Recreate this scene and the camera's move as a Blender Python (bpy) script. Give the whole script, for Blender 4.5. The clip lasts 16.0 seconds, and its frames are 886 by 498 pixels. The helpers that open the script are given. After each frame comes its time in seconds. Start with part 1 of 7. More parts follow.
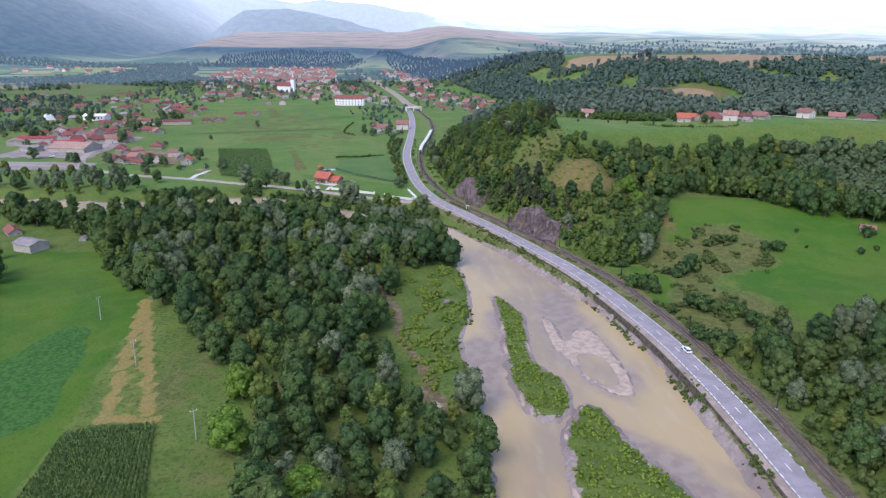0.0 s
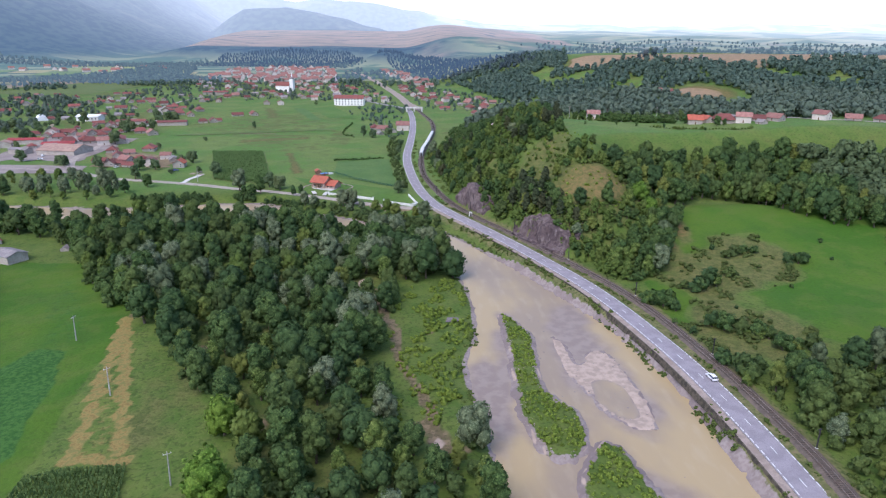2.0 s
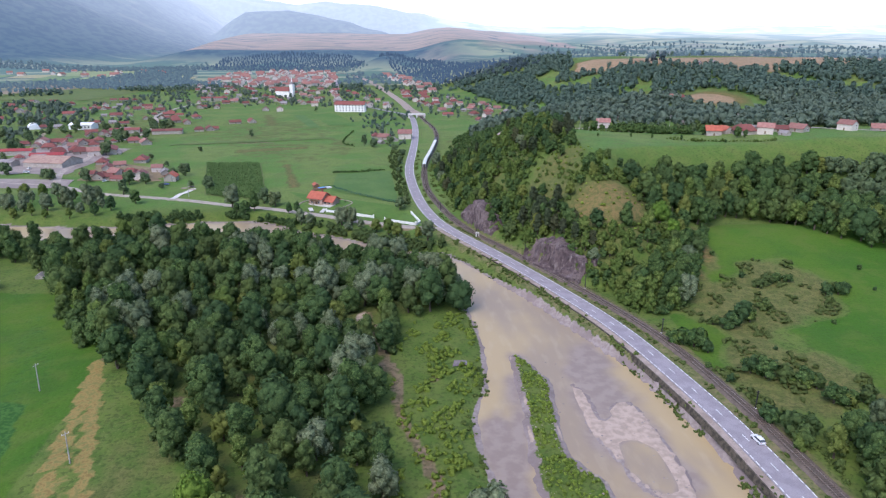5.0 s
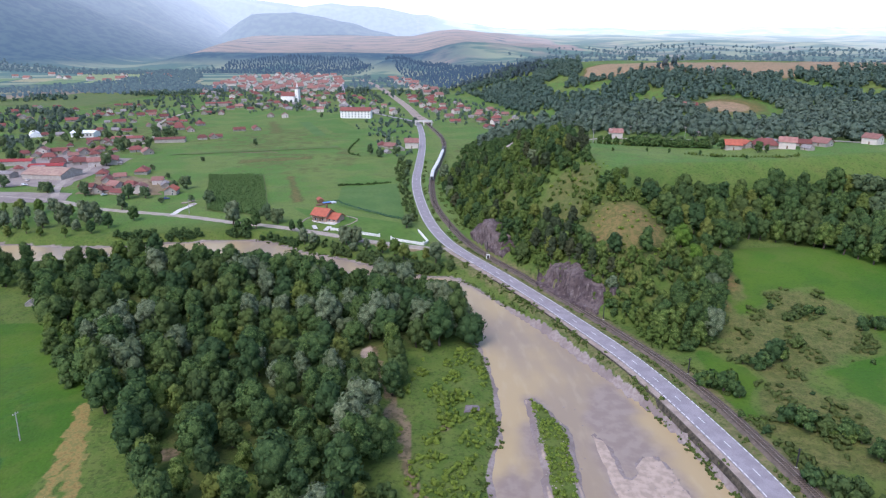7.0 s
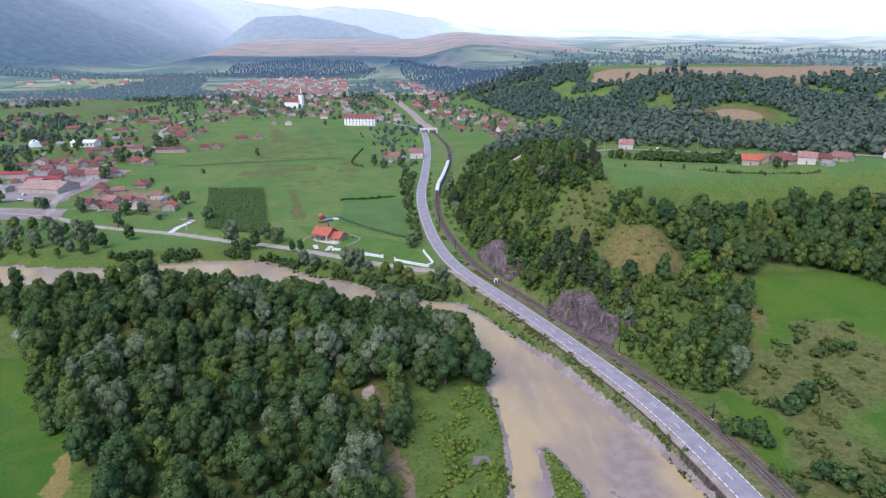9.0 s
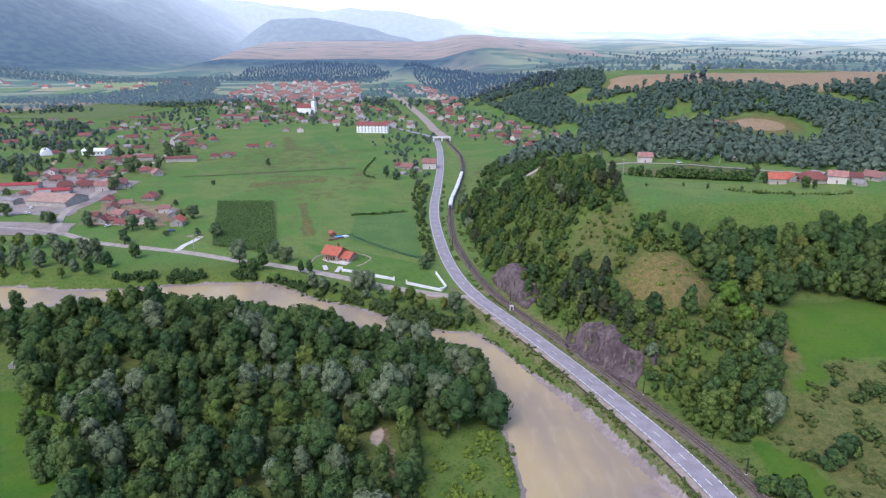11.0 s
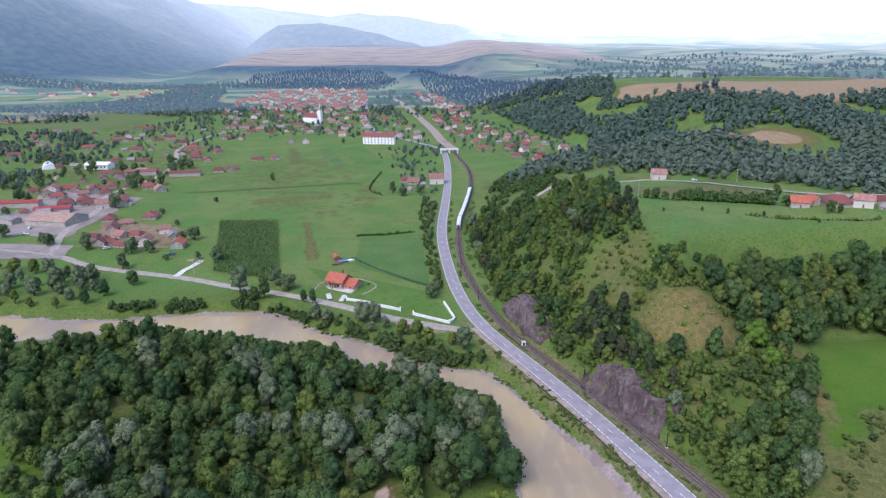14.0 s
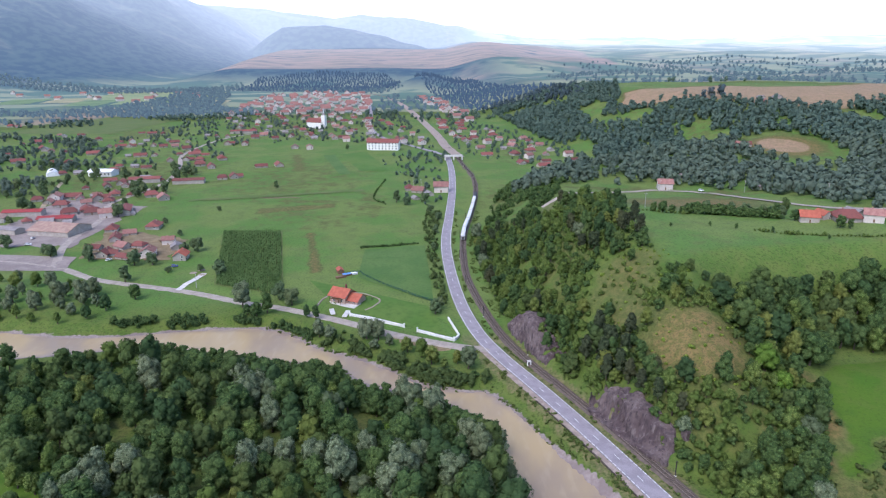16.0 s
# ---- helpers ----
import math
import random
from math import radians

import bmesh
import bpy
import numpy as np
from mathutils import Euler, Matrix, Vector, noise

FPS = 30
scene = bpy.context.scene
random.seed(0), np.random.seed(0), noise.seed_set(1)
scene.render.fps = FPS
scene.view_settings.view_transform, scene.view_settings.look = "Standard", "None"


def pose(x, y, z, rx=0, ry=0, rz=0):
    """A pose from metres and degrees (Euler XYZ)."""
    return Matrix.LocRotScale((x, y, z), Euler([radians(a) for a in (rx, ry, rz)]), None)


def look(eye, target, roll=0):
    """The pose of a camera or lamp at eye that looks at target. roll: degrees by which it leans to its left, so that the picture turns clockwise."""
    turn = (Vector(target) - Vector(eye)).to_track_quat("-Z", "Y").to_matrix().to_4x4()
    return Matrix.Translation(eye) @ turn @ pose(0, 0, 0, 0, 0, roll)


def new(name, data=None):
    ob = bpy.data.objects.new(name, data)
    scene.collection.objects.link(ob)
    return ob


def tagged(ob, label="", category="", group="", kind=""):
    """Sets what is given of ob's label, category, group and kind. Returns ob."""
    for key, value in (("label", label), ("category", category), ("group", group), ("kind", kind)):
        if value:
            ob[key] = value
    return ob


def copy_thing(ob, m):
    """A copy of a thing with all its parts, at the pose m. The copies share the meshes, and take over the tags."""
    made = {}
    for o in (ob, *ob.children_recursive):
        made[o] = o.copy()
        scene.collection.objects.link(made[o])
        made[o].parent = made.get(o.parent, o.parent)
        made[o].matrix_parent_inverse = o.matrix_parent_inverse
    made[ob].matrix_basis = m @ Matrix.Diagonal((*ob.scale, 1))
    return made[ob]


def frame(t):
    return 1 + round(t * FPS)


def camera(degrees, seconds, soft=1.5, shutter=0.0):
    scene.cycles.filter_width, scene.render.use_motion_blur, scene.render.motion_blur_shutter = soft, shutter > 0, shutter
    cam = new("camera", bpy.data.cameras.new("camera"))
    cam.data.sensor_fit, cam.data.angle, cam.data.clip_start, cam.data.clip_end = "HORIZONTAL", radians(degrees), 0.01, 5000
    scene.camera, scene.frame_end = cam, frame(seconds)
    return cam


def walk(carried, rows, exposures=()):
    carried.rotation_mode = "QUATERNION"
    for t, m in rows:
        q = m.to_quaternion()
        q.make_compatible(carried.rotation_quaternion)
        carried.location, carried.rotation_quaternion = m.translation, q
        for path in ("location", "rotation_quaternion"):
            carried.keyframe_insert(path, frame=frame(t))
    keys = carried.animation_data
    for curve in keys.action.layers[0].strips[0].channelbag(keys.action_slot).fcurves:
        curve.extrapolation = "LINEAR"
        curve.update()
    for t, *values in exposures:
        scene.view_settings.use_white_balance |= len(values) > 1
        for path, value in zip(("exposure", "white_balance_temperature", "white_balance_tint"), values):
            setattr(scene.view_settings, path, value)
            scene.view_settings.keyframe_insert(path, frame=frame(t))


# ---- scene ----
cam = camera(69.0, 16.0, 1.25)
PATH = [
    (0, (-0.134, 34.582, 97.461), (-0.016, 36.481, 96.843), 0.3),
    (1.5, (0.36, 48.203, 97.317), (0.476, 50.101, 96.696), 0.3),
    (3.5, (0.151, 65.221, 98.043), (0.265, 67.12, 97.426), 0.3),
    (4.2, (0.579, 71.111, 98.806), (0.689, 73.011, 98.191), 0.2),
    (6.3, (0.494, 89.007, 104.382), (0.599, 90.907, 103.766), 0.0),
    (7, (-0.061, 94.997, 106.388), (0.029, 96.898, 105.775), 0.1),
    (9, (0.348, 111.035, 112.582), (0.422, 112.938, 111.972), -0.1),
    (11.3, (0.173, 128.122, 120.316), (0.205, 130.028, 119.71), -0.1),
    (12.5, (-0.375, 135.787, 123.352), (-0.351, 137.694, 122.752), -0.2),
    (14.5, (-0.15, 144.65, 128.938), (-0.138, 146.558, 128.341), -0.3),
    (16, (-0.373, 148.431, 133.402), (-0.37, 150.341, 132.807), -0.3),
]
walk(cam, [(t, look(eye, target, roll)) for t, eye, target, roll in PATH], [(0, 1.0, 6300, 19), (16, 1.02, 6200, 19)])

# ---- light ----
SUN_EL, SUN_AZ = radians(52), radians(215)
world = bpy.data.worlds.new("overcast_sky")
scene.world = world
world.use_nodes = True
wn = world.node_tree.nodes
sky = wn.new("ShaderNodeTexSky")
sky.sky_type, sky.sun_disc = "NISHITA", False
sky.sun_elevation, sky.sun_rotation = SUN_EL, SUN_AZ
sky.air_density, sky.dust_density, sky.ozone_density, sky.altitude = 1.0, 1.3, 1.0, 400
wn["Background"].inputs[1].default_value = 0.16
world.node_tree.links.new(sky.outputs[0], wn["Background"].inputs[0])
sun = new("sun", bpy.data.lights.new("sun", "SUN"))
sun.data.energy, sun.data.angle, sun.data.color = 1.3, radians(40), (1.0, 0.96, 0.9)
sun.matrix_world = look((0, 0, 0), (-math.sin(SUN_AZ) * math.cos(SUN_EL), -math.cos(SUN_AZ) * math.cos(SUN_EL), -math.sin(SUN_EL)))


# ---- materials ----
class Nodes:
    """A small builder for node materials."""

    def __init__(self, name, roughness=0.85, metallic=0.0, specular=0.3):
        self.mat = bpy.data.materials.new(name)
        self.mat.use_nodes = True
        self.t = self.mat.node_tree
        self.b = self.t.nodes["Principled BSDF"]
        self.b.inputs["Roughness"].default_value = roughness
        self.b.inputs["Metallic"].default_value = metallic
        self.b.inputs["Specular IOR Level"].default_value = specular

    def node(self, kind, **values):
        n = self.t.nodes.new(kind)
        for key, v in values.items():
            n.inputs[key].default_value = v
        return n

    def link(self, a, b):
        self.t.links.new(a, b)
        return b

    def place(self):
        return self.node("ShaderNodeNewGeometry").outputs["Position"]

    def noise(self, scale, detail=4.0, stretch=None, local=False):
        n = self.node("ShaderNodeTexNoise", Scale=scale, Detail=detail)
        at = self.node("ShaderNodeTexCoord").outputs["Object"] if local else self.place()
        if stretch:
            m = self.node("ShaderNodeMapping", Scale=stretch)
            self.link(at, m.inputs[0])
            at = m.outputs[0]
        self.link(at, n.inputs["Vector"])
        return n.outputs["Fac"]

    def ramp(self, fac, low, high):
        n = self.node("ShaderNodeMapRange")
        n.interpolation_type = "SMOOTHSTEP"
        n.inputs["From Min"].default_value, n.inputs["From Max"].default_value = low, high
        self.link(fac, n.inputs["Value"])
        return n.outputs["Result"]

    def mix(self, fac, a, b):
        n = self.t.nodes.new("ShaderNodeMix")
        n.data_type = "RGBA"
        for socket, v in ((n.inputs[0], fac), (n.inputs[6], a), (n.inputs[7], b)):
            if isinstance(v, (int, float)):
                socket.default_value = v
            elif isinstance(v, tuple):
                socket.default_value = (*v, 1)
            else:
                self.link(v, socket)
        return n.outputs[2]

    def math(self, op, a, b):
        n = self.t.nodes.new("ShaderNodeMath")
        n.operation = op
        for socket, v in zip(n.inputs, (a, b)):
            if isinstance(v, (int, float)):
                socket.default_value = v
            else:
                self.link(v, socket)
        return n.outputs[0]

    def chance(self):
        return self.node("ShaderNodeObjectInfo").outputs["Random"]

    def island(self):
        return self.node("ShaderNodeNewGeometry").outputs["Random Per Island"]

    def attr(self, name):
        n = self.t.nodes.new("ShaderNodeAttribute")
        n.attribute_name = name
        s = self.t.nodes.new("ShaderNodeSeparateColor")
        self.link(n.outputs["Color"], s.inputs[0])
        return [*s.outputs[:3], n.outputs["Alpha"]]

    def bump(self, height, strength=0.4, distance=0.1):
        n = self.node("ShaderNodeBump", Strength=strength, Distance=distance)
        self.link(height, n.inputs["Height"])
        self.link(n.outputs[0], self.b.inputs["Normal"])

    def done(self, colour):
        if isinstance(colour, tuple):
            self.b.inputs["Base Color"].default_value = (*colour, 1)
        else:
            self.link(colour, self.b.inputs["Base Color"])
        return self.mat


def two_tone(name, a, b, scale, roughness=0.85, fine=6.0, bump=0.3, dist=0.1, local=False, stretch=None, vary=0.0, specular=0.3, haze_glow=None):
    """A surface that wanders between two tones at two scales, with fine relief."""
    k = Nodes(name, roughness, specular=specular)
    big, small = k.noise(scale, 3, stretch, local), k.noise(scale * fine, 5, None, local)
    c = k.mix(k.ramp(big, 0.35, 0.65), a, b)
    c = k.mix(k.math("MULTIPLY", k.ramp(small, 0.4, 0.75), 0.45), c, tuple(x * 0.55 for x in a))
    if vary:
        c = k.mix(k.math("MULTIPLY", k.chance(), vary), c, tuple(x * 0.5 for x in b))
    k.bump(small, bump, dist)
    # haze over distant fields, added as a faint emission of the surface
    if haze_glow:
        k.b.inputs["Emission Color"].default_value = (*haze_glow, 1)
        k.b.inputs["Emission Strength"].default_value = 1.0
    return k.done(c)


def leaf_material(name, dark, light, vary, olive=0.6):
    """Foliage: each clump of leaves and each tree has its own tone."""
    k = Nodes(name, 0.8, specular=0.08)
    c = k.mix(k.ramp(k.island(), 0.0, 1.0), dark, light)
    # grain paints shaded gaps between leaf clusters, and highlights on them, into the colour
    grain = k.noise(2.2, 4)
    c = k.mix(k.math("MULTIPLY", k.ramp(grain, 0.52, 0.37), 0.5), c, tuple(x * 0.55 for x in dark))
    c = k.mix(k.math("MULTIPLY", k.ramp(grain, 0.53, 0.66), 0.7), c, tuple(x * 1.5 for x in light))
    k.bump(grain, 0.7, 0.3)
    own = k.chance()
    c = k.mix(k.math("MULTIPLY", k.ramp(own, 0.35, 1.0), 0.75), c, vary)
    again = k.math("FRACT", k.math("MULTIPLY", own, 7.31), 0.0)
    c = k.mix(k.math("MULTIPLY", k.ramp(again, 0.55, 1.0), olive), c, (light[0] * 1.3, light[1] * 1.02, light[2] * 0.95))
    thin, both = k.node("ShaderNodeBsdfTranslucent"), k.node("ShaderNodeMixShader", Fac=0.3)
    k.link(c, thin.inputs["Color"]), k.link(k.b.outputs[0], both.inputs[1]), k.link(thin.outputs[0], both.inputs[2])
    k.link(both.outputs[0], k.t.nodes["Material Output"].inputs["Surface"])
    return k.done(c)


def backdrop_wood(name, dark, light, haze_glow):
    """Woods of the backdrop, with the haze before them put in as even emission."""
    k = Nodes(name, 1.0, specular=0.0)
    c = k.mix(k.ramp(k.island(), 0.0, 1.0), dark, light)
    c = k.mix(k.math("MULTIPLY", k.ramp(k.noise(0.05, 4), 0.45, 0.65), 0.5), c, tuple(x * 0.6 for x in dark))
    k.b.inputs["Emission Color"].default_value = (*haze_glow, 1)
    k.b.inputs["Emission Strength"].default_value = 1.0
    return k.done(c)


def ground_material():
    k = Nodes("ground_grass", 0.9, specular=0.15)
    m, land = k.attr("cover"), k.attr("land")
    n1, n2, n3, n4 = k.noise(0.02, 4), k.noise(0.12, 5), k.noise(0.9, 6), k.noise(0.4, 6)

    def edge(amount, grain, reach):
        return k.ramp(k.math("ADD", amount, k.math("MULTIPLY", k.math("SUBTRACT", grain, 0.5), reach)), 0.35, 0.65)

    c = k.mix(k.ramp(n1, 0.42, 0.58), (0.085, 0.168, 0.034), (0.128, 0.182, 0.046))
    c = k.mix(k.math("MULTIPLY", k.ramp(n2, 0.45, 0.66), 0.5), c, (0.1, 0.138, 0.042))
    rough = k.mix(k.ramp(n2, 0.38, 0.62), (0.066, 0.112, 0.02), (0.1, 0.14, 0.028))
    rough = k.mix(k.math("MULTIPLY", k.ramp(n4, 0.45, 0.65), 0.35), rough, (0.115, 0.13, 0.04))
    c = k.mix(m[2], c, rough)
    mown = k.mix(k.ramp(n1, 0.4, 0.6), (0.043, 0.114, 0.011), (0.068, 0.13, 0.014))
    mown = k.mix(k.math("MULTIPLY", k.ramp(n2, 0.46, 0.62), 0.55), mown, (0.085, 0.128, 0.022))
    mown = k.mix(k.math("MULTIPLY", k.ramp(k.noise(0.05, 6), 0.52, 0.64), 0.4), mown, (0.038, 0.098, 0.014))
    c = k.mix(edge(land[3], n4, 0.5), c, mown)
    clover = k.mix(k.ramp(n3, 0.4, 0.62), (0.026, 0.09, 0.016), (0.05, 0.125, 0.024))
    c = k.mix(edge(land[2], n4, 0.5), c, clover)
    dry = k.mix(k.ramp(n4, 0.4, 0.6), (0.19, 0.135, 0.054), (0.115, 0.11, 0.032))
    olive = k.mix(k.ramp(n4, 0.4, 0.6), (0.125, 0.132, 0.042), (0.085, 0.105, 0.028))
    dry = k.mix(k.ramp(m[1], 0.62, 0.85), olive, dry)
    dry = k.mix(k.math("MULTIPLY", k.ramp(n3, 0.52, 0.66), 0.55), dry, (0.055, 0.068, 0.022))
    bleached = k.mix(k.ramp(n2, 0.4, 0.62), (0.31, 0.205, 0.125), (0.25, 0.18, 0.1))
    dry = k.mix(k.ramp(m[1], 0.93, 0.99), dry, bleached)
    c = k.mix(edge(m[1], n2, 0.9), c, dry)
    straw = k.mix(k.ramp(n3, 0.4, 0.6), (0.3, 0.205, 0.07), (0.17, 0.155, 0.05))
    c = k.mix(edge(land[0], n4, 0.9), c, straw)
    soil = k.mix(k.ramp(n4, 0.4, 0.6), (0.21, 0.155, 0.095), (0.125, 0.1, 0.055))
    c = k.mix(edge(land[1], n3, 0.35), c, soil)
    worn = k.math("SUBTRACT", 0.42, k.math("MULTIPLY", land[3], 0.25))
    c = k.mix(k.math("MULTIPLY", k.ramp(n3, 0.5, 0.36), worn), c, (0.02, 0.034, 0.01))
    c = k.mix(k.math("MULTIPLY", k.ramp(k.noise(1.6, 5), 0.55, 0.7), k.math("MULTIPLY", worn, 0.55)), c, (0.19, 0.22, 0.06))
    stone = k.mix(k.ramp(n3, 0.35, 0.65), (0.23, 0.185, 0.165), (0.29, 0.245, 0.225))
    stone = k.mix(k.math("MULTIPLY", k.ramp(k.noise(0.07, 3), 0.45, 0.6), 0.8), stone, (0.19, 0.15, 0.14))
    c = k.mix(k.ramp(k.math("ADD", m[0], k.math("MULTIPLY", k.math("SUBTRACT", n3, 0.5), 0.6)), 0.4, 0.6), c, stone)
    sand = k.mix(k.ramp(k.noise(0.5, 6), 0.4, 0.62), (0.43, 0.335, 0.265), (0.33, 0.26, 0.205))
    c = k.mix(k.ramp(k.math("ADD", m[3], k.math("MULTIPLY", k.math("SUBTRACT", n2, 0.5), 0.7)), 0.4, 0.6), c, sand)
    k.bump(n3, 0.6, 0.35)
    return k.done(c)


def water_material():
    k = Nodes("muddy_water", 0.3, specular=0.2)
    shoal = k.attr("shoal")[0]
    flow = k.ramp(k.noise(0.03, 4, (1.0, 0.45, 1.0)), 0.42, 0.6)
    c = k.mix(flow, (0.39, 0.295, 0.16), (0.29, 0.225, 0.155))
    c = k.mix(k.math("MULTIPLY", k.ramp(k.noise(0.3, 5, (1.0, 0.3, 1.0)), 0.5, 0.7), 0.25), c, (0.45, 0.37, 0.25))
    mud = k.mix(k.ramp(k.noise(0.25, 5), 0.4, 0.62), (0.24, 0.185, 0.15), (0.29, 0.23, 0.185))
    c = k.mix(k.ramp(k.math("ADD", shoal, k.math("MULTIPLY", k.math("SUBTRACT", k.noise(0.09, 5), 0.5), 0.9)), 0.1, 0.9), c, mud)
    k.bump(k.noise(1.4, 5), 0.10, 0.06)
    return k.done(c)


def rock_material():
    k = Nodes("quarried_rock", 0.9, specular=0.2)
    big, crack, small = k.noise(0.12, 4, (1, 1, 0.5)), k.noise(0.5, 7, (1.5, 1.5, 0.7)), k.noise(4.0, 5)
    c = k.mix(k.ramp(big, 0.38, 0.62), (0.12, 0.086, 0.086), (0.2, 0.152, 0.145))
    c = k.mix(k.math("MULTIPLY", k.ramp(crack, 0.54, 0.7), 0.45), c, (0.33, 0.28, 0.265))
    c = k.mix(k.math("MULTIPLY", k.ramp(crack, 0.48, 0.32), 0.8), c, (0.075, 0.055, 0.06))
    streak = k.noise(0.9, 6, (1.0, 1.0, 0.22))
    c = k.mix(k.math("MULTIPLY", k.ramp(streak, 0.6, 0.72), 0.5), c, (0.36, 0.3, 0.28))
    c = k.mix(k.math("MULTIPLY", k.ramp(streak, 0.42, 0.3), 0.75), c, (0.045, 0.032, 0.034))
    k.bump(k.math("ADD", k.math("ADD", crack, streak), small), 1.0, 0.9)
    return k.done(c)


def distance_material():
    """Hills at the edge of sight, a plain backdrop with haze put in as emission."""
    k = Nodes("hazy_distance", 1.0, specular=0.0)
    m = k.attr("cover")
    n1, n2 = k.noise(0.006, 5), k.noise(0.03, 6)
    n3 = k.noise(0.004, 4, (1.0, 2.5, 1.0))
    c = k.mix(k.ramp(n2, 0.4, 0.6), (0.02, 0.036, 0.034), (0.04, 0.062, 0.046))
    c = k.mix(k.math("MULTIPLY", k.ramp(n3, 0.57, 0.66), 0.22), c, (0.17, 0.16, 0.1))
    low = k.mix(k.ramp(k.noise(0.007, 5, (0.6, 1.5, 1.0)), 0.46, 0.56), (0.07, 0.11, 0.05), (0.2, 0.21, 0.1))
    c = k.mix(m[2], c, low)
    tan = k.mix(k.ramp(k.noise(0.008, 5, (1.0, 3.0, 1.0)), 0.42, 0.6), (0.27, 0.185, 0.115), (0.19, 0.15, 0.09))
    tan = k.mix(k.math("MULTIPLY", k.ramp(k.noise(0.014, 5, (0.7, 2.4, 1.0)), 0.6, 0.68), 0.8), tan, (0.05, 0.07, 0.055))
    c = k.mix(k.ramp(k.math("ADD", m[1], k.math("MULTIPLY", k.math("SUBTRACT", n1, 0.5), 0.5)), 0.4, 0.6), c, tan)
    # haze as emitted colour: bluish nearer by, paler towards the horizon
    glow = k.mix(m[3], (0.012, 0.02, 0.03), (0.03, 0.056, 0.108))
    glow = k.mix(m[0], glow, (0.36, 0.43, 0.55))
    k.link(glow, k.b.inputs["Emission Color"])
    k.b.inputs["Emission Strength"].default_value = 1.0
    return k.done(c)


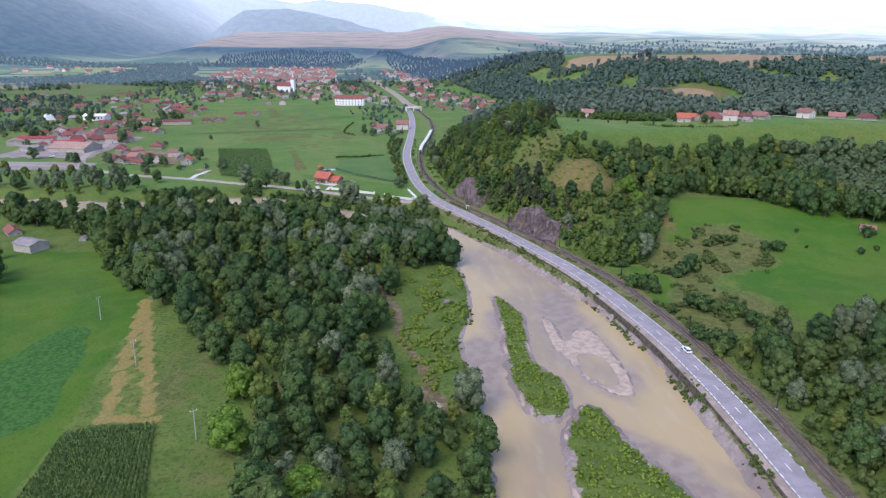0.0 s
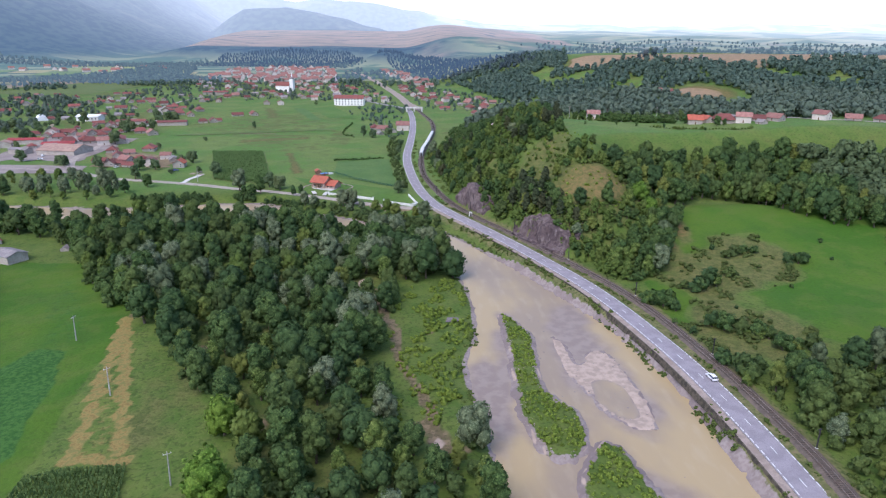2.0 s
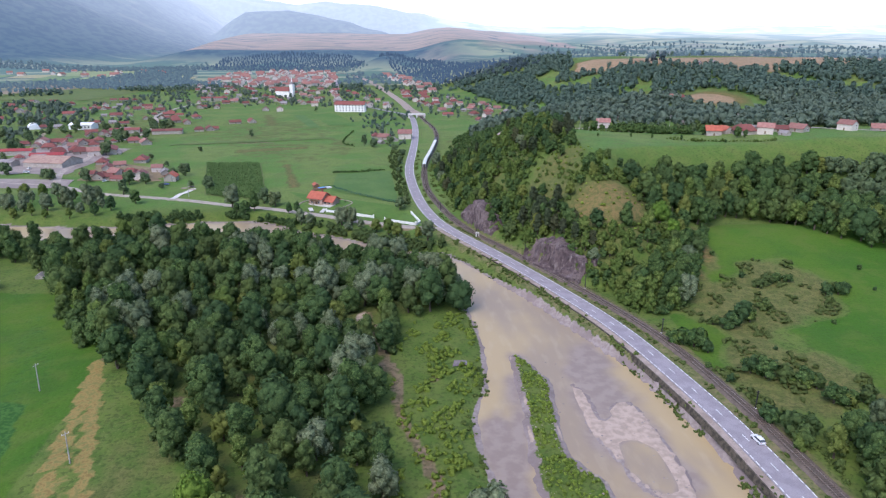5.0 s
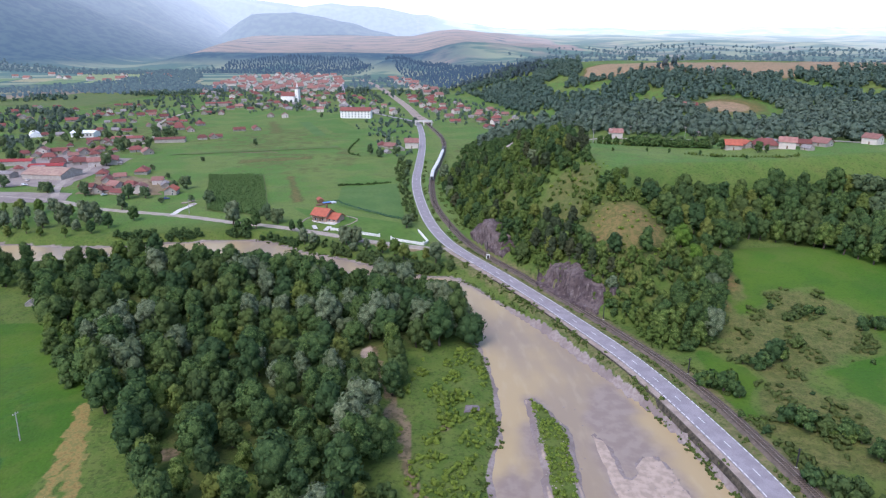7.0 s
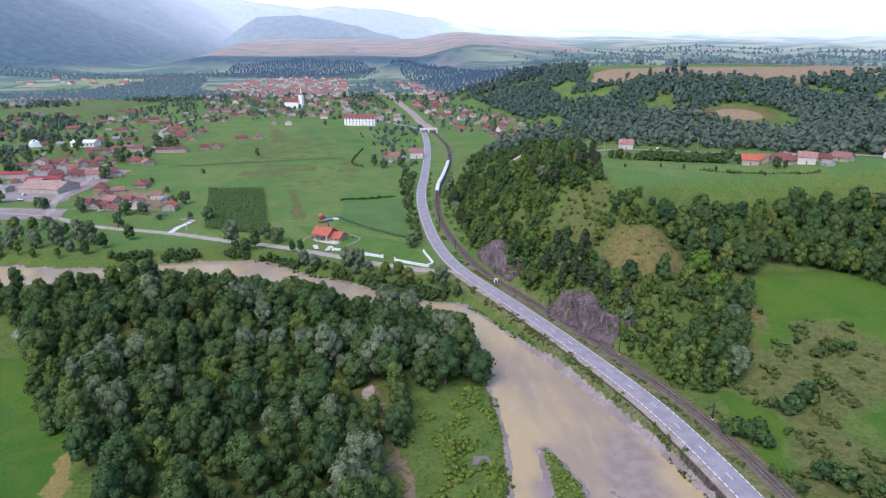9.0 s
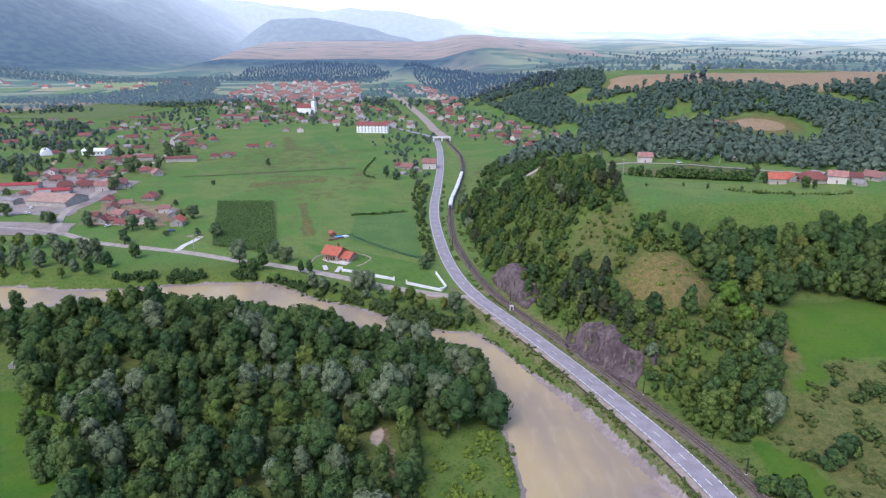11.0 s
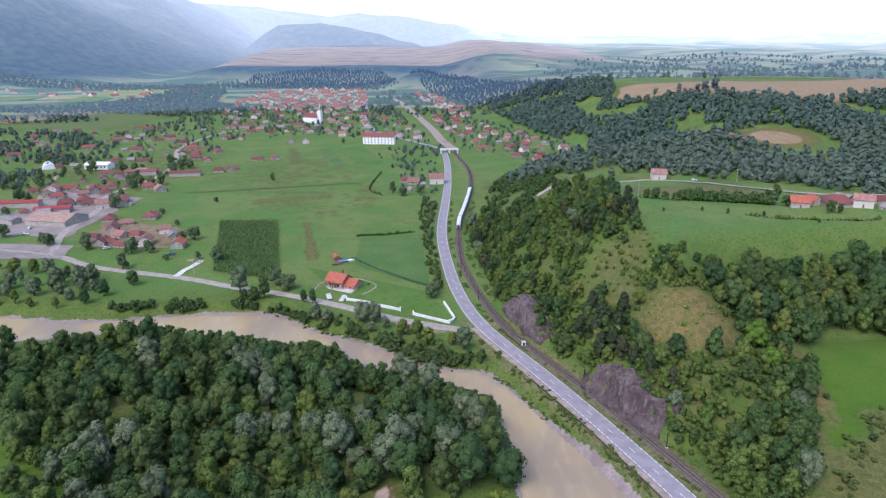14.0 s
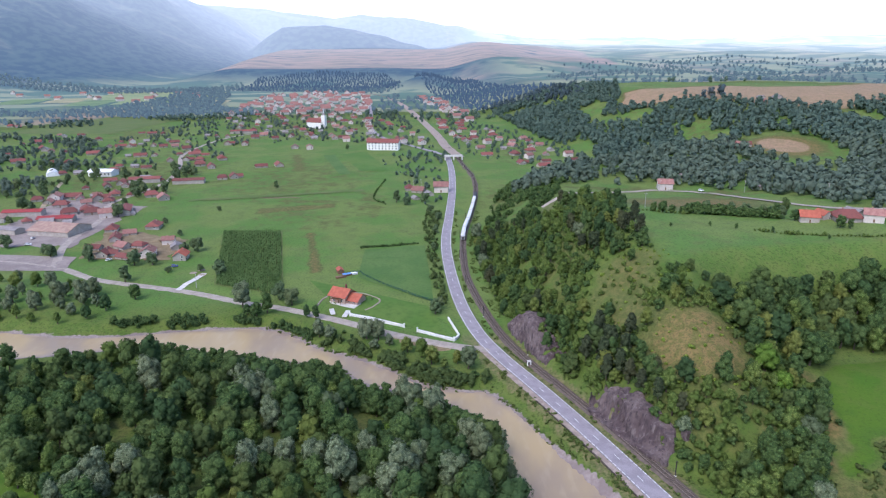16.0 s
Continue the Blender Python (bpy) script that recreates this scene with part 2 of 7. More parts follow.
M = {
    "ground": ground_material(),
    "water": water_material(),
    "asphalt": two_tone("asphalt", (0.25, 0.225, 0.24), (0.31, 0.28, 0.295), 0.25, 0.9, 20, 0.15, 0.02),
    "lane": two_tone("old_asphalt", (0.3, 0.255, 0.215), (0.38, 0.33, 0.28), 0.3, 0.9, 10, 0.2, 0.03),
    "paint": two_tone("road_paint", (0.75, 0.75, 0.73), (0.62, 0.62, 0.6), 1.5, 0.6),
    "sand": two_tone("pale_river_sand", (0.37, 0.31, 0.21), (0.29, 0.245, 0.165), 0.3, 0.95, 6, 0.5, 0.1),
    "gravel": two_tone("shoulder_gravel", (0.36, 0.29, 0.245), (0.26, 0.205, 0.165), 0.4, 0.95, 6, 0.5, 0.1),
    "ballast": two_tone("track_ballast", (0.15, 0.115, 0.09), (0.1, 0.08, 0.065), 0.5, 0.95, 8, 0.6, 0.1),
    "sleeper": two_tone("sleeper_wood", (0.055, 0.042, 0.034), (0.1, 0.085, 0.07), 1.0, 0.9),
    "rail": two_tone("rail_steel", (0.16, 0.11, 0.085), (0.25, 0.2, 0.17), 1.0, 0.5, specular=0.6),
    "puddle": two_tone("muddy_puddle", (0.17, 0.13, 0.12), (0.2, 0.16, 0.145), 0.3, 0.25),
    "pole": two_tone("weathered_concrete", (0.3, 0.29, 0.27), (0.4, 0.385, 0.36), 0.5, 0.9),
    "yard": two_tone("dusty_yard", (0.225, 0.185, 0.165), (0.29, 0.245, 0.22), 0.1, 0.95, 8, 0.4, 0.1),
    "rock": rock_material(),
    "wall_stone": two_tone("river_wall_stone", (0.05, 0.043, 0.032), (0.12, 0.1, 0.075), 0.8, 0.95, 5, 0.7, 0.15),
    "bark": two_tone("bark", (0.07, 0.055, 0.04), (0.13, 0.105, 0.08), 1.0, 0.95, 6, 0.6, 0.05, local=True),
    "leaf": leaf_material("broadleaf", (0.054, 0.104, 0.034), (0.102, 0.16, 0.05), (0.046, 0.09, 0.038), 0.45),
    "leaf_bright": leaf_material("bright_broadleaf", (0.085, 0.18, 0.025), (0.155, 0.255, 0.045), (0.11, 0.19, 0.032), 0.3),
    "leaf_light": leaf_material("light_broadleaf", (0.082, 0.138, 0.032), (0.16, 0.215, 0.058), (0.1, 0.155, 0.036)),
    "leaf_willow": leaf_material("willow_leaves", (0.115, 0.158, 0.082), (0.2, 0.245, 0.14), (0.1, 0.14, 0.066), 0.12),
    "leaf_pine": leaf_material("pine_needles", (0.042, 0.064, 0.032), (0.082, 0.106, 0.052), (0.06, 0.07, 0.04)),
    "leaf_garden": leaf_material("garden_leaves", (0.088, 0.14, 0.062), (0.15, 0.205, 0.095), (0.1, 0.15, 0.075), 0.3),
    "leaf_core": two_tone("inner_foliage", (0.06, 0.1, 0.036), (0.08, 0.125, 0.045), 0.5, 0.9, specular=0.05),
    "verge_leaf": leaf_material("verge_weeds", (0.072, 0.112, 0.028), (0.13, 0.172, 0.05), (0.095, 0.125, 0.04), 0.0),
    # last colour: bluish haze that these far woods emit
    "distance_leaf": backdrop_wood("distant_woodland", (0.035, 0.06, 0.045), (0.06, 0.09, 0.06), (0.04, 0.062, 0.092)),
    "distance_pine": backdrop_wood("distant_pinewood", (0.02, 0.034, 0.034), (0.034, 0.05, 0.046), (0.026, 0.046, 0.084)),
    # far fields, each with the same emitted haze
    "distance_field": two_tone("distant_field", (0.16, 0.21, 0.075), (0.22, 0.24, 0.1), 0.02, 0.95, 8, haze_glow=(0.022, 0.034, 0.042)),
    "distance_crop": two_tone("distant_crop", (0.09, 0.15, 0.05), (0.13, 0.19, 0.065), 0.02, 0.95, 8, haze_glow=(0.022, 0.034, 0.042)),
    "distance_straw": two_tone("distant_stubble", (0.3, 0.25, 0.13), (0.22, 0.22, 0.1), 0.02, 0.95, 8, haze_glow=(0.022, 0.034, 0.042)),
    # foliage paled and blued: haze of the middle distance in the base colour
    "hazed_leaf": leaf_material("far_woodland", (0.078, 0.13, 0.098), (0.135, 0.19, 0.138), (0.074, 0.122, 0.104), 0.3),
    "hazed_pine": leaf_material("far_pinewood", (0.062, 0.094, 0.105), (0.095, 0.132, 0.142), (0.07, 0.105, 0.115)),
    "plaster": two_tone("white_plaster", (0.36, 0.32, 0.28), (0.46, 0.42, 0.37), 0.4, 0.9, vary=0.6, local=True),
    "peach": two_tone("peach_plaster", (0.5, 0.36, 0.29), (0.44, 0.31, 0.25), 0.5, 0.9, local=True),
    "tile_orange": two_tone("orange_roof_tiles", (0.42, 0.115, 0.068), (0.34, 0.092, 0.056), 0.6, 0.7, local=True),
    "pale_plaster": two_tone("pale_plaster", (0.58, 0.5, 0.45), (0.66, 0.6, 0.54), 0.4, 0.9, vary=0.35, local=True),
    "tile_pink": two_tone("faded_roof_tiles", (0.36, 0.19, 0.155), (0.28, 0.13, 0.11), 0.5, 0.9, vary=0.6, local=True),
    "tile_red": two_tone("red_roof_tiles", (0.27, 0.088, 0.07), (0.2, 0.075, 0.066), 0.5, 0.85, vary=0.8, local=True),
    "glass": two_tone("window_glass", (0.05, 0.06, 0.07), (0.08, 0.09, 0.1), 0.5, 0.12, specular=0.6),
    "wood": two_tone("stained_wood", (0.2, 0.12, 0.07), (0.13, 0.08, 0.05), 0.8, 0.8),
    "roof_white": two_tone("white_sheet_roof", (0.8, 0.8, 0.8), (0.7, 0.7, 0.71), 0.2, 0.5, local=True),
    "roof_brown": two_tone("weathered_brown_roof", (0.3, 0.19, 0.15), (0.38, 0.26, 0.2), 0.3, 0.85, local=True),
    "roof_grey": two_tone("grey_slate_roof", (0.2, 0.18, 0.18), (0.28, 0.25, 0.24), 0.4, 0.85, local=True),
    "sheet_red": two_tone("red_sheet_roof", (0.33, 0.045, 0.04), (0.26, 0.04, 0.035), 0.4, 0.5, local=True),
    "corn": leaf_material("corn_plants", (0.095, 0.175, 0.058), (0.155, 0.25, 0.088), (0.11, 0.19, 0.065)),
    "weeds": leaf_material("bank_weeds", (0.125, 0.2, 0.03), (0.24, 0.315, 0.06), (0.17, 0.235, 0.042), 0.0),
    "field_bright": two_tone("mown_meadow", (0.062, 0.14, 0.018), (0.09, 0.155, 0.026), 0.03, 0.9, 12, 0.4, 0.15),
    "field_crop": two_tone("clover_crop", (0.062, 0.13, 0.026), (0.085, 0.15, 0.034), 0.05, 0.9, 14, 0.5, 0.2),
    "field_pale": two_tone("dry_meadow", (0.15, 0.19, 0.05), (0.115, 0.172, 0.042), 0.03, 0.9, 10, 0.4, 0.15),
    "field_olive": two_tone("grazed_meadow", (0.088, 0.132, 0.03), (0.115, 0.142, 0.04), 0.06, 0.9, 9, 0.4, 0.15),
    "straw": two_tone("cut_straw", (0.27, 0.205, 0.09), (0.14, 0.165, 0.05), 0.28, 0.95, 6, 0.6, 0.15),
    "soil": two_tone("bare_reddish_soil", (0.175, 0.13, 0.07), (0.235, 0.18, 0.105), 0.2, 0.95, 6, 0.5, 0.15),
    "lime": two_tone("white_painted_wall", (0.78, 0.77, 0.74), (0.68, 0.67, 0.64), 0.5, 0.85),
    "green_net": two_tone("green_fence_net", (0.02, 0.07, 0.05), (0.03, 0.09, 0.06), 0.8, 0.7),
    "tarp": two_tone("blue_tarpaulin", (0.08, 0.22, 0.5), (0.12, 0.3, 0.6), 0.5, 0.5),
    "car_white": two_tone("white_car_paint", (0.8, 0.8, 0.8), (0.76, 0.76, 0.77), 0.5, 0.25, specular=0.6),
    "car_blue": two_tone("blue_car_paint", (0.03, 0.06, 0.22), (0.04, 0.07, 0.25), 0.5, 0.25, specular=0.6),
    "rubber": two_tone("black_rubber", (0.02, 0.02, 0.02), (0.03, 0.03, 0.03), 1.0, 0.8),
    "coach_roof": two_tone("pale_coach_roof", (0.68, 0.68, 0.68), (0.58, 0.58, 0.58), 0.25, 0.6, local=True),
    "coach_side": two_tone("grey_coach_side", (0.3, 0.31, 0.33), (0.24, 0.25, 0.27), 0.3, 0.5, local=True),
    "dark_metal": two_tone("dark_metal", (0.03, 0.03, 0.032), (0.05, 0.045, 0.045), 0.8, 0.6),
    "pebble": two_tone("pale_river_stone", (0.33, 0.28, 0.24), (0.24, 0.2, 0.18), 0.6, 0.9),
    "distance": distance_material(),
    "concrete": two_tone("pale_concrete", (0.5, 0.48, 0.45), (0.62, 0.6, 0.56), 0.5, 0.9),
}


# ---- geometry helpers ----
def mesh_of(name, verts, faces, mats, smooth=False, index=None):
    """A mesh from arrays; faces all have the same number of corners."""
    verts, faces = np.asarray(verts, float), np.asarray(faces, int)
    me = bpy.data.meshes.new(name)
    n, k = faces.shape
    me.vertices.add(len(verts)), me.loops.add(n * k), me.polygons.add(n)
    me.vertices.foreach_set("co", verts.ravel())
    me.loops.foreach_set("vertex_index", faces.ravel())
    me.polygons.foreach_set("loop_start", np.arange(0, n * k, k))
    me.polygons.foreach_set("use_smooth", np.full(n, smooth))
    for m in mats if isinstance(mats, (list, tuple)) else [mats]:
        me.materials.append(m)
    if index is not None:
        me.polygons.foreach_set("material_index", np.asarray(index, int))
    me.update(calc_edges=True)
    return me


def part(name, data, material, parent, label="", kind=""):
    """Links a bmesh or mesh as one object under a thing or part."""
    if isinstance(data, bmesh.types.BMesh):
        me = bpy.data.meshes.new(name)
        data.to_mesh(me), data.free()
        me.materials.append(material)
        data = me
    ob = new(name, data)
    ob.parent = parent
    return tagged(ob, label, kind=kind)


def box(bm, lo, hi, bevel=0.0):
    """Adds a box between two corners."""
    got = bmesh.ops.create_cube(bm, size=1)
    size, mid = [b - a for a, b in zip(lo, hi)], [(a + b) / 2 for a, b in zip(lo, hi)]
    for v in got["verts"]:
        v.co = Vector([c * s + m for c, s, m in zip(v.co, size, mid)])
    if bevel:
        edges = list({e for v in got["verts"] for e in v.link_edges})
        bmesh.ops.bevel(bm, geom=edges, offset=bevel, segments=1, affect="EDGES")
    return bm


def boxed(lo, hi, bevel=0.0):
    return box(bmesh.new(), lo, hi, bevel)


def curve(points, step):
    """A smooth line through plan points, in even steps."""
    p = np.array(points, float)
    p = np.vstack([2 * p[0] - p[1], p, 2 * p[-1] - p[-2]])
    out = []
    for a, b, c, d in zip(p, p[1:], p[2:], p[3:]):
        t = np.linspace(0, 1, 24, endpoint=False)[:, None]
        out.append(0.5 * (2 * b + (c - a) * t + (2 * a - 5 * b + 4 * c - d) * t**2 + (3 * b - a - 3 * c + d) * t**3))
    q = np.vstack(out + [p[-2:-1]])
    s = np.concatenate([[0], np.cumsum(np.hypot(*np.diff(q, axis=0).T))])
    at = np.arange(0, s[-1], step)
    return np.column_stack([np.interp(at, s, q[:, 0]), np.interp(at, s, q[:, 1])])


def sides(line):
    """Unit directions and left-hand normals along a line."""
    d = np.gradient(line, axis=0)
    d /= np.hypot(*d.T)[:, None]
    return d, np.column_stack([-d[:, 1], d[:, 0]])


def near(line, x, y):
    """Distance from plan points to a line, with the place along it (index)."""
    best, idx = np.empty(x.shape), np.empty(x.shape, int)
    for i in range(0, len(x), 4000):
        d = (x[i:i + 4000, None] - line[:, 0]) ** 2 + (y[i:i + 4000, None] - line[:, 1]) ** 2
        idx[i:i + 4000], best[i:i + 4000] = d.argmin(1), d.min(1)
    return np.sqrt(best), idx


def inside(poly, x, y):
    """Signed distance to a closed outline, positive inside."""
    poly = np.asarray(poly, float)
    (lx, ly), (hx, hy) = poly.min(0) - 60, poly.max(0) + 60
    close = (x > lx) & (x < hx) & (y > ly) & (y < hy)
    if not close.all():
        out = np.full(x.shape, -60.0)
        if close.any():
            out[close] = inside(poly, x[close], y[close])
        return out
    best, odd = np.full(x.shape, 1e18), np.zeros(x.shape, bool)
    for (ax, ay), (bx, by) in zip(poly, np.roll(poly, -1, axis=0)):
        ex, ey = bx - ax, by - ay
        t = np.clip(((x - ax) * ex + (y - ay) * ey) / (ex * ex + ey * ey + 1e-9), 0, 1)
        best = np.minimum(best, (x - ax - t * ex) ** 2 + (y - ay - t * ey) ** 2)
        odd ^= ((ay > y) != (by > y)) & (x < ex * (y - ay) / (ey if abs(ey) > 1e-9 else 1e-9) + ax)
    return np.where(odd, 1, -1) * np.sqrt(best)


def smooth(t, a=0.0, b=1.0):
    t = np.clip((t - a) / (b - a), 0, 1)
    return t * t * (3 - 2 * t)


def wave(x, y, size, seed):
    """Cheap smooth noise in the plan, about -1 to 1."""
    r = np.random.RandomState(seed)
    out = 0
    for i in range(7):
        a, f, p = r.rand() * 6.28, (0.6 + 1.2 * r.rand()) * 6.28 / size, r.rand() * 6.28
        out = out + np.sin((x * np.cos(a) + y * np.sin(a)) * f + p)
    return out / 3.2


# ---- the plan ----
ROAD = curve([(82, 20), (86, 100), (88, 169), (87, 207), (83, 241), (74, 285), (58, 330), (41, 371), (24, 409), (15, 437),
              (8, 479), (3.2, 541), (2.6, 590), (5.5, 650), (9.5, 744), (10.5, 838), (8, 926)], 2.0)
RAIL = curve([(90, 20), (94.5, 146), (96, 183), (93, 232), (85, 280), (64, 337), (48, 375), (36, 402), (26, 434), (16.5, 488),
              (13.5, 528), (15, 590), (22, 647), (29, 710), (32.5, 767), (31, 820), (24, 880), (13, 983), (-11, 1188), (-76, 1587),
              (-131, 1825), (-198, 1988)], 2.0)
LANE = curve([(22, 412), (4, 417), (-23, 429), (-52, 446), (-84, 462), (-107, 470), (-137, 484), (-166, 494), (-205, 507), (-243, 530),
              (-300, 545), (-400, 560)], 3.0)
BANK_R = [(76, 10), (77, 100), (78.5, 150), (79.6, 181), (78.9, 219), (71.2, 259), (59, 293), (50, 318), (41, 335), (30, 358), (21, 376),
          (16, 380), (-6, 385), (-34, 407), (-59, 421), (-79, 439), (-100, 444), (-135, 440), (-173, 434), (-219, 441), (-300, 455), (-460, 480)]
BANK_L = [(-460, 450), (-300, 425), (-225, 412), (-189, 415), (-143, 423), (-118, 420), (-90, 413), (-46, 402), (-35, 391), (-15, 379), (1, 373),
          (13, 360), (18.5, 344), (22, 331), (23.5, 313), (26.5, 288), (25, 253), (19.5, 232), (21.5, 200), (22, 183), (20, 153), (16, 100), (12, 10)]
RIVER = np.vstack([curve(BANK_R, 6), curve(BANK_L, 6)])
ISLAND = curve([(35.5, 270), (39.4, 261), (42, 251), (40.5, 237), (39, 221), (41, 212), (45.6, 203), (44.5, 190), (39, 184), (34.6, 188),
                (32.6, 201), (33, 218), (34.6, 237), (34.9, 252), (35.5, 270)], 2.5)
ISLAND_S = curve([(50, 189), (53, 185), (54, 176), (56.5, 165), (61, 155), (66, 138), (68, 118), (34, 118), (37.5, 145), (40.3, 169), (43, 179), (50, 189)], 3)
BAR = curve([(50.2, 251), (52.8, 243), (52.8, 232), (56, 231.5), (60.5, 240), (65.2, 237.5), (66.6, 223), (67.6, 212), (66.8, 202), (65, 195), (60.6, 196),
             (57, 200), (53.8, 205.5), (53, 212.5), (50.6, 220), (49.4, 230), (50.2, 251)], 2)
BAR_POOL = curve([(55.3, 220), (59.4, 221), (63.3, 216), (63, 202), (58.5, 201.8), (55, 209), (55.3, 220)], 2)
MUD = curve([(54, 269), (60.8, 279), (65, 274), (64, 256), (66, 240), (58, 234), (51, 238), (51, 252), (54, 269)], 3)
MUD_W = curve([(29, 226), (31, 240), (31, 252), (34, 256), (33, 240), (30, 215), (27, 196), (23, 186), (21, 200), (20, 226), (25, 236), (29, 226)], 3)
MUD_S = curve([(53, 182), (58, 176), (66, 165), (72, 150), (74, 130), (64, 120), (62, 150), (56, 166), (53, 182)], 3)
# the foot of the high ground east of the railway
FOOT = [(78, 317), (66, 337), (55, 360), (45, 384), (38, 404), (31, 430), (26, 462), (23, 505), (23, 560), (32, 640), (48, 720), (70, 780), (125, 815), (178, 840),
        (192, 895), (172, 970), (150, 1060), (120, 1210), (70, 1480), (10, 1900), (10, 6000), (7000, 6000), (7000, 430), (460, 408), (320, 396),
        (235, 388), (178, 382), (148, 374), (134, 355), (122, 339), (106, 326), (90, 318)]


DISTANT = 1480  # where the backdrop begins
FLOOR_W = [(-180, 400), (-148, 345), (-100, 276), (-66, 228), (-50, 190), (-44, 120), (14, 120), (12, 170), (-8, 195), (-12, 260), (-4, 290), (12, 306), (14, 345), (-15, 372), (-90, 406)]
FLOOR_P = [(116, 374), (150, 378), (240, 390), (520, 414), (520, 480), (330, 462), (180, 446), (118, 420)]


# pastures, rough grass and stubble east of the railway
PASTURE = [(93, 232), (120, 236), (150, 228), (270, 250), (420, 330), (420, 402), (240, 388), (180, 382), (150, 374), (138, 361), (127, 338), (114, 314), (97, 296), (92, 265)]
PLATEAU = [(97, 503), (122, 507), (149, 493), (187, 482), (225, 463), (330, 470), (520, 482), (520, 436), (211, 436), (163, 424), (127, 412), (104, 400), (88, 408), (86, 446)]
ROUGH = [(125, 315), (143, 332), (159, 330), (172, 303), (159, 285), (138, 277), (126, 268), (139, 249), (136, 230), (113, 223), (96, 228), (96, 258), (110, 274), (101, 297), (111, 312)]
STRIPS = (([(-101, 606), (-93, 606), (-72, 514), (-80, 514)], 0.8), ([(-152, 624), (-74, 626), (-70, 712), (-152, 690)], 0.42), ([(-156, 660), (-90, 680), (-92, 698), (-156, 680)], 0.74),
          ([(-70, 632), (-52, 632), (-46, 718), (-77, 756)], 0.5), ([(-190, 965), (-176, 965), (-148, 850), (-164, 850)], 0.7), ([(-240, 760), (-120, 790), (-120, 830), (-240, 800)], 0.45))
STUBBLE = [(255, 1110), (292, 1060), (340, 1000), (418, 922), (543, 935), (800, 980), (1300, 960), (1300, 1400), (800, 1330), (684, 1264), (518, 1150), (458, 1245), (375, 1200), (286, 1195)]


def height(x, y):
    """The ground's height over the plan; the river's surface is at zero."""
    x, y = np.asarray(x, float), np.asarray(y, float)
    low = 1.6 + 3.0 * smooth(y, 395, 470) + 8 * smooth(y, 700, 2000)
    east = smooth(x - np.interp(y, ROAD[:, 1], ROAD[:, 0]), -6, 2) * (y < 430)
    low = low + (3.4 - low) * east * smooth(430 - y, 0, 40)
    side = x - np.interp(y, RAIL[:, 1], RAIL[:, 0])
    low = low + smooth(side, 8, 45) * smooth(420 - y, 0, 60) * (1.5 + 9 * smooth(y, 270, 390) + 3 * smooth(side, 30, 120))
    # high ground
    d = inside(FOOT, x, y)
    spur = (x > 10) & (x < 420) & (y > 290) & (y < 720)
    if spur.any():
        a, b = x[spur], y[spur]
        d[spur] = (d[spur] + sum(inside(FOOT, a + 9 * math.cos(q), b + 9 * math.sin(q)) for q in np.arange(6) * 1.047)) / 7
    wide = 62 + 130 * smooth(y, 700, 860)
    steep = 0.8 * np.exp(-(((x - 66) / 15) ** 2 + ((y - 348) / 22) ** 2)) + np.exp(-(((x - 40) / 9) ** 2 + ((y - 418) / 18) ** 2))
    t = np.clip(d / wide, 0, 1)
    prof = 0.55 * t + 0.45 * smooth(t) + 0.3 * np.clip(steep, 0, 1) * smooth(d, 0, 5.5) * (1 - t)
    top = 44 - 11 * smooth(y, 470, 640) + 40 * smooth(y, 700, 1020) - 18 * smooth(y, 1250, 1800) + 3 * wave(x, y, 300, 3)
    top = top + 9 * wave(x, y, 700, 11) * smooth(y, 1200, 1800)
    z = np.where(d > 0, low + (top - low) * prof, low)
    # hills beyond the town
    far = smooth(x, -1000, -700)
    z = z + 46 * np.exp(-(((x + 45) / 95) ** 2 + ((y - 2080) / 120) ** 2))
    z = z + far * (1 - 0.75 * smooth(x, 0, 700)) * (56 * smooth(y, 2200, 2480) + 62 * smooth(y, 2480, 3300) + 6 * wave(x, y, 600, 9) * smooth(y, 2300, 2800))
    z = z + smooth(y, 2300, 4400) * 62 * smooth(x, 0, 700)
    # mountain in the west
    m = smooth((-x - 0.1 * (y - 1500)) * 0.8 + 0.62 * (y - 2250), 350, 2300)
    ridge = smooth(-x, 600, 1700) * smooth(y, 1500, 2600)
    z = z + ridge * m * (420 + 40 * wave(x, y, 900, 5) + 16 * wave(x, y, 240, 6))
    # the last ridges before the sky
    crest = np.interp(x, [-4500, -1780, -1310, -880, -720, -560, -330, -90, 140, 380, 570, 850, 1240, 1630, 2020, 2410, 4500],
                      [520, 425, 400, 350, 325, 350, 340, 300, 268, 226, 204, 182, 204, 182, 190, 200, 215]) + 7 * wave(x, y, 500, 14) + 4 * wave(x, y, 130, 15)
    z = np.maximum(z, crest * np.exp(-(np.maximum(4750 - y, 0) / 330) ** 2))
    hump = np.interp(x, [-1100, -960, -870, -640, -500, -300, 100], [100, 190, 250, 262, 232, 190, 90]) + 6 * wave(x, y, 200, 16)
    z = np.maximum(z, hump * np.exp(-((3900 - y) / 260) ** 2))
    z = z + 0.25 * wave(x, y, 28, 8) * smooth(np.abs(d), 0, 40)
    # embankments of road, railway and lane
    near_box = (y < 1000) & (np.abs(x) < 420)
    if near_box.any():
        for line, level, flat, slope in ((ROAD, 3.5, 5.0, 7.0), (RAIL, 3.9, 2.6, 3.4), (LANE, 3.3, 3.2, 6.0)):
            dist, i = near(line[::3], x[near_box], y[near_box])
            k = 1 - smooth(dist, flat, flat + slope)
            lift = level + 1.2 * smooth(line[::3][i, 1], 430, 600) + 1.5 * smooth(line[::3][i, 1], 700, 900)
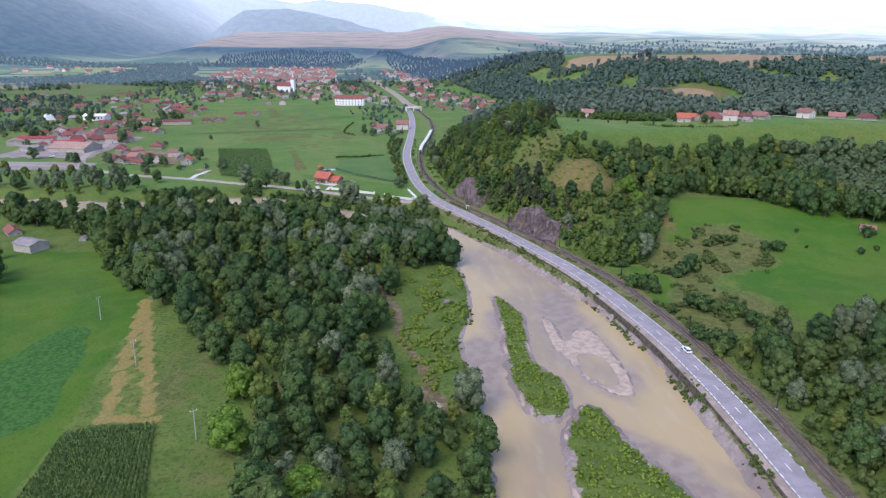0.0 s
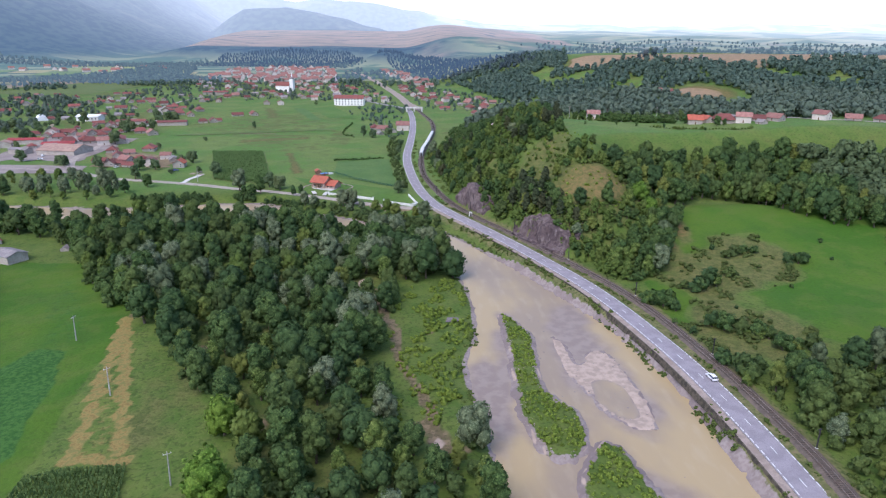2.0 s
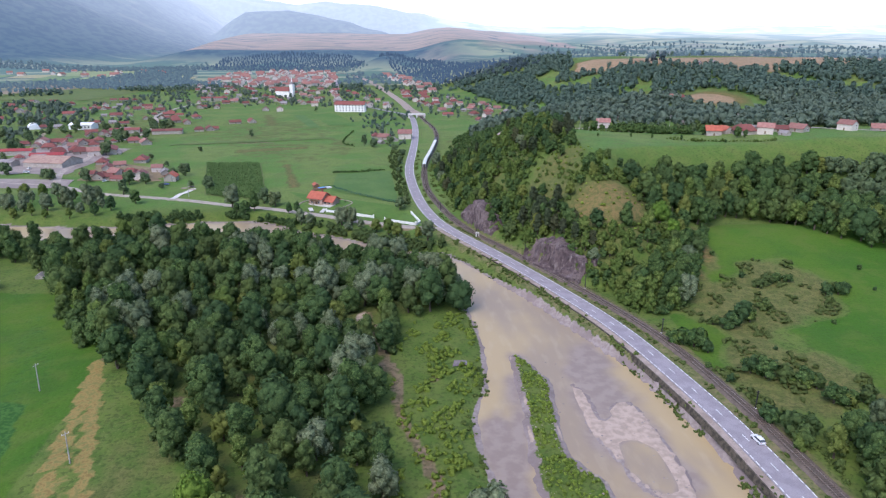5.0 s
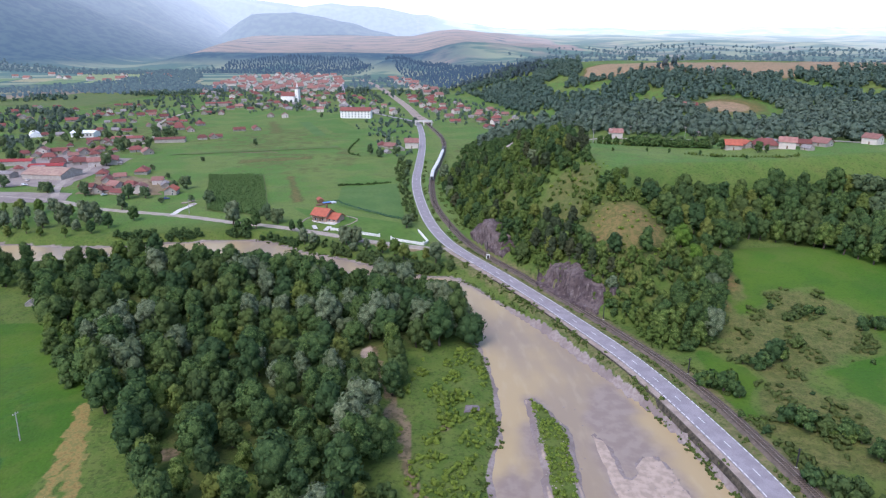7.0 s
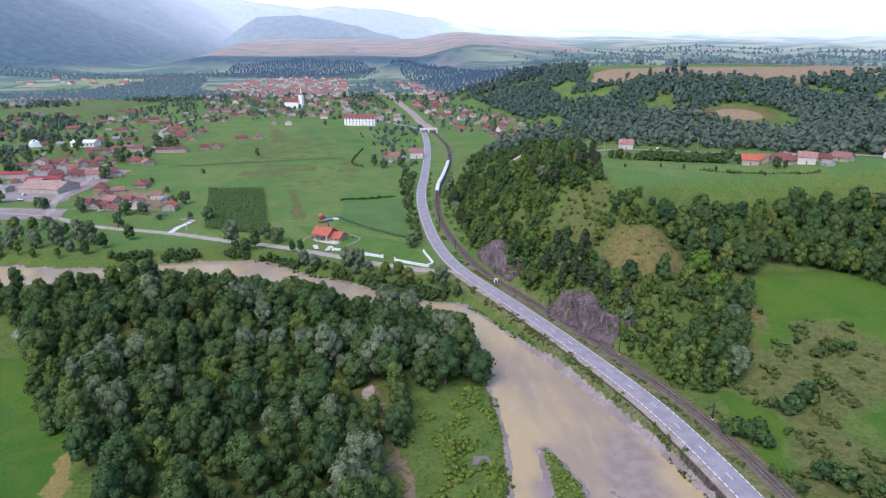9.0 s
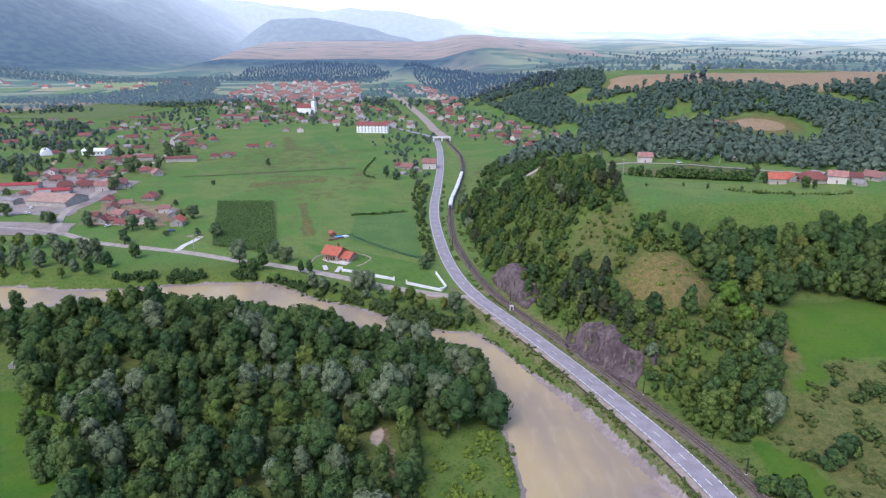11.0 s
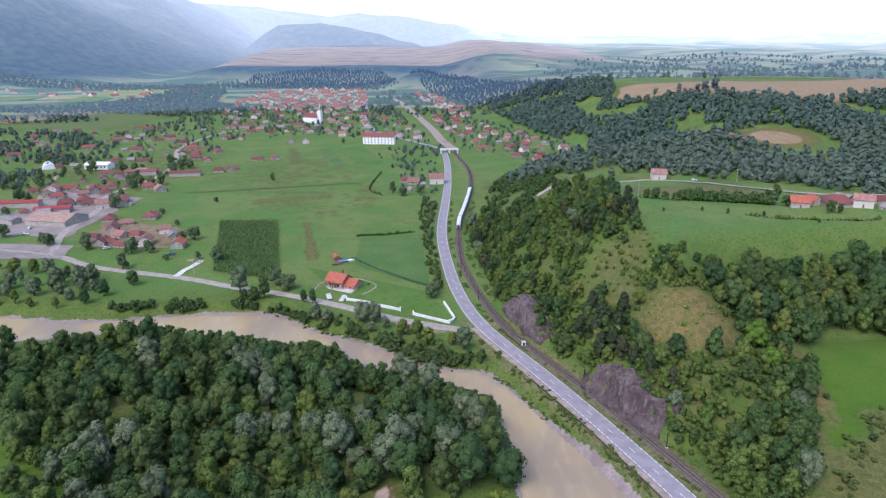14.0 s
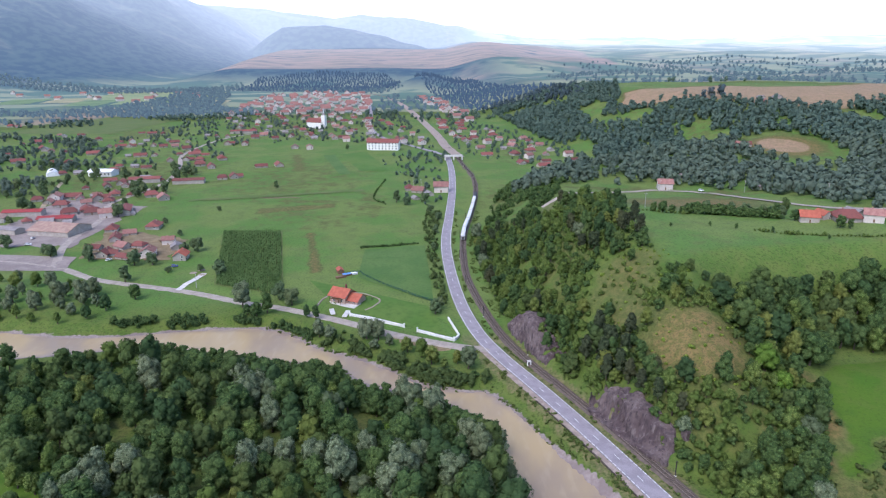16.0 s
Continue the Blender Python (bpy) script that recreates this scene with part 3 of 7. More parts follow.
            z[near_box] = z[near_box] + (lift - z[near_box]) * k
    # the river's bed, its bars and islands
    wet = (y < 520) & (x > -480) & (x < 130)
    if wet.any():
        a, b = x[wet], y[wet]
        r = inside(RIVER, a, b) + 0.7 * wave(a, b, 9, 21)
        zz = z[wet]
        zz = np.where(r > -9, zz + (np.minimum(zz, 0.25 + 0.9 * smooth(-r, 1.5, 9)) - zz) * smooth(r, -9, -2.5) * (a < 40 + 0 * b) + 0, zz)
        zz = np.where(r > -4, zz * smooth(-r, 0.1, 2.6) + (1 - smooth(-r, 0.1, 2.6)) * -0.05, zz)
        zz = np.where(r > 0, -0.06 - 0.9 * smooth(r, 0, 7), zz)
        zz = np.where((a > 40) & (b < 330) & (r < 0), np.maximum(zz, 2.7 * smooth(-r, 0.2, 2.2)), zz)
        for outline, crest, soft in ((ISLAND, 0.95, 2.6), (ISLAND_S, 1.3, 3.5), (BAR, 0.28, 2.5), (MUD, -0.15, 3.0), (MUD_W, -0.15, 3.0), (MUD_S, -0.15, 4.0)):
            k = inside(outline, a, b) + 0.5 * wave(a, b, 7, 33) + (0.6 if crest > 0.5 else 0)
            bump = -0.9 + (crest + 0.9) * smooth(k, -3.0, 0.2) * 0.93 + crest * 0.07 * smooth(k, 0, soft)
            zz = np.where(r > -1, np.maximum(zz, bump), zz)
        pool = inside(BAR_POOL, a, b)
        zz = np.where(pool > -1.5, np.minimum(zz, 0.2 - 0.5 * smooth(pool, -1.5, 0.8)), zz)
        z[wet] = zz
    return z


def at(x, y):
    return float(height(np.array([x]), np.array([y]))[0])


def cover(x, y):
    """Bare stone, dry grass and rough growth over the plan; past DISTANT also haze amounts."""
    stone, dry, rough = np.zeros_like(x), np.zeros_like(x), np.zeros_like(x)
    wet = (y < 520) & (x > -480) & (x < 130)
    a, b = x[wet], y[wet]
    r = inside(RIVER, a, b)
    s = smooth(r, -3.0, -1.0)
    for outline, keep in ((ISLAND, 1.6), (ISLAND_S, 2.2)):
        s = s * (1 - smooth(inside(outline, a, b) + 1.3 + 0.8 * wave(a, b, 8, 4), keep * 0.3, keep + 0.2))
    stone[wet] = s
    rough[wet] = np.maximum(smooth(r, -40, -5) * 0.9, (s < 0.5) * smooth(r, -4, 0))
    rough = np.maximum(rough, 0.9 * smooth(400 - y, 0, 30) * (1 - smooth(x, 420, 480)))
    rough = np.maximum(rough, 0.9 * smooth(x, 20, 40) * smooth(480 - y, 0, 40) * smooth(105 - x, 0, 12))
    d = inside(FOOT, x, y)
    rough = np.maximum(rough, smooth(d, -2, 6) * (1 - smooth(d, 50, 75)) * smooth(-y, -700, -500) * 0.8)
    for cx, cy, rx, ry, amount in ((95, 368, 27, 26, 0.92), (82, 420, 20, 22, 0.72), (76, 396, 18, 18, 0.7), (60, 480, 30, 70, 0.56), (92, 345, 34, 26, 0.56), (50, 430, 20, 50, 0.5), (80, 560, 22, 60, 0.66), (50, 600, 14, 60, 0.5),
                                   (129, 345, 8, 22, 0.95), (134, 362, 8, 8, 0.8), (120, 322, 5, 12, 0.8), (110, 296, 13, 16, 0.5), (-66, 214, 15, 40, 0.55), (-48, 160, 14, 26, 0.5),
                                   (-33, 600, 60, 14, 0.35), (-118, 705, 52, 9, 0.62), (-120, 660, 44, 14, 0.5), (-62, 690, 20, 60, 0.5), (334, 780, 46, 46, 1.1), (130, 640, 60, 10, 0.62), (160, 556, 60, 46, 0.9), (196, 600, 40, 24, 0.6),
                                   (300, 905, 30, 36, 0.5), (-700, 1500, 320, 420, 0.5), (-470, 1180, 70, 130, 0.55), (-150, 800, 110, 160, 0.5), (-90, 640, 40, 60, 0.45), (-110, 720, 130, 280, 0.3), (60, 690, 34, 110, 0.55), (-320, 820, 110, 260, 0.5), (-230, 1250, 190, 200, 0.5), (90, 1000, 60, 180, 0.45)):
        dry = np.maximum(dry, amount * np.exp(-((((x - cx) / rx) ** 2 + ((y - cy) / ry) ** 2) ** 1.5)))
    for strip, amount in STRIPS:
        dry = np.maximum(dry, amount * smooth(inside(strip, x, y) + 1.2 * wave(x, y, 40, 38), -2.5, 2.5))
    dry = np.maximum(dry, 0.42 * smooth(inside(FOOT, x, y), 5, 30) * smooth(y, 640, 700))
    dry = np.maximum(dry, 0.68 * smooth(inside(ROUGH, x, y) + 3 * wave(x, y, 18, 35), -2, 5))
    dry = np.maximum(dry, 1.1 * smooth(inside(STUBBLE, x, y) + 8 * wave(x, y, 70, 36), -4, 8))
    dry = np.maximum(dry, 0.3 * smooth(inside(PLATEAU, x, y) + 4 * wave(x, y, 30, 47), -4, 6))
    dry = np.maximum(dry, smooth(y, 2350, 2600) * smooth(x, -1000, -800) * smooth(750 - x, 0, 200) * smooth(3450 - y, 0, 250))
    far = np.hypot(x, y)
    edge_of_sight = far > DISTANT - 60
    if edge_of_sight.any():
        fx, fy = x[edge_of_sight], y[edge_of_sight]
        rough[edge_of_sight] = np.maximum(1 - smooth(height(fx, fy), 14, 60), smooth(fx, 50, 300))
    for outline, amount in ((FLOOR_W, 0.5), (FLOOR_P, 0.3)):
        dry = np.maximum(dry, amount * smooth(inside(outline, x, y), 2, 9))
    # on the backdrop this channel holds the far haze it emits
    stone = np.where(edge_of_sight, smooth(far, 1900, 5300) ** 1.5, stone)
    sand = np.zeros_like(x)
    bar = smooth(inside(BAR, x, y) + 0.6 * wave(x, y, 8, 31), -0.7, 0.8) * (1 - smooth(inside(BAR_POOL, x, y), -0.8, 0.8))
    isle = 1.2 + np.maximum(inside(ISLAND, x, y), inside(ISLAND_S, x, y))
    sand = np.maximum(bar, 0.72 * smooth(isle, -0.9, 0.0) * (1 - smooth(isle, 0.3, 1.2)) * smooth(wave(x, y, 26, 37), -0.5, 0.4))
    for cx, cy, rx, ry in ((27.5, 290, 2.0, 16), (-17, 301, 2.6, 6.5), (8, 190, 2.0, 3.0)):
        sand = np.maximum(sand, 0.8 * np.exp(-((((x - cx) / rx) ** 2 + ((y - cy) / ry) ** 2) ** 1.5)))
    # on the backdrop this one holds the nearer haze, rising with distance
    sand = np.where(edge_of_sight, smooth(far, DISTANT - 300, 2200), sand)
    return stone, dry, rough, sand


TRACK = curve([(-16, 306), (-11, 284), (-7, 268), (-3, 254), (-3, 240), (0, 226), (5, 212), (7, 200), (8, 188)], 1.5)
HAY = [(-102, 272), (-98.5, 272), (-66, 186), (-81, 185)]
CLOVER = [(-119, 246), (-108, 246), (-99, 209), (-96, 189), (-101, 180), (-118, 165), (-190, 150), (-190, 205), (-128, 212)]
SWARD = [(-147, 314), (-136, 313), (-111, 270), (-107, 247), (-120, 246)]
MOWN = [(-190, 335), (-112, 330), (-99, 268), (-88, 180), (-84, 110), (-200, 105)]
SOIL = (((-96, 273), 5, 3), ((-67, 245), 4.5, 4), ((-39, 200), 4, 4), ((8, 191), 4, 6), ((4, 197), 5, 4), ((12, 187), 5, 3), ((-150, 722), 30, 4), ((8, 254), 2.5, 2), ((-8, 262), 2, 6))


def land(x, y):
    """Cut hay, bare soil, clover and mown grass over the plan."""
    i = inside(HAY, x, y) + 0.6 * wave(x, y, 9, 41)
    hay = smooth(i, -1.0, 0.8) * (1 - 0.62 * smooth(i, 2.0, 3.6))
    soil = 0.78 * (1 - smooth(near(TRACK, x, y)[0] + 0.5 * wave(x, y, 6, 42), 1.0, 2.8))
    for (cx, cy), rx, ry in SOIL:
        soil = np.maximum(soil, 0.85 * np.exp(-((((x - cx) / rx) ** 2 + ((y - cy) / ry) ** 2) ** 1.5)))
    low = y < 470
    bank, off = np.zeros_like(x), np.full(x.shape, 99.0)
    if low.any():
        off[low] = near(ROAD[::2], x[low], y[low])[0]
        bank[low] = (1 - smooth(off[low] + 0.8 * wave(x[low], y[low], 9, 48), 9, 13)) * smooth(460 - y[low], 0, 40)
        rail = near(RAIL[::2], x[low], y[low])[0]
        bank[low] = np.maximum(bank[low], (1 - smooth(rail, 4.5, 7)) * smooth(460 - y[low], 0, 40))
    soil = np.maximum(soil, 0.5 * bank)
    clover = smooth(inside(CLOVER, x, y) + 1.5 * wave(x, y, 30, 43), -2, 2)
    clover = np.maximum(clover, 0.42 * smooth(inside(SWARD, x, y) + 1.2 * wave(x, y, 24, 45), -1.5, 2))
    mown = smooth(inside(MOWN, x, y) + wave(x, y, 20, 44), -2, 2)
    mown = np.maximum(mown, smooth(inside(PASTURE, x, y) + wave(x, y, 20, 46), -2, 4) * (1 - smooth(inside(ROUGH, x, y) + 3 * wave(x, y, 18, 35), -4, 3)))
    return hay, soil, clover, mown


def ruler(marks):
    """Grid lines with a spacing that changes between marks (place, spacing)."""
    out = [marks[0][0]]
    while out[-1] < marks[-1][0]:
        out.append(out[-1] + np.interp(out[-1], [m[0] for m in marks], [m[1] for m in marks]))
    return np.array(out)


def sheet(xs, ys, lift=0.0):
    gx, gy = np.meshgrid(xs, ys)
    v = np.column_stack([gx.ravel(), gy.ravel(), height(gx.ravel(), gy.ravel()) + lift])
    n, m = len(xs), len(ys)
    i = (np.arange(m - 1)[:, None] * n + np.arange(n - 1)).ravel()
    return v, np.column_stack([i, i + 1, i + n + 1, i + n])


# ---- ground and water ----
xs = ruler([(-4500, 90), (-1200, 45), (-400, 12), (-190, 5), (-120, 3.4), (-100, 2.4), (-10, 2.4), (15, 1.6), (90, 1.6), (110, 2.6), (180, 5), (450, 12), (1200, 45), (4500, 90)])
ys = ruler([(-600, 60), (0, 12), (110, 3.2), (150, 1.9), (300, 1.9), (330, 2.8), (440, 2.9), (520, 4), (760, 5), (900, 9), (1500, 25), (3000, 50), (4950, 70)])
verts, faces = sheet(xs, ys)
mid = verts[faces].mean(1)
apart = np.hypot(mid[:, 0], mid[:, 1]) > DISTANT


def cut(name, chosen, material):
    used, flat = np.unique(faces[chosen], return_inverse=True)
    v = verts[used]
    ob = new(name, mesh_of(name, v, flat.reshape(-1, 4), material, smooth=True))
    layer = ob.data.color_attributes.new("cover", "FLOAT_COLOR", "POINT")
    rgb = np.column_stack(cover(v[:, 0], v[:, 1]))
    layer.data.foreach_set("color", rgb.ravel())
    layer = ob.data.color_attributes.new("land", "FLOAT_COLOR", "POINT")
    layer.data.foreach_set("color", np.column_stack(land(v[:, 0], v[:, 1])).ravel())
    return ob


ground = tagged(cut("ground", ~apart, M["ground"]), "green valley floor with gravel banks and grassy hills", "ground", kind="structure")
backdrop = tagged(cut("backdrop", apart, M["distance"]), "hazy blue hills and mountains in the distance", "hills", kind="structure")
wx, wy = ruler([(-470, 20), (-20, 6), (15, 1.6), (85, 1.6), (110, 4)]), ruler([(-20, 12), (110, 3), (130, 1.8), (300, 1.8), (390, 4), (500, 8)])
gx, gy = (g.ravel() for g in np.meshgrid(wx, wy))
wn_x = len(wx)
wi = (np.arange(len(wy) - 1)[:, None] * wn_x + np.arange(wn_x - 1)).ravel()
water = new("water", mesh_of("water", np.column_stack([gx, gy, 0 * gx]), np.column_stack([wi, wi + 1, wi + wn_x + 1, wi + wn_x]), M["water"], True))
shoal = np.zeros_like(gx)
for outline, amount in ((MUD, 1.0), (MUD_W, 1.0), (MUD_S, 0.9), (BAR, 1.0), (ISLAND, 0.9), (ISLAND_S, 0.9)):
    shoal = np.maximum(shoal, amount * smooth(inside(outline, gx, gy) + 1.4 * wave(gx, gy, 14, 51), -7, 4))
shoal = shoal * (1 - smooth(inside(BAR_POOL, gx, gy), -1.0, 0.8))
shoal = np.maximum(shoal, 0.8 * smooth(-inside(RIVER, gx, gy), -3.5, 0.5) * smooth(gy, 330, 380))
layer = water.data.color_attributes.new("shoal", "FLOAT_COLOR", "POINT")
layer.data.foreach_set("color", np.column_stack([shoal, shoal, shoal, np.ones_like(shoal)]).ravel())
tagged(water, "shallow muddy brown river between gravel bars", "river", kind="structure")


def ribbon(name, line, offsets, lifts, material, label, category, parent=None, level=None):
    """A strip along a line with a cross-section of offsets and lifts over its level."""
    d, n = sides(line)
    z = level if level is not None else height(line[:, 0], line[:, 1])
    rows = [np.column_stack([line + n * o, z + h]) for o, h in zip(offsets, lifts)]
    v, k, m = np.stack(rows, 1).reshape(-1, 3), len(offsets), len(line)
    i = (np.arange(m - 1)[:, None] * k + np.arange(k - 1)).ravel()
    me = mesh_of(name, v, np.column_stack([i + 1, i, i + k, i + k + 1]), material, False)
    ob = new(name, me)
    ob.parent = parent
    return tagged(ob, label, category, kind="" if parent else "structure")


ROAD_Z = height(ROAD[:, 0], ROAD[:, 1]) + 0.15
ROAD_Z = np.convolve(np.pad(ROAD_Z, 10, "edge"), np.ones(21) / 21, "valid")
road = ribbon("road", ROAD, [3.9, 3.4, 0, -3.4, -3.9], [-0.6, 0.0, 0.05, 0.0, -0.6], M["asphalt"], "grey two-lane asphalt road with white dashed markings", "road", None, ROAD_Z)
LANE_Z = height(LANE[:, 0], LANE[:, 1]) + 0.18
LANE_Z = np.convolve(np.pad(LANE_Z, 6, "edge"), np.ones(13) / 13, "valid")
lane = ribbon("side_road", LANE, [3.0, 2.5, 0, -2.5, -3.0], [-0.5, 0.1, 0.14, 0.1, -0.5], M["lane"], "pale worn village lane beside the river", "road", None, LANE_Z)
RAIL_Z = height(RAIL[:, 0], RAIL[:, 1]) + 0.1
RAIL_Z = np.convolve(np.pad(RAIL_Z, 15, "edge"), np.ones(31) / 31, "valid")
railway = ribbon("railway_track", RAIL, [3.2, 1.7, -1.7, -3.2], [-0.6, 0.25, 0.25, -0.6], M["ballast"], "single railway track on dark brown ballast", "railway", None, RAIL_Z)


# ---- trees ----
def ico(level):
    bm = bmesh.new()
    bmesh.ops.create_icosphere(bm, subdivisions=level, radius=1)
    v = np.array([p.co for p in bm.verts])
    f = np.array([[p.index for p in q.verts] for q in bm.faces])
    bm.free()
    return v, f


ICO1, ICO2 = ico(1), ico(2)


def crown_mesh(name, seed, radius, low, high, lobes, tufts, size, material, taper=0.6, droop=0.0, up=0.12):
    """A crown of lobes, each thick with small tufts of leaves around a dark core."""
    r = np.random.RandomState(seed)
    vs, fs, mi, ns, n = [], [], [], [], 0
    mid = (low + high) / 2
    lob = [(np.zeros(3) + (0, 0, mid), np.array([radius * 0.62, radius * 0.62, (high - low) * 0.42]))]
    for i in range(lobes):
        t = (i + 0.5) / lobes
        z = low + (high - low) * (0.16 + 0.7 * t)
        w = radius * (1 - taper * abs(t - 0.35) ** 1.3)
        a = i * 2.4 + r.rand() * 0.8
        out = w * (0.42 + 0.22 * r.rand()) * (1 - 0.4 * max(0, t - 0.6))
        s = radius * (0.33 + 0.2 * r.rand())
        lob.append((np.array([np.cos(a) * out, np.sin(a) * out, z]), np.array([s, s, s * (0.85 + 0.35 * r.rand())])))
    area = np.array([s[0] * s[2] for c, s in lob])
    for (c, s), share in zip(lob, area / area.sum()):
        v, f = ICO1
        core = v * s * 0.86 * (1 + 0.1 * r.randn(len(v), 1)) + c
        ns.append(v)
        vs.append(core), fs.append(np.column_stack([f, f[:, :1]]) + n)
        mi.append(np.ones(len(f), int))
        n += len(v)
        k = int(tufts * share)
        p = r.randn(k, 3)
        p /= np.linalg.norm(p, axis=1)[:, None]
        p[:, 2] = np.where(p[:, 2] < -0.55, -p[:, 2], p[:, 2])
        nor = p + 0.42 * r.randn(k, 3)
        nor[:, 2] += 0.15
        nor /= np.linalg.norm(nor, axis=1)[:, None]
        ref = np.tile([0.0, 0, 1], (k, 1)) + 0.3 * r.randn(k, 3)
        u = np.cross(nor, ref)
        u /= np.linalg.norm(u, axis=1)[:, None] + 1e-9
        w = np.cross(nor, u)
        pos = c + p * s * (0.86 + 0.24 * r.rand(k, 1))
        a, b = size * (0.55 + 0.6 * r.rand(k, 1)), size * (0.55 + 0.6 * r.rand(k, 1))
        quad = np.stack([pos - u * a, pos - w * b * (0.8 + droop), pos + u * a * 0.9, pos + w * b], 1)
        soft = p + 0.3 * r.randn(k, 3) + (0, 0, up)
        ns.append(np.repeat(soft / np.linalg.norm(soft, axis=1)[:, None], 4, 0))
        quad[:, 1] += nor * size * -0.25
        quad[:, 3] += nor * size * -0.2
        vs.append(quad.reshape(-1, 3))
        fs.append(np.arange(k * 4).reshape(k, 4) + n)
        mi.append(np.zeros(k, int))
        n += k * 4
    v, f, m = np.vstack(vs), np.vstack(fs), np.concatenate(mi)
    shape = (v, f[m == 0], f[m == 1][:, :3], np.vstack(ns))
    return leafy_mesh(name, *shape, material), shape


def leafy_mesh(name, v, quads, tris, normals, material):
    me = bpy.data.meshes.new(name)
    loops = np.concatenate([quads.ravel(), tris.ravel()])
    starts = np.concatenate([np.arange(len(quads)) * 4, len(quads) * 4 + np.arange(len(tris)) * 3])
    me.vertices.add(len(v)), me.loops.add(len(loops)), me.polygons.add(len(starts))
    me.vertices.foreach_set("co", v.ravel())
    me.loops.foreach_set("vertex_index", loops)
    me.polygons.foreach_set("loop_start", starts)
    me.materials.append(material)
    me.polygons.foreach_set("use_smooth", np.ones(len(starts), bool))
    me.update(calc_edges=True)
    me.normals_split_custom_set_from_vertices(normals.tolist())
    return me


def trunk_mesh(name, seed, tall, base, limbs):
    """A tapered, slightly crooked trunk with limbs reaching into the crown."""
    r = np.random.RandomState(seed)
    vs, fs = [], []

    def tube(path, radii, k=6):
        start = sum(len(v) for v in vs)
        ring = np.arange(k) * 6.283 / k
        for p, q in zip(path, radii):
            vs.append(np.column_stack([p[0] + np.cos(ring) * q, p[1] + np.sin(ring) * q, np.full(k, p[2])]))
        for j in range(len(path) - 1):
            for i in range(k):
                a, b = start + j * k + i, start + j * k + (i + 1) % k
                fs.append((a, b, b + k, a + k))

    path = [np.array([0.12 * tall * 0.1 * r.randn(), 0.12 * tall * 0.1 * r.randn(), z]) for z in np.linspace(-0.4, tall, 5)]
    tube(path, base * np.array([1.35, 1.0, 0.8, 0.6, 0.3]))
    for i in range(limbs):
        a, p = i * 2.1 + r.rand(), path[2 + i % 2]
        out = np.array([np.cos(a), np.sin(a), 0.9]) * tall * (0.25 + 0.12 * r.rand())
        tube([p, p + out * 0.55, p + out], base * np.array([0.45, 0.3, 0.12]), 5)
    return mesh_of(name, np.vstack(vs), fs, M["bark"], True)


KINDS, SHAPES = {}, {}


def kind_of_tree(key, material, radius, tall, low, lobes, tufts, size, taper, variants, droop=0.0, limbs=3, up=0.12):
    KINDS[key], SHAPES[key] = [], []
    for i in range(variants):
        crown, shape = crown_mesh("crown", 100 * len(KINDS) + i, radius * (0.88 + 0.24 * i / max(1, variants - 1)), low, tall * (1.08 - 0.05 * i), lobes + i % 3, tufts, size, M[material], taper, droop, up)
        KINDS[key].append((crown, trunk_mesh("trunk", 50 * len(KINDS) + i, tall * 0.72, 0.05 * radius + 0.1, limbs)))
        SHAPES[key].append((*shape, M[material]))


kind_of_tree("alder", "leaf", 4.7, 12.5, 1.2, 12, 700, 0.5, 0.75, 6)
kind_of_tree("hornbeam", "leaf", 3.9, 10.5, 0.8, 10, 500, 0.5, 0.65, 5)
kind_of_tree("ash", "leaf_light", 3.6, 10.0, 1.0, 9, 480, 0.46, 0.7, 3)
kind_of_tree("maple", "leaf_bright", 4.6, 8.0, 0.6, 12, 900, 0.42, 0.6, 3)
kind_of_tree("willow", "leaf_willow", 4.6, 11.5, 1.0, 11, 760, 0.46, 0.6, 4, 0.5)
kind_of_tree("pine", "leaf_pine", 3.4, 13.0, 2.0, 9, 560, 0.5, 0.95, 3)
kind_of_tree("shrub", "leaf", 1.9, 3.2, 0.1, 4, 130, 0.42, 0.5, 3, 0, 2)
kind_of_tree("light_shrub", "leaf_light", 1.7, 2.8, 0.1, 4, 120, 0.4, 0.5, 2, 0, 2)
kind_of_tree("weed", "weeds", 1.2, 1.15, -0.1, 1, 28, 0.42, 0.5, 3, 0, 2)
kind_of_tree("far_tree", "hazed_leaf", 4.3, 8.5, -0.5, 2, 40, 1.3, 0.5, 6, 0, 1, 0.55)
kind_of_tree("far_fir", "hazed_pine", 4.0, 10.5, -0.5, 2, 26, 1.7, 0.9, 4, 0, 1, 0.4)
kind_of_tree("garden_tree", "leaf_garden", 3.4, 7.5, 0.6, 6, 260, 0.68, 0.6, 4, 0, 2)

kind_of_tree("verge_weed", "verge_leaf", 1.2, 1.1, -0.1, 1, 26, 0.4, 0.5, 3, 0, 2)
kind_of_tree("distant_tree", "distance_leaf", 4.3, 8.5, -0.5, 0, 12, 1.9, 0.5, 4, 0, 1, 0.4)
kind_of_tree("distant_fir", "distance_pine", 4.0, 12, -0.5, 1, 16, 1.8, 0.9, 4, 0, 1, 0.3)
KINDS["oak"], SHAPES["oak"] = KINDS["alder"], SHAPES["alder"]
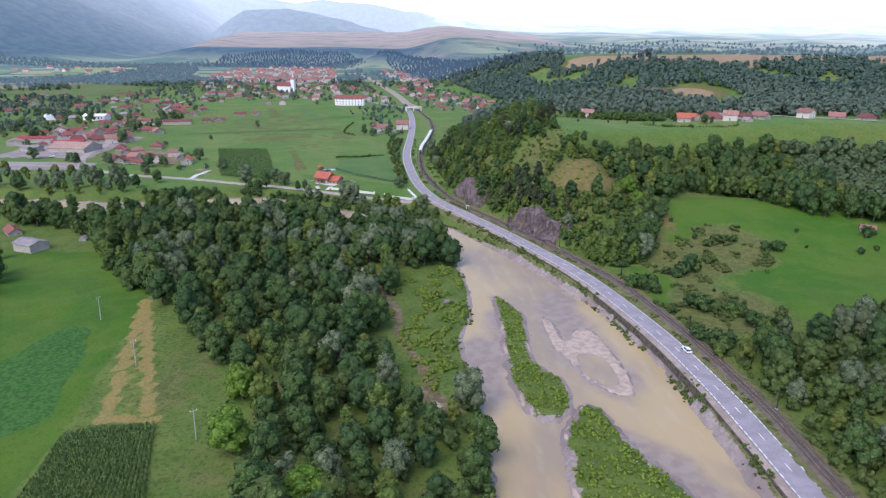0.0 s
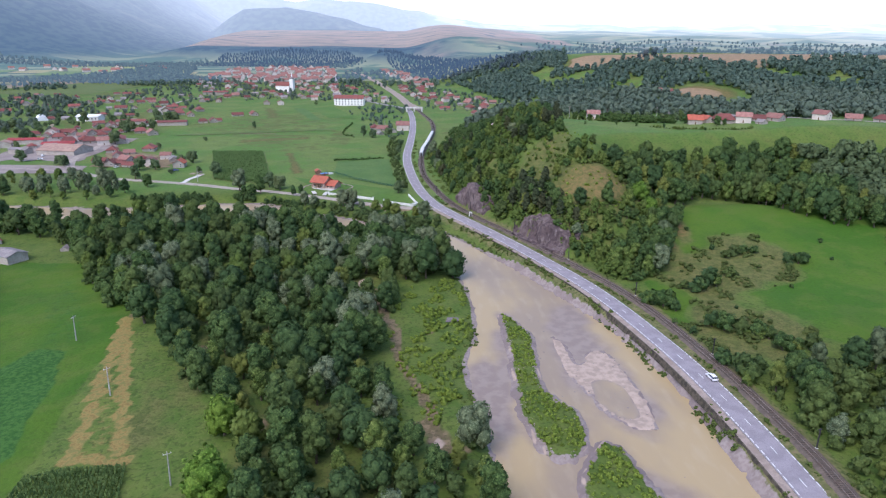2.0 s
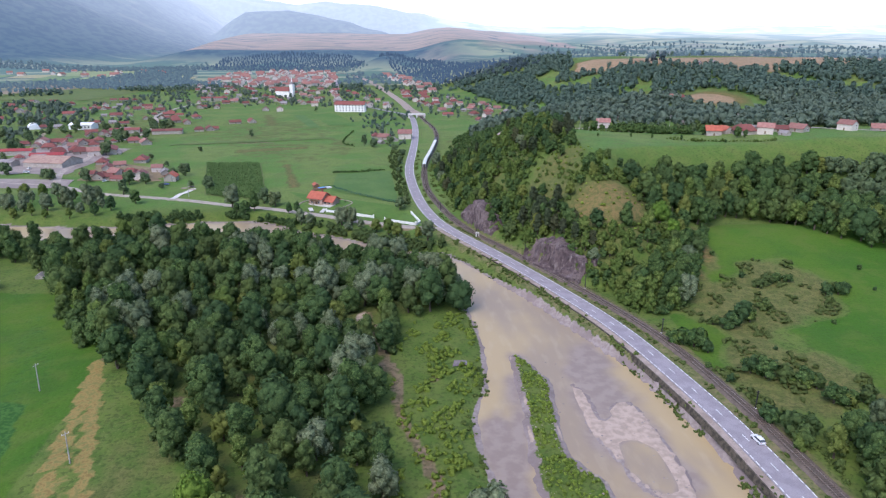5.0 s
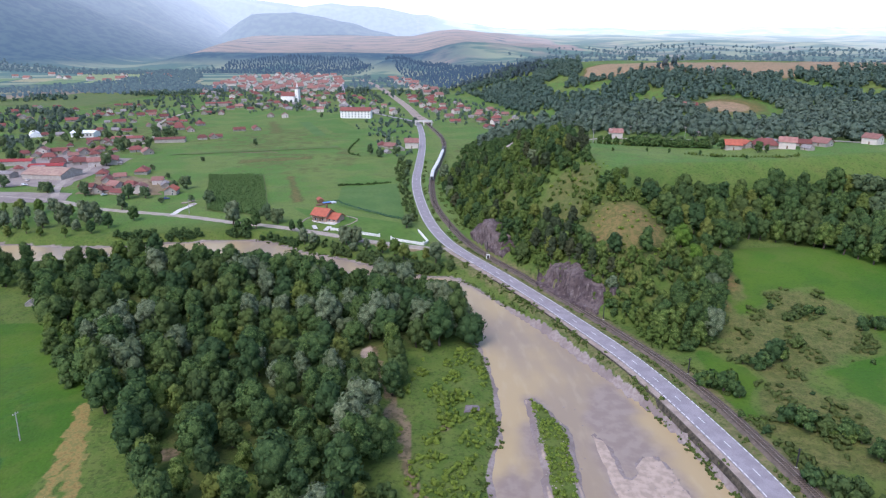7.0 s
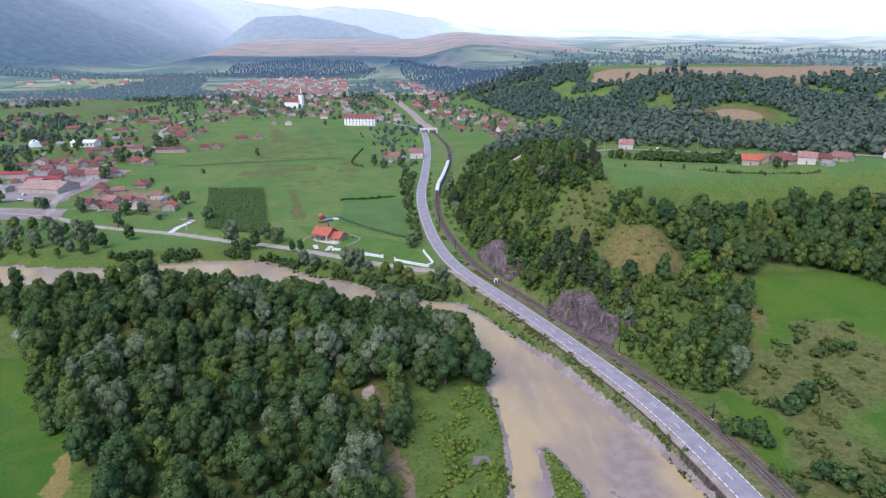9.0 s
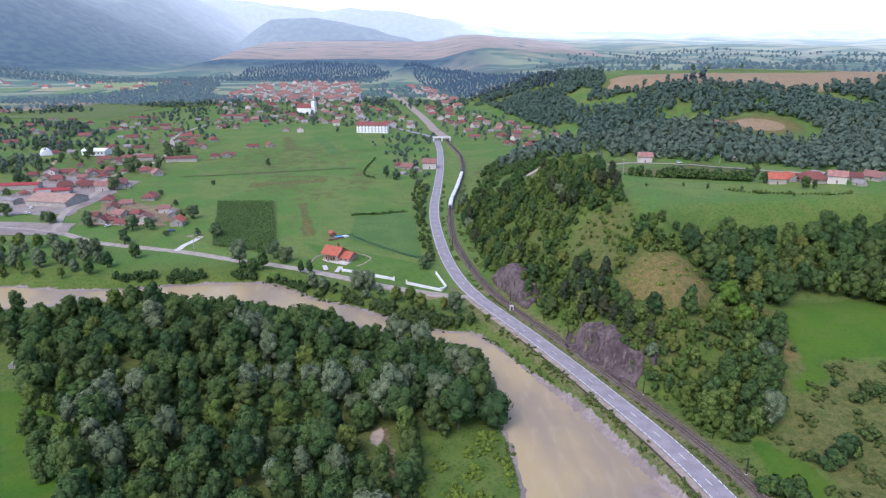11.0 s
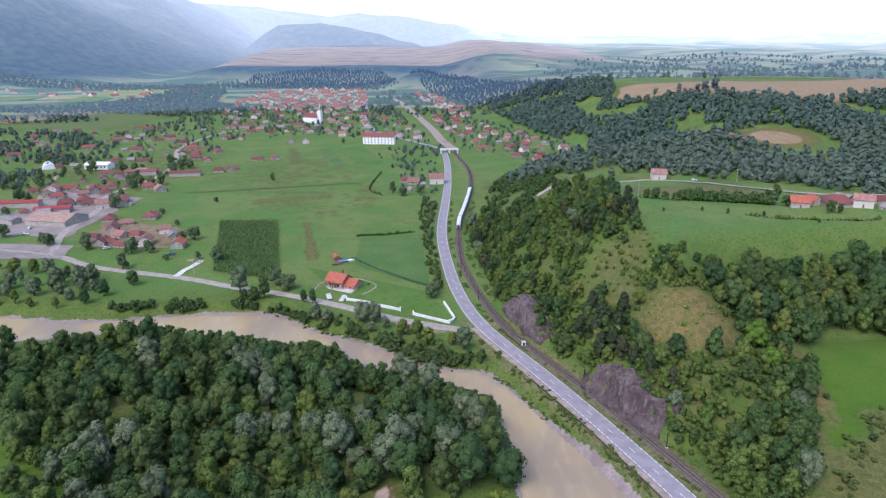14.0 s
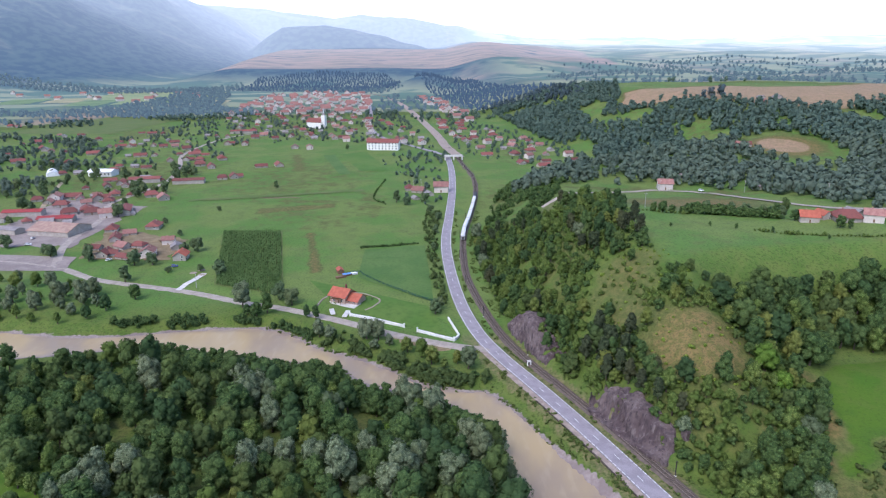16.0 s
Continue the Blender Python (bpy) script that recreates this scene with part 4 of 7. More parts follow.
LABELS = {"oak": ("dark green oak in a dense wood by the track", "tree"), "alder": ("dark green broadleaf tree with a dense crown", "tree"), "ash": ("light green young broadleaf tree", "tree"), "maple": ("bright yellow-green broadleaf tree with a round crown", "tree"),
          "hornbeam": ("green broadleaf tree on a steep slope", "tree"),
          "willow": ("silvery grey-green willow with a billowing crown", "tree"), "pine": ("dark pine with a ragged crown", "tree"),
          "shrub": ("low dark green shrub in rough grass", "shrub"), "light_shrub": ("low yellow-green shrub in rough grass", "shrub"),
          "garden_tree": ("round green tree among village houses", "tree")}
NAMES = {"oak": "oak_tree", "alder": "alder_tree", "hornbeam": "hornbeam_tree", "ash": "young_ash_tree", "maple": "maple_tree", "willow": "willow_tree", "pine": "pine_tree", "shrub": "shrub",
         "light_shrub": "shrub", "garden_tree": "garden_tree"}


def plant(key, x, y, scale, group, r, z=None, tall=None):
    crown, trunk = KINDS[key][r.randint(len(KINDS[key]))]
    tree = new(NAMES[key])
    tree.matrix_basis = Matrix.LocRotScale((x, y, (at(x, y) if z is None else z) - 0.1), Euler((0, 0, r.rand() * 6.28)), (scale, scale, scale * (tall or 0.88 + 0.3 * r.rand())))
    part("trunk", trunk, None, tree)
    part("crown", crown, None, tree)
    label, category = LABELS[key]
    return tagged(tree, label, category, group)


def scatter(r, outline, spacing, keep=None):
    """Evenly scattered plan points inside an outline."""
    o = np.array(outline, float)
    lo, hi = o.min(0), o.max(0)
    n = int((hi - lo).prod() / spacing**2 * 6) + 50
    p = lo + r.rand(n, 2) * (hi - lo)
    p = p[inside(o, p[:, 0], p[:, 1]) > 0]
    if keep is not None:
        p = p[keep(p[:, 0], p[:, 1])]
    got, cells = [], {}
    for q in p:
        c = (int(q[0] // spacing), int(q[1] // spacing))
        if all((q[0] - g[0]) ** 2 + (q[1] - g[1]) ** 2 > spacing**2 for i in (-1, 0, 1) for j in (-1, 0, 1) for g in cells.get((c[0] + i, c[1] + j), ())):
            cells.setdefault(c, []).append(q)
            got.append(q)
    return np.array(got).reshape(-1, 2)


def thicket(name, seed, points, keys, low, high, label, category):
    """Growth that nobody could count, joined into one object."""
    r = np.random.RandomState(seed)
    points = np.asarray(points, float).reshape(-1, 2)
    z = height(points[:, 0], points[:, 1])
    vs, qs, ts, ns, n = [], [], [], [], 0
    for (x, y), h in zip(points, z):
        v, q, t, nv, mat = SHAPES[keys][r.randint(len(SHAPES[keys]))]
        a, s = r.rand() * 6.28, low + (high - low) * r.rand()
        c, d = np.cos(a) * s, np.sin(a) * s
        vs.append(np.column_stack([v[:, 0] * c - v[:, 1] * d + x, v[:, 0] * d + v[:, 1] * c + y, v[:, 2] * s * (0.85 + 0.3 * r.rand()) + h - 0.1]))
        ns.append(np.column_stack([(nv[:, 0] * c - nv[:, 1] * d) / s, (nv[:, 0] * d + nv[:, 1] * c) / s, nv[:, 2]]))
        qs.append(q + n), ts.append(t + n)
        n += len(v)
    ob = new(name, leafy_mesh(name, np.vstack(vs), np.vstack(qs), np.vstack(ts), np.vstack(ns), mat))
    return tagged(ob, label, category, kind="stuff")


def wood(seed, outline, spacing, mix, group, low=0.8, high=1.2, keep=None):
    r = np.random.RandomState(seed)
    keys, share = zip(*mix)
    share = np.cumsum(share) / sum(share)
    points = scatter(r, outline, spacing, keep)
    for (x, y), z in zip(points, height(points[:, 0], points[:, 1])):
        u = r.rand() + 0.18 * wave(np.array([x]), np.array([y]), 60, seed)[0]
        plant(keys[int(np.searchsorted(share, np.clip(u, 0, 0.999)))], x, y, low + (high - low) * r.rand() ** 1.3, group, r, z)


def dry_of_river(x, y):
    return (inside(RIVER, x, y) < -2.5) & (near(LANE, x, y)[0] > 5) & (near(ROAD, x, y)[0] > 9)


def wood_gaps(x, y):
    path = near(curve([(-95, 264), (-76, 250), (-64, 241)], 3), x, y)[0] > 3.0
    lone = near(np.array([(-43.0, 171.0), (-22, 152), (-46, 196), (-33, 321), (-72, 372)]), x, y)[0] > 5.5
    glade = lone & (((x + 17) / 7) ** 2 + ((y - 300) / 9) ** 2 > 1) & (((x + 30) / 8) ** 2 + ((y - 352) / 7) ** 2 > 1)
    return dry_of_river(x, y) & path & glade


WOOD = [(-235, 408), (-205, 380), (-172, 366), (-150, 345), (-126, 300), (-101, 274), (-83, 251), (-66, 226), (-53, 212), (-44, 204), (-37, 186), (-35, 160), (-34, 120), (14, 120), (20, 160), (17, 190), (5, 183),
        (-3, 192), (-8, 225), (-12, 252), (-10, 268), (-4, 272), (-2, 296), (10, 306), (22, 304), (20, 330), (13, 344), (0, 354), (-18, 360), (-40, 370), (-90, 392), (-140, 402), (-190, 402)]
wood(1, WOOD, 6.7, (("ash", 0.16), ("alder", 0.78), ("willow", 0.05)), "riverside wood", 0.7, 1.3, wood_gaps)
under = scatter(np.random.RandomState(7), WOOD, 7.5, wood_gaps)
lip = curve(BANK_L[4:13], 3.0)
rl = np.random.RandomState(29)
lip = np.vstack([lip - sides(lip)[1] * (4 + 4.5 * k + 3 * rl.rand(len(lip), 1)) for k in range(4)])
thicket("wood_edge_shrubs", 30, lip[dry_of_river(lip[:, 0], lip[:, 1])], "shrub", 0.7, 1.5, "dense shrubs between the wood and the river", "shrubs")
thicket("undergrowth", 8, under, "shrub", 0.8, 1.6, "dark shrubs under the riverside trees", "undergrowth")
BY_RAIL = [(102, 110), (170, 105), (205, 225), (165, 234), (144, 222), (134, 217), (122, 219), (108, 213), (101, 204), (102, 185), (100, 160)]
thicket("railside_shrubs", 22, scatter(np.random.RandomState(23), BY_RAIL, 4.6), "shrub", 0.9, 1.7, "dense shrubs under trees beside the railway", "shrubs")
wood(2, BY_RAIL, 7.2, (("ash", 0.12), ("oak", 0.68), ("willow", 0.2)), "trees beside the railway", 0.65, 1.15)
# single willows and bright trees that stand out
r = np.random.RandomState(3)
for x, y, s in ((-33, 321, 1.25), (-25, 330, 0.95), (-72, 372, 1.2), (-66, 366, 1.0), (-52, 330, 0.9), (-12, 362, 1.1), (-4, 357, 1.15), (3, 318, 1.2), (-8, 326, 1.0),
                (-23, 215, 0.95), (-10, 352, 1.0), (-63, 325, 1.0), (16, 318, 0.85), (20, 322, 0.8), (12, 330, 1.1), (18, 338, 0.9), (8, 338, 1.0), (-16, 368, 1.0), (-40, 352, 1.1), (-84, 386, 1.0), (12, 312, 1.0), (-18, 252, 1.1), (-26, 276, 1.05), (-190, 466, 1.1), (-205, 470, 1.0), (-212, 460, 0.9), (-105, 462, 1.2)):
    plant("willow", x, y, s, "riverside wood", r)
for x, y, s in ((-43, 171, 1.4), (-22, 152, 1.2), (-46, 196, 1.15), (117, 360, 1.15), (120, 352, 0.9), (-20, 345, 0.9), (6, 345, 0.9)):
    plant("maple", x, y, s, "bright trees", r)


def on_spur(x, y):
    bare = (((x - 95) / 20) ** 2 + ((y - 369) / 20) ** 2 < 1) | (((x - 82) / 17) ** 2 + ((y - 420) / 20) ** 2 < 1) | (((x - 80) / 10) ** 2 + ((y - 397) / 12) ** 2 < 1)
    rock = (((x - 64) / 6.5) ** 2 + ((y - 344) / 20) ** 2 < 1) | (((x - 39) / 5) ** 2 + ((y - 417) / 13) ** 2 < 1)
    return ~bare & ~rock & (near(RAIL, x, y)[0] > 6)


def bare_top(x, y):
    return (near(np.array([(60, 480), (66, 470), (80, 560), (84, 600), (52, 600), (60, 560), (70, 540), (56, 440), (62, 425)], float), x, y)[0] > 8) & (wave(x, y, 26, 63) > -0.55)


SPUR = [(80, 316), (92, 319), (108, 328), (122, 343), (131, 360), (124, 376), (112, 386), (100, 390), (99, 398), (96, 440), (100, 520), (92, 540), (60, 560), (30, 600), (21, 590), (22, 520), (30, 450), (50, 385), (64, 345)]
wood(3, SPUR, 5.6, (("ash", 0.5), ("hornbeam", 0.44), ("willow", 0.03), ("pine", 0.03)), "trees on the spur", 0.5, 1.05, lambda x, y: on_spur(x, y) & bare_top(x, y))
FRONT = [(80, 318), (84, 301), (92, 292), (102, 295), (112, 309), (124, 331), (135, 353), (122, 343), (106, 328), (92, 320)]
wood(33, FRONT, 5.2, (("willow", 0.05), ("ash", 0.4), ("hornbeam", 0.55)), "trees on the spur", 0.65, 1.15, on_spur)
plant("willow", 106, 300, 1.0, "trees on the spur", np.random.RandomState(34))
bushes = np.vstack([scatter(np.random.RandomState(5), SPUR, 3.3, lambda x, y: on_spur(x, y) & (wave(x, y, 26, 63) > -0.8)), scatter(np.random.RandomState(51), FRONT, 3.0, on_spur), scatter(np.random.RandomState(52), [(124, 331), (135, 353), (131, 362), (118, 352), (104, 336)], 3.0)])
thicket("slope_shrubs", 21, np.vstack([bushes[::3], bushes[1::3]]), "light_shrub", 0.7, 1.5, "dense yellow-green shrubs covering the steep spur", "shrubs")
thicket("slope_shrubs", 9, bushes[2::3], "shrub", 0.7, 1.4, "dense shrubs covering the steep spur", "shrubs")
north_slope = scatter(np.random.RandomState(53), [(26, 560), (38, 660), (56, 750), (84, 800), (112, 800), (104, 690), (92, 640), (64, 560)], 4.6, lambda x, y: wave(x, y, 34, 54) > -0.15)
thicket("slope_shrubs", 55, north_slope, "shrub", 0.7, 1.8, "bushes on the grassy slope above the railway", "shrubs")
brush = scatter(np.random.RandomState(26), [(72, 352), (84, 342), (108, 346), (118, 366), (112, 390), (100, 432), (74, 436), (70, 400)], 3.4, lambda x, y: wave(x, y, 17, 27) > 0.1)
thicket("dry_brush", 28, brush, "weed", 0.5, 1.3, "low olive brush scattered over the dry hilltop", "brush")
thicket("hilltop_shrubs", 58, scatter(np.random.RandomState(59), [(66, 446), (78, 440), (90, 430), (96, 412), (84, 402), (70, 410), (64, 428)], 3.0, lambda x, y: wave(x, y, 13, 60) > 0.0), "light_shrub", 0.35, 1.0, "yellow-green shrubs on the open hilltop", "shrubs")
thicket("hilltop_shrubs", 12, scatter(np.random.RandomState(6), [(78, 398), (94, 384), (112, 388), (132, 397), (134, 408), (116, 404), (98, 396), (84, 404)], 2.6), "light_shrub", 0.5, 1.15, "yellow-green shrubs on the dry hilltop", "shrubs")
for x, y, s in ((100, 408, 0.5), (106, 410, 0.55), (112, 407, 0.5), (117, 405, 0.75), (122, 408, 0.6), (86, 428, 0.55), (114, 366, 0.55), (111, 372, 0.4), (107, 352, 0.45)):
    plant("hornbeam", x, y, s, "trees on the spur", r)
for x, y, s in ((70, 352, 0.8), (74, 346, 0.75), (68, 360, 0.85), (76, 356, 0.8), (62, 368, 0.85), (66, 366, 0.9), (80, 340, 0.7), (62, 376, 1.0), (66, 382, 0.95), (58, 386, 0.9), (70, 374, 0.9), (64, 392, 1.0), (74, 382, 0.85), (44, 430, 0.8)):
    plant("pine", x, y, s, "pines over the rock", r)
BELOW = [(118, 374), (134, 367), (143, 371), (164, 384), (183, 388), (190, 366), (199, 349), (206, 336), (232, 326), (330, 330), (520, 350), (520, 440), (330, 432), (201, 424), (180, 421), (156, 414), (136, 409), (122, 402), (112, 392)]
below = scatter(np.random.RandomState(4), BELOW, 5.6)
front = below[below[:, 0] < 236]
for (x, y), z in zip(front, height(front[:, 0], front[:, 1])):
    plant(("alder", "alder", "hornbeam", "hornbeam", "ash")[r.randint(5)], x, y, 0.9 + 0.42 * r.rand(), "wood below the plateau", r, z)
thicket("plateau_wood", 10, below[(below[:, 0] >= 236) & (below[:, 0] < 300)], "garden_tree", 1.3, 1.9, "dark green wood on the slope below the plateau", "woodland")
thicket("plateau_wood", 15, below[below[:, 0] >= 300], "far_tree", 1.1, 1.7, "dark green wood on the slope below the plateau", "woodland")
wood(5, [(-225, 450), (-150, 447), (-95, 452), (-60, 430), (-30, 412), (0, 392), (14, 386), (12, 402), (-10, 414), (-40, 430), (-70, 446), (-100, 462), (-170, 480), (-230, 500)],
     5.6, (("shrub", 0.45), ("ash", 0.25), ("willow", 0.3)), "hedge along the river", 0.5, 1.0, lambda x, y: dry_of_river(x, y) & (x > -62))
wood(6, [(-300, 470), (-235, 448), (-180, 441), (-168, 452), (-176, 470), (-200, 486), (-240, 500), (-300, 510)], 9.0, (("willow", 0.6), ("ash", 0.35), ("alder", 0.05)), "hedge along the river", 0.55, 0.95, dry_of_river)
rb = np.random.RandomState(56)
shore = curve([(-172, 441), (-134, 446), (-101, 449), (-84, 445), (-64, 430)], 2.0)
shore = shore[wave(shore[:, 0], shore[:, 1], 24, 66) > -0.3]
shore = np.vstack([shore + rb.randn(*shore.shape) * 1.2 for k in range(3)])
thicket("bank_shrubs", 57, shore[dry_of_river(shore[:, 0], shore[:, 1])], "shrub", 0.5, 1.3, "overgrown dark bushes on the river bank", "shrubs")
for x, y, s in ((-95, 452, 0.8), (-90, 454, 0.95), (-100, 453, 0.6), (-69, 450, 0.55), (-64, 448, 0.6), (-166, 473, 0.9)):
    plant("alder", x, y, s * 0.85, "hedge along the river", r)
# rough growth on the banks
north = curve(BANK_R[11:15], 2.6)
north_n = sides(north)[1]
rn = np.random.RandomState(24)
north = np.vstack([north - north_n * (2.0 + 2.2 * k + rn.rand(len(north), 1) * 2) for k in range(3)])
north = north[dry_of_river(north[:, 0], north[:, 1]) & (wave(north[:, 0], north[:, 1], 20, 67) > -0.4)]
thicket('bank_shrubs', 25, north, 'shrub', 0.7, 1.5, 'dense green shrubs on the far river bank', 'shrubs')
bank = curve(BANK_R[2:17], 2.2)
bank_n = sides(bank)[1]
rr = np.random.RandomState(11)
edge_r = (bank - bank_n * (0.8 + 2.6 * rr.rand(len(bank), 1)))[bank[:, 1] > 330]
edge_l = curve(BANK_L[6:20], 3.0)
edge_l = edge_l - sides(edge_l)[1] * (1.0 + 3.0 * rr.rand(len(edge_l), 1))
east_edge = ROAD[40:330] - sides(ROAD)[1][40:330] * (4.9 + 0.8 * rr.rand(290, 1))
beyond = RAIL[40:330] - sides(RAIL)[1][40:330] * (4.2 + 2.5 * rr.rand(290, 1))
strip_w = ROAD[20:205] + sides(ROAD)[1][20:205] * (6.6 + 1.5 * rr.rand(185, 1))
gravel_w = ROAD[25:200] + sides(ROAD)[1][25:200] * (4.9 + 0.9 * rr.rand(175, 1))
weedy = np.vstack([gravel_w[wave(gravel_w[:, 0], gravel_w[:, 1], 25, 61) > 0.2], strip_w, edge_r, edge_l, east_edge, beyond])
weedy = weedy[wave(weedy[:, 0], weedy[:, 1], 17, 64) > 0.0]
weedy = np.vstack([weedy + rr.randn(*weedy.shape) * 0.8 for k in range(3)])
weedy = weedy[(near(ROAD, weedy[:, 0], weedy[:, 1])[0] > 4.7) & (near(RAIL, weedy[:, 0], weedy[:, 1])[0] > 2.6)]
foot = ROAD[20:185] + sides(ROAD)[1][20:185] * (6.7 + 1.2 * rr.rand(165, 1))
foot = np.vstack([foot + rr.randn(165, 2) * (0.5, 0.9) for k in range(4)])
thicket("wall_weeds", 31, foot[wave(foot[:, 0], foot[:, 1], 22, 62) > 0.25], "verge_weed", 0.35, 0.8, "tall weeds at the foot of the river wall", "weeds")
thicket("bank_weeds", 13, weedy, "verge_weed", 0.3, 0.85, "olive green weeds along river bank and verges", "weeds")
lush = scatter(np.random.RandomState(14), [(-6, 200), (16, 195), (17, 228), (23, 255), (24, 285), (20, 304), (4, 300), (-2, 280), (-6, 262), (-4, 230)], 1.7, lambda x, y: wave(x, y, 16, 4) > 0.2)
isle = np.vstack([scatter(np.random.RandomState(15), ISLAND, 1.25), scatter(np.random.RandomState(16), ISLAND_S, 1.35)])
thicket("island_weeds", 17, isle[wave(isle[:, 0], isle[:, 1], 9, 65) > -0.5], "weed", 0.4, 0.95, "bright green weeds on the river islands", "weeds")
thicket("meadow_weeds", 18, lush, "weed", 0.5, 1.35, "tall weeds in the riverside meadow", "weeds")
# meadow below the plateau
for x, y, s in ((91, 270, 1.9), (95, 267, 2.1), (98, 263, 1.3), (119, 283, 2.4), (114, 280, 2.0), (123, 286, 1.5), (109, 283, 1.2), (132, 291, 1.5), (138, 308, 1.2), (142, 310, 1.5), (147, 311, 1.4), (152, 311, 1.1), (136, 317, 0.8), (160, 299, 1.5), (165, 299, 1.6), (169, 301, 1.3),
                (157, 292, 1.2), (108, 246, 2.2), (105, 249, 1.8), (112, 243, 1.7), (116, 240, 1.9), (119, 238, 1.5), (119, 230, 1.9), (123, 229, 1.5), (127, 229, 1.6), (131, 232, 1.1), (138, 224, 1.7), (142, 226, 1.2), (216, 312, 1.5), (220, 313, 1.2), (199, 291, 1.1), (186, 318, 0.7),
                (96, 223, 1.7), (99, 217, 1.9), (104, 217, 1.6), (98, 211, 1.8), (150, 278, 0.6), (120, 262, 0.5), (210, 296, 0.8), (180, 300, 0.5), (133, 338, 0.8), (96, 244, 0.8), (93, 252, 0.7)):
    plant("shrub", x, y, s * 0.95, "shrubs on the meadow", r)
    if s > 1.4:
        for k in range(1):
            plant("light_shrub" if r.rand() < 0.35 else "shrub", x + 1.9 * r.randn(), y + 1.6 * r.randn(), s * (0.5 + 0.4 * r.rand()), "shrubs on the meadow", r)
rough = scatter(np.random.RandomState(19), ROUGH, 2.2, lambda x, y: wave(x, y, 17, 6) > 0.4)
thicket("meadow_rough", 20, rough, "verge_weed", 0.6, 1.5, "coarse tufts in the rough pasture", "weeds")
for x, y, s in ((77, 540, 1.0), (80, 536, 0.8), (104, 524, 0.95), (107, 521, 0.7), (121, 508, 0.6), (126, 507, 0.75), (131, 506, 0.55), (136, 504, 0.45), (69, 615, 0.8), (72, 622, 0.6), (88, 520, 0.7), (92, 510, 0.6), (196, 516, 0.6), (200, 514, 0.7), (192, 488, 0.7), (206, 470, 0.7), (210, 468, 0.5),
                (84, 440, 0.7), (82, 452, 0.9), (80, 465, 1.0), (76, 478, 1.0), (86, 478, 0.9), (84, 490, 0.9), (90, 495, 0.7), (78, 500, 0.8), (152, 470, 0.3), (118, 470, 0.25), (140, 474, 0.25), (168, 464, 0.3), (190, 452, 0.25)):
    plant("hornbeam", x, y, s, "hedges on the plateau", r)
for x, y, s in ((146, 512, 0.75), (152, 510, 0.85), (158, 510, 0.7), (165, 507, 0.8), (172, 503, 0.9), (180, 499, 0.7), (188, 494, 0.8)):
    plant("garden_tree", x, y, s * 1.1, "hedges on the plateau", r)
hedge = curve([(140, 506), (150, 505), (162, 503), (176, 499), (186, 492)], 1.6)
thicket("plateau_hedge", 94, np.vstack([hedge, hedge + (1.5, 3.0)]), "shrub", 0.9, 1.9, "thick dark hedge between plateau fields", "hedge")
thicket("plateau_hedge", 95, np.vstack([curve([(100, 511), (122, 507), (140, 500)], 2.2), curve([(160, 466), (190, 457), (222, 452)], 2.0)]), "light_shrub", 0.3, 0.75, "low hedge along the plateau field", "hedge")
for x, y, s in ((-172, 300, 1.0), (-167, 291, 1.1), (-176, 284, 1.0), (-163, 276, 0.9), (-170, 268, 0.9), (-185, 322, 0.9)):
    plant("alder", x, y, s, "trees beside the field", r)


# ---- far woods ----
r = np.random.RandomState(40)


def far_keep(x, y):
    gap = (((x - 334) / 48) ** 2 + ((y - 770) / 66) ** 2 < 1) | ((((x - 300) / 26) ** 2 + ((y - 905) / 36) ** 2 < 1) & (wave(x, y, 50, 2) > -0.6)) | ((((x - 208) / 12) ** 2 + ((y - 800) / 50) ** 2 < 1) & (wave(x, y, 60, 2) > -0.3)) | ((((x - 178) / 20) ** 2 + ((y - 985) / 45) ** 2 < 1))
    return ~gap & (wave(x, y, 130, 12) > -0.62) & (inside(FOOT, x, y) > 4) & (inside(STUBBLE, x, y) < -3)


HILLSIDE = [(60, 700), (101, 664), (136, 652), (158, 668), (187, 644), (216, 608), (236, 566), (246, 506), (420, 520), (700, 560), (1100, 650), (1300, 955), (800, 972), (543, 932), (418, 918), (368, 965), (340, 995), (318, 1025), (292, 1055),
            (255, 1105), (280, 1190), (300, 1290), (250, 1380), (190, 1400), (150, 1420), (100, 1420), (140, 1080), (190, 900), (120, 820)]
hill = scatter(r, HILLSIDE, 7.6, far_keep)
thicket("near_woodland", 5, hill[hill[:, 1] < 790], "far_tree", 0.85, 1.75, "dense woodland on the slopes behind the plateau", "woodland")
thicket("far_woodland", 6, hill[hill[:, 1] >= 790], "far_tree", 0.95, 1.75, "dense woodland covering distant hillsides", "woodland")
crest = curve([(300, 1075), (340, 1030), (372, 992), (420, 950), (540, 955), (700, 985), (1000, 985)], 17)
thicket("crest_trees", 41, crest + r.randn(*crest.shape) * 9, "far_tree", 0.5, 1.3, "loose row of trees along the wooded crest", "trees")
for x, y, z in ((352, 1012, 1.5), (362, 1004, 1.7), (346, 1020, 1.1)):
    thicket("crest_trees", 42, np.array([(x, y)]), "far_fir", z, z + 0.1, "dark firs standing on the wooded crest", "trees")
pines = np.vstack([scatter(r, [(-620, 2140), (-600, 2330), (-400, 2400), (-187, 2370), (-120, 2250), (-130, 2010), (-369, 2090)], 8.5), scatter(r, [(-110, 2240), (-60, 2380), (60, 2300), (110, 2040), (185, 1640), (250, 1350), (240, 1260), (190, 1330), (140, 1400), (70, 1480), (24, 1640), (0, 1800)], 10)])
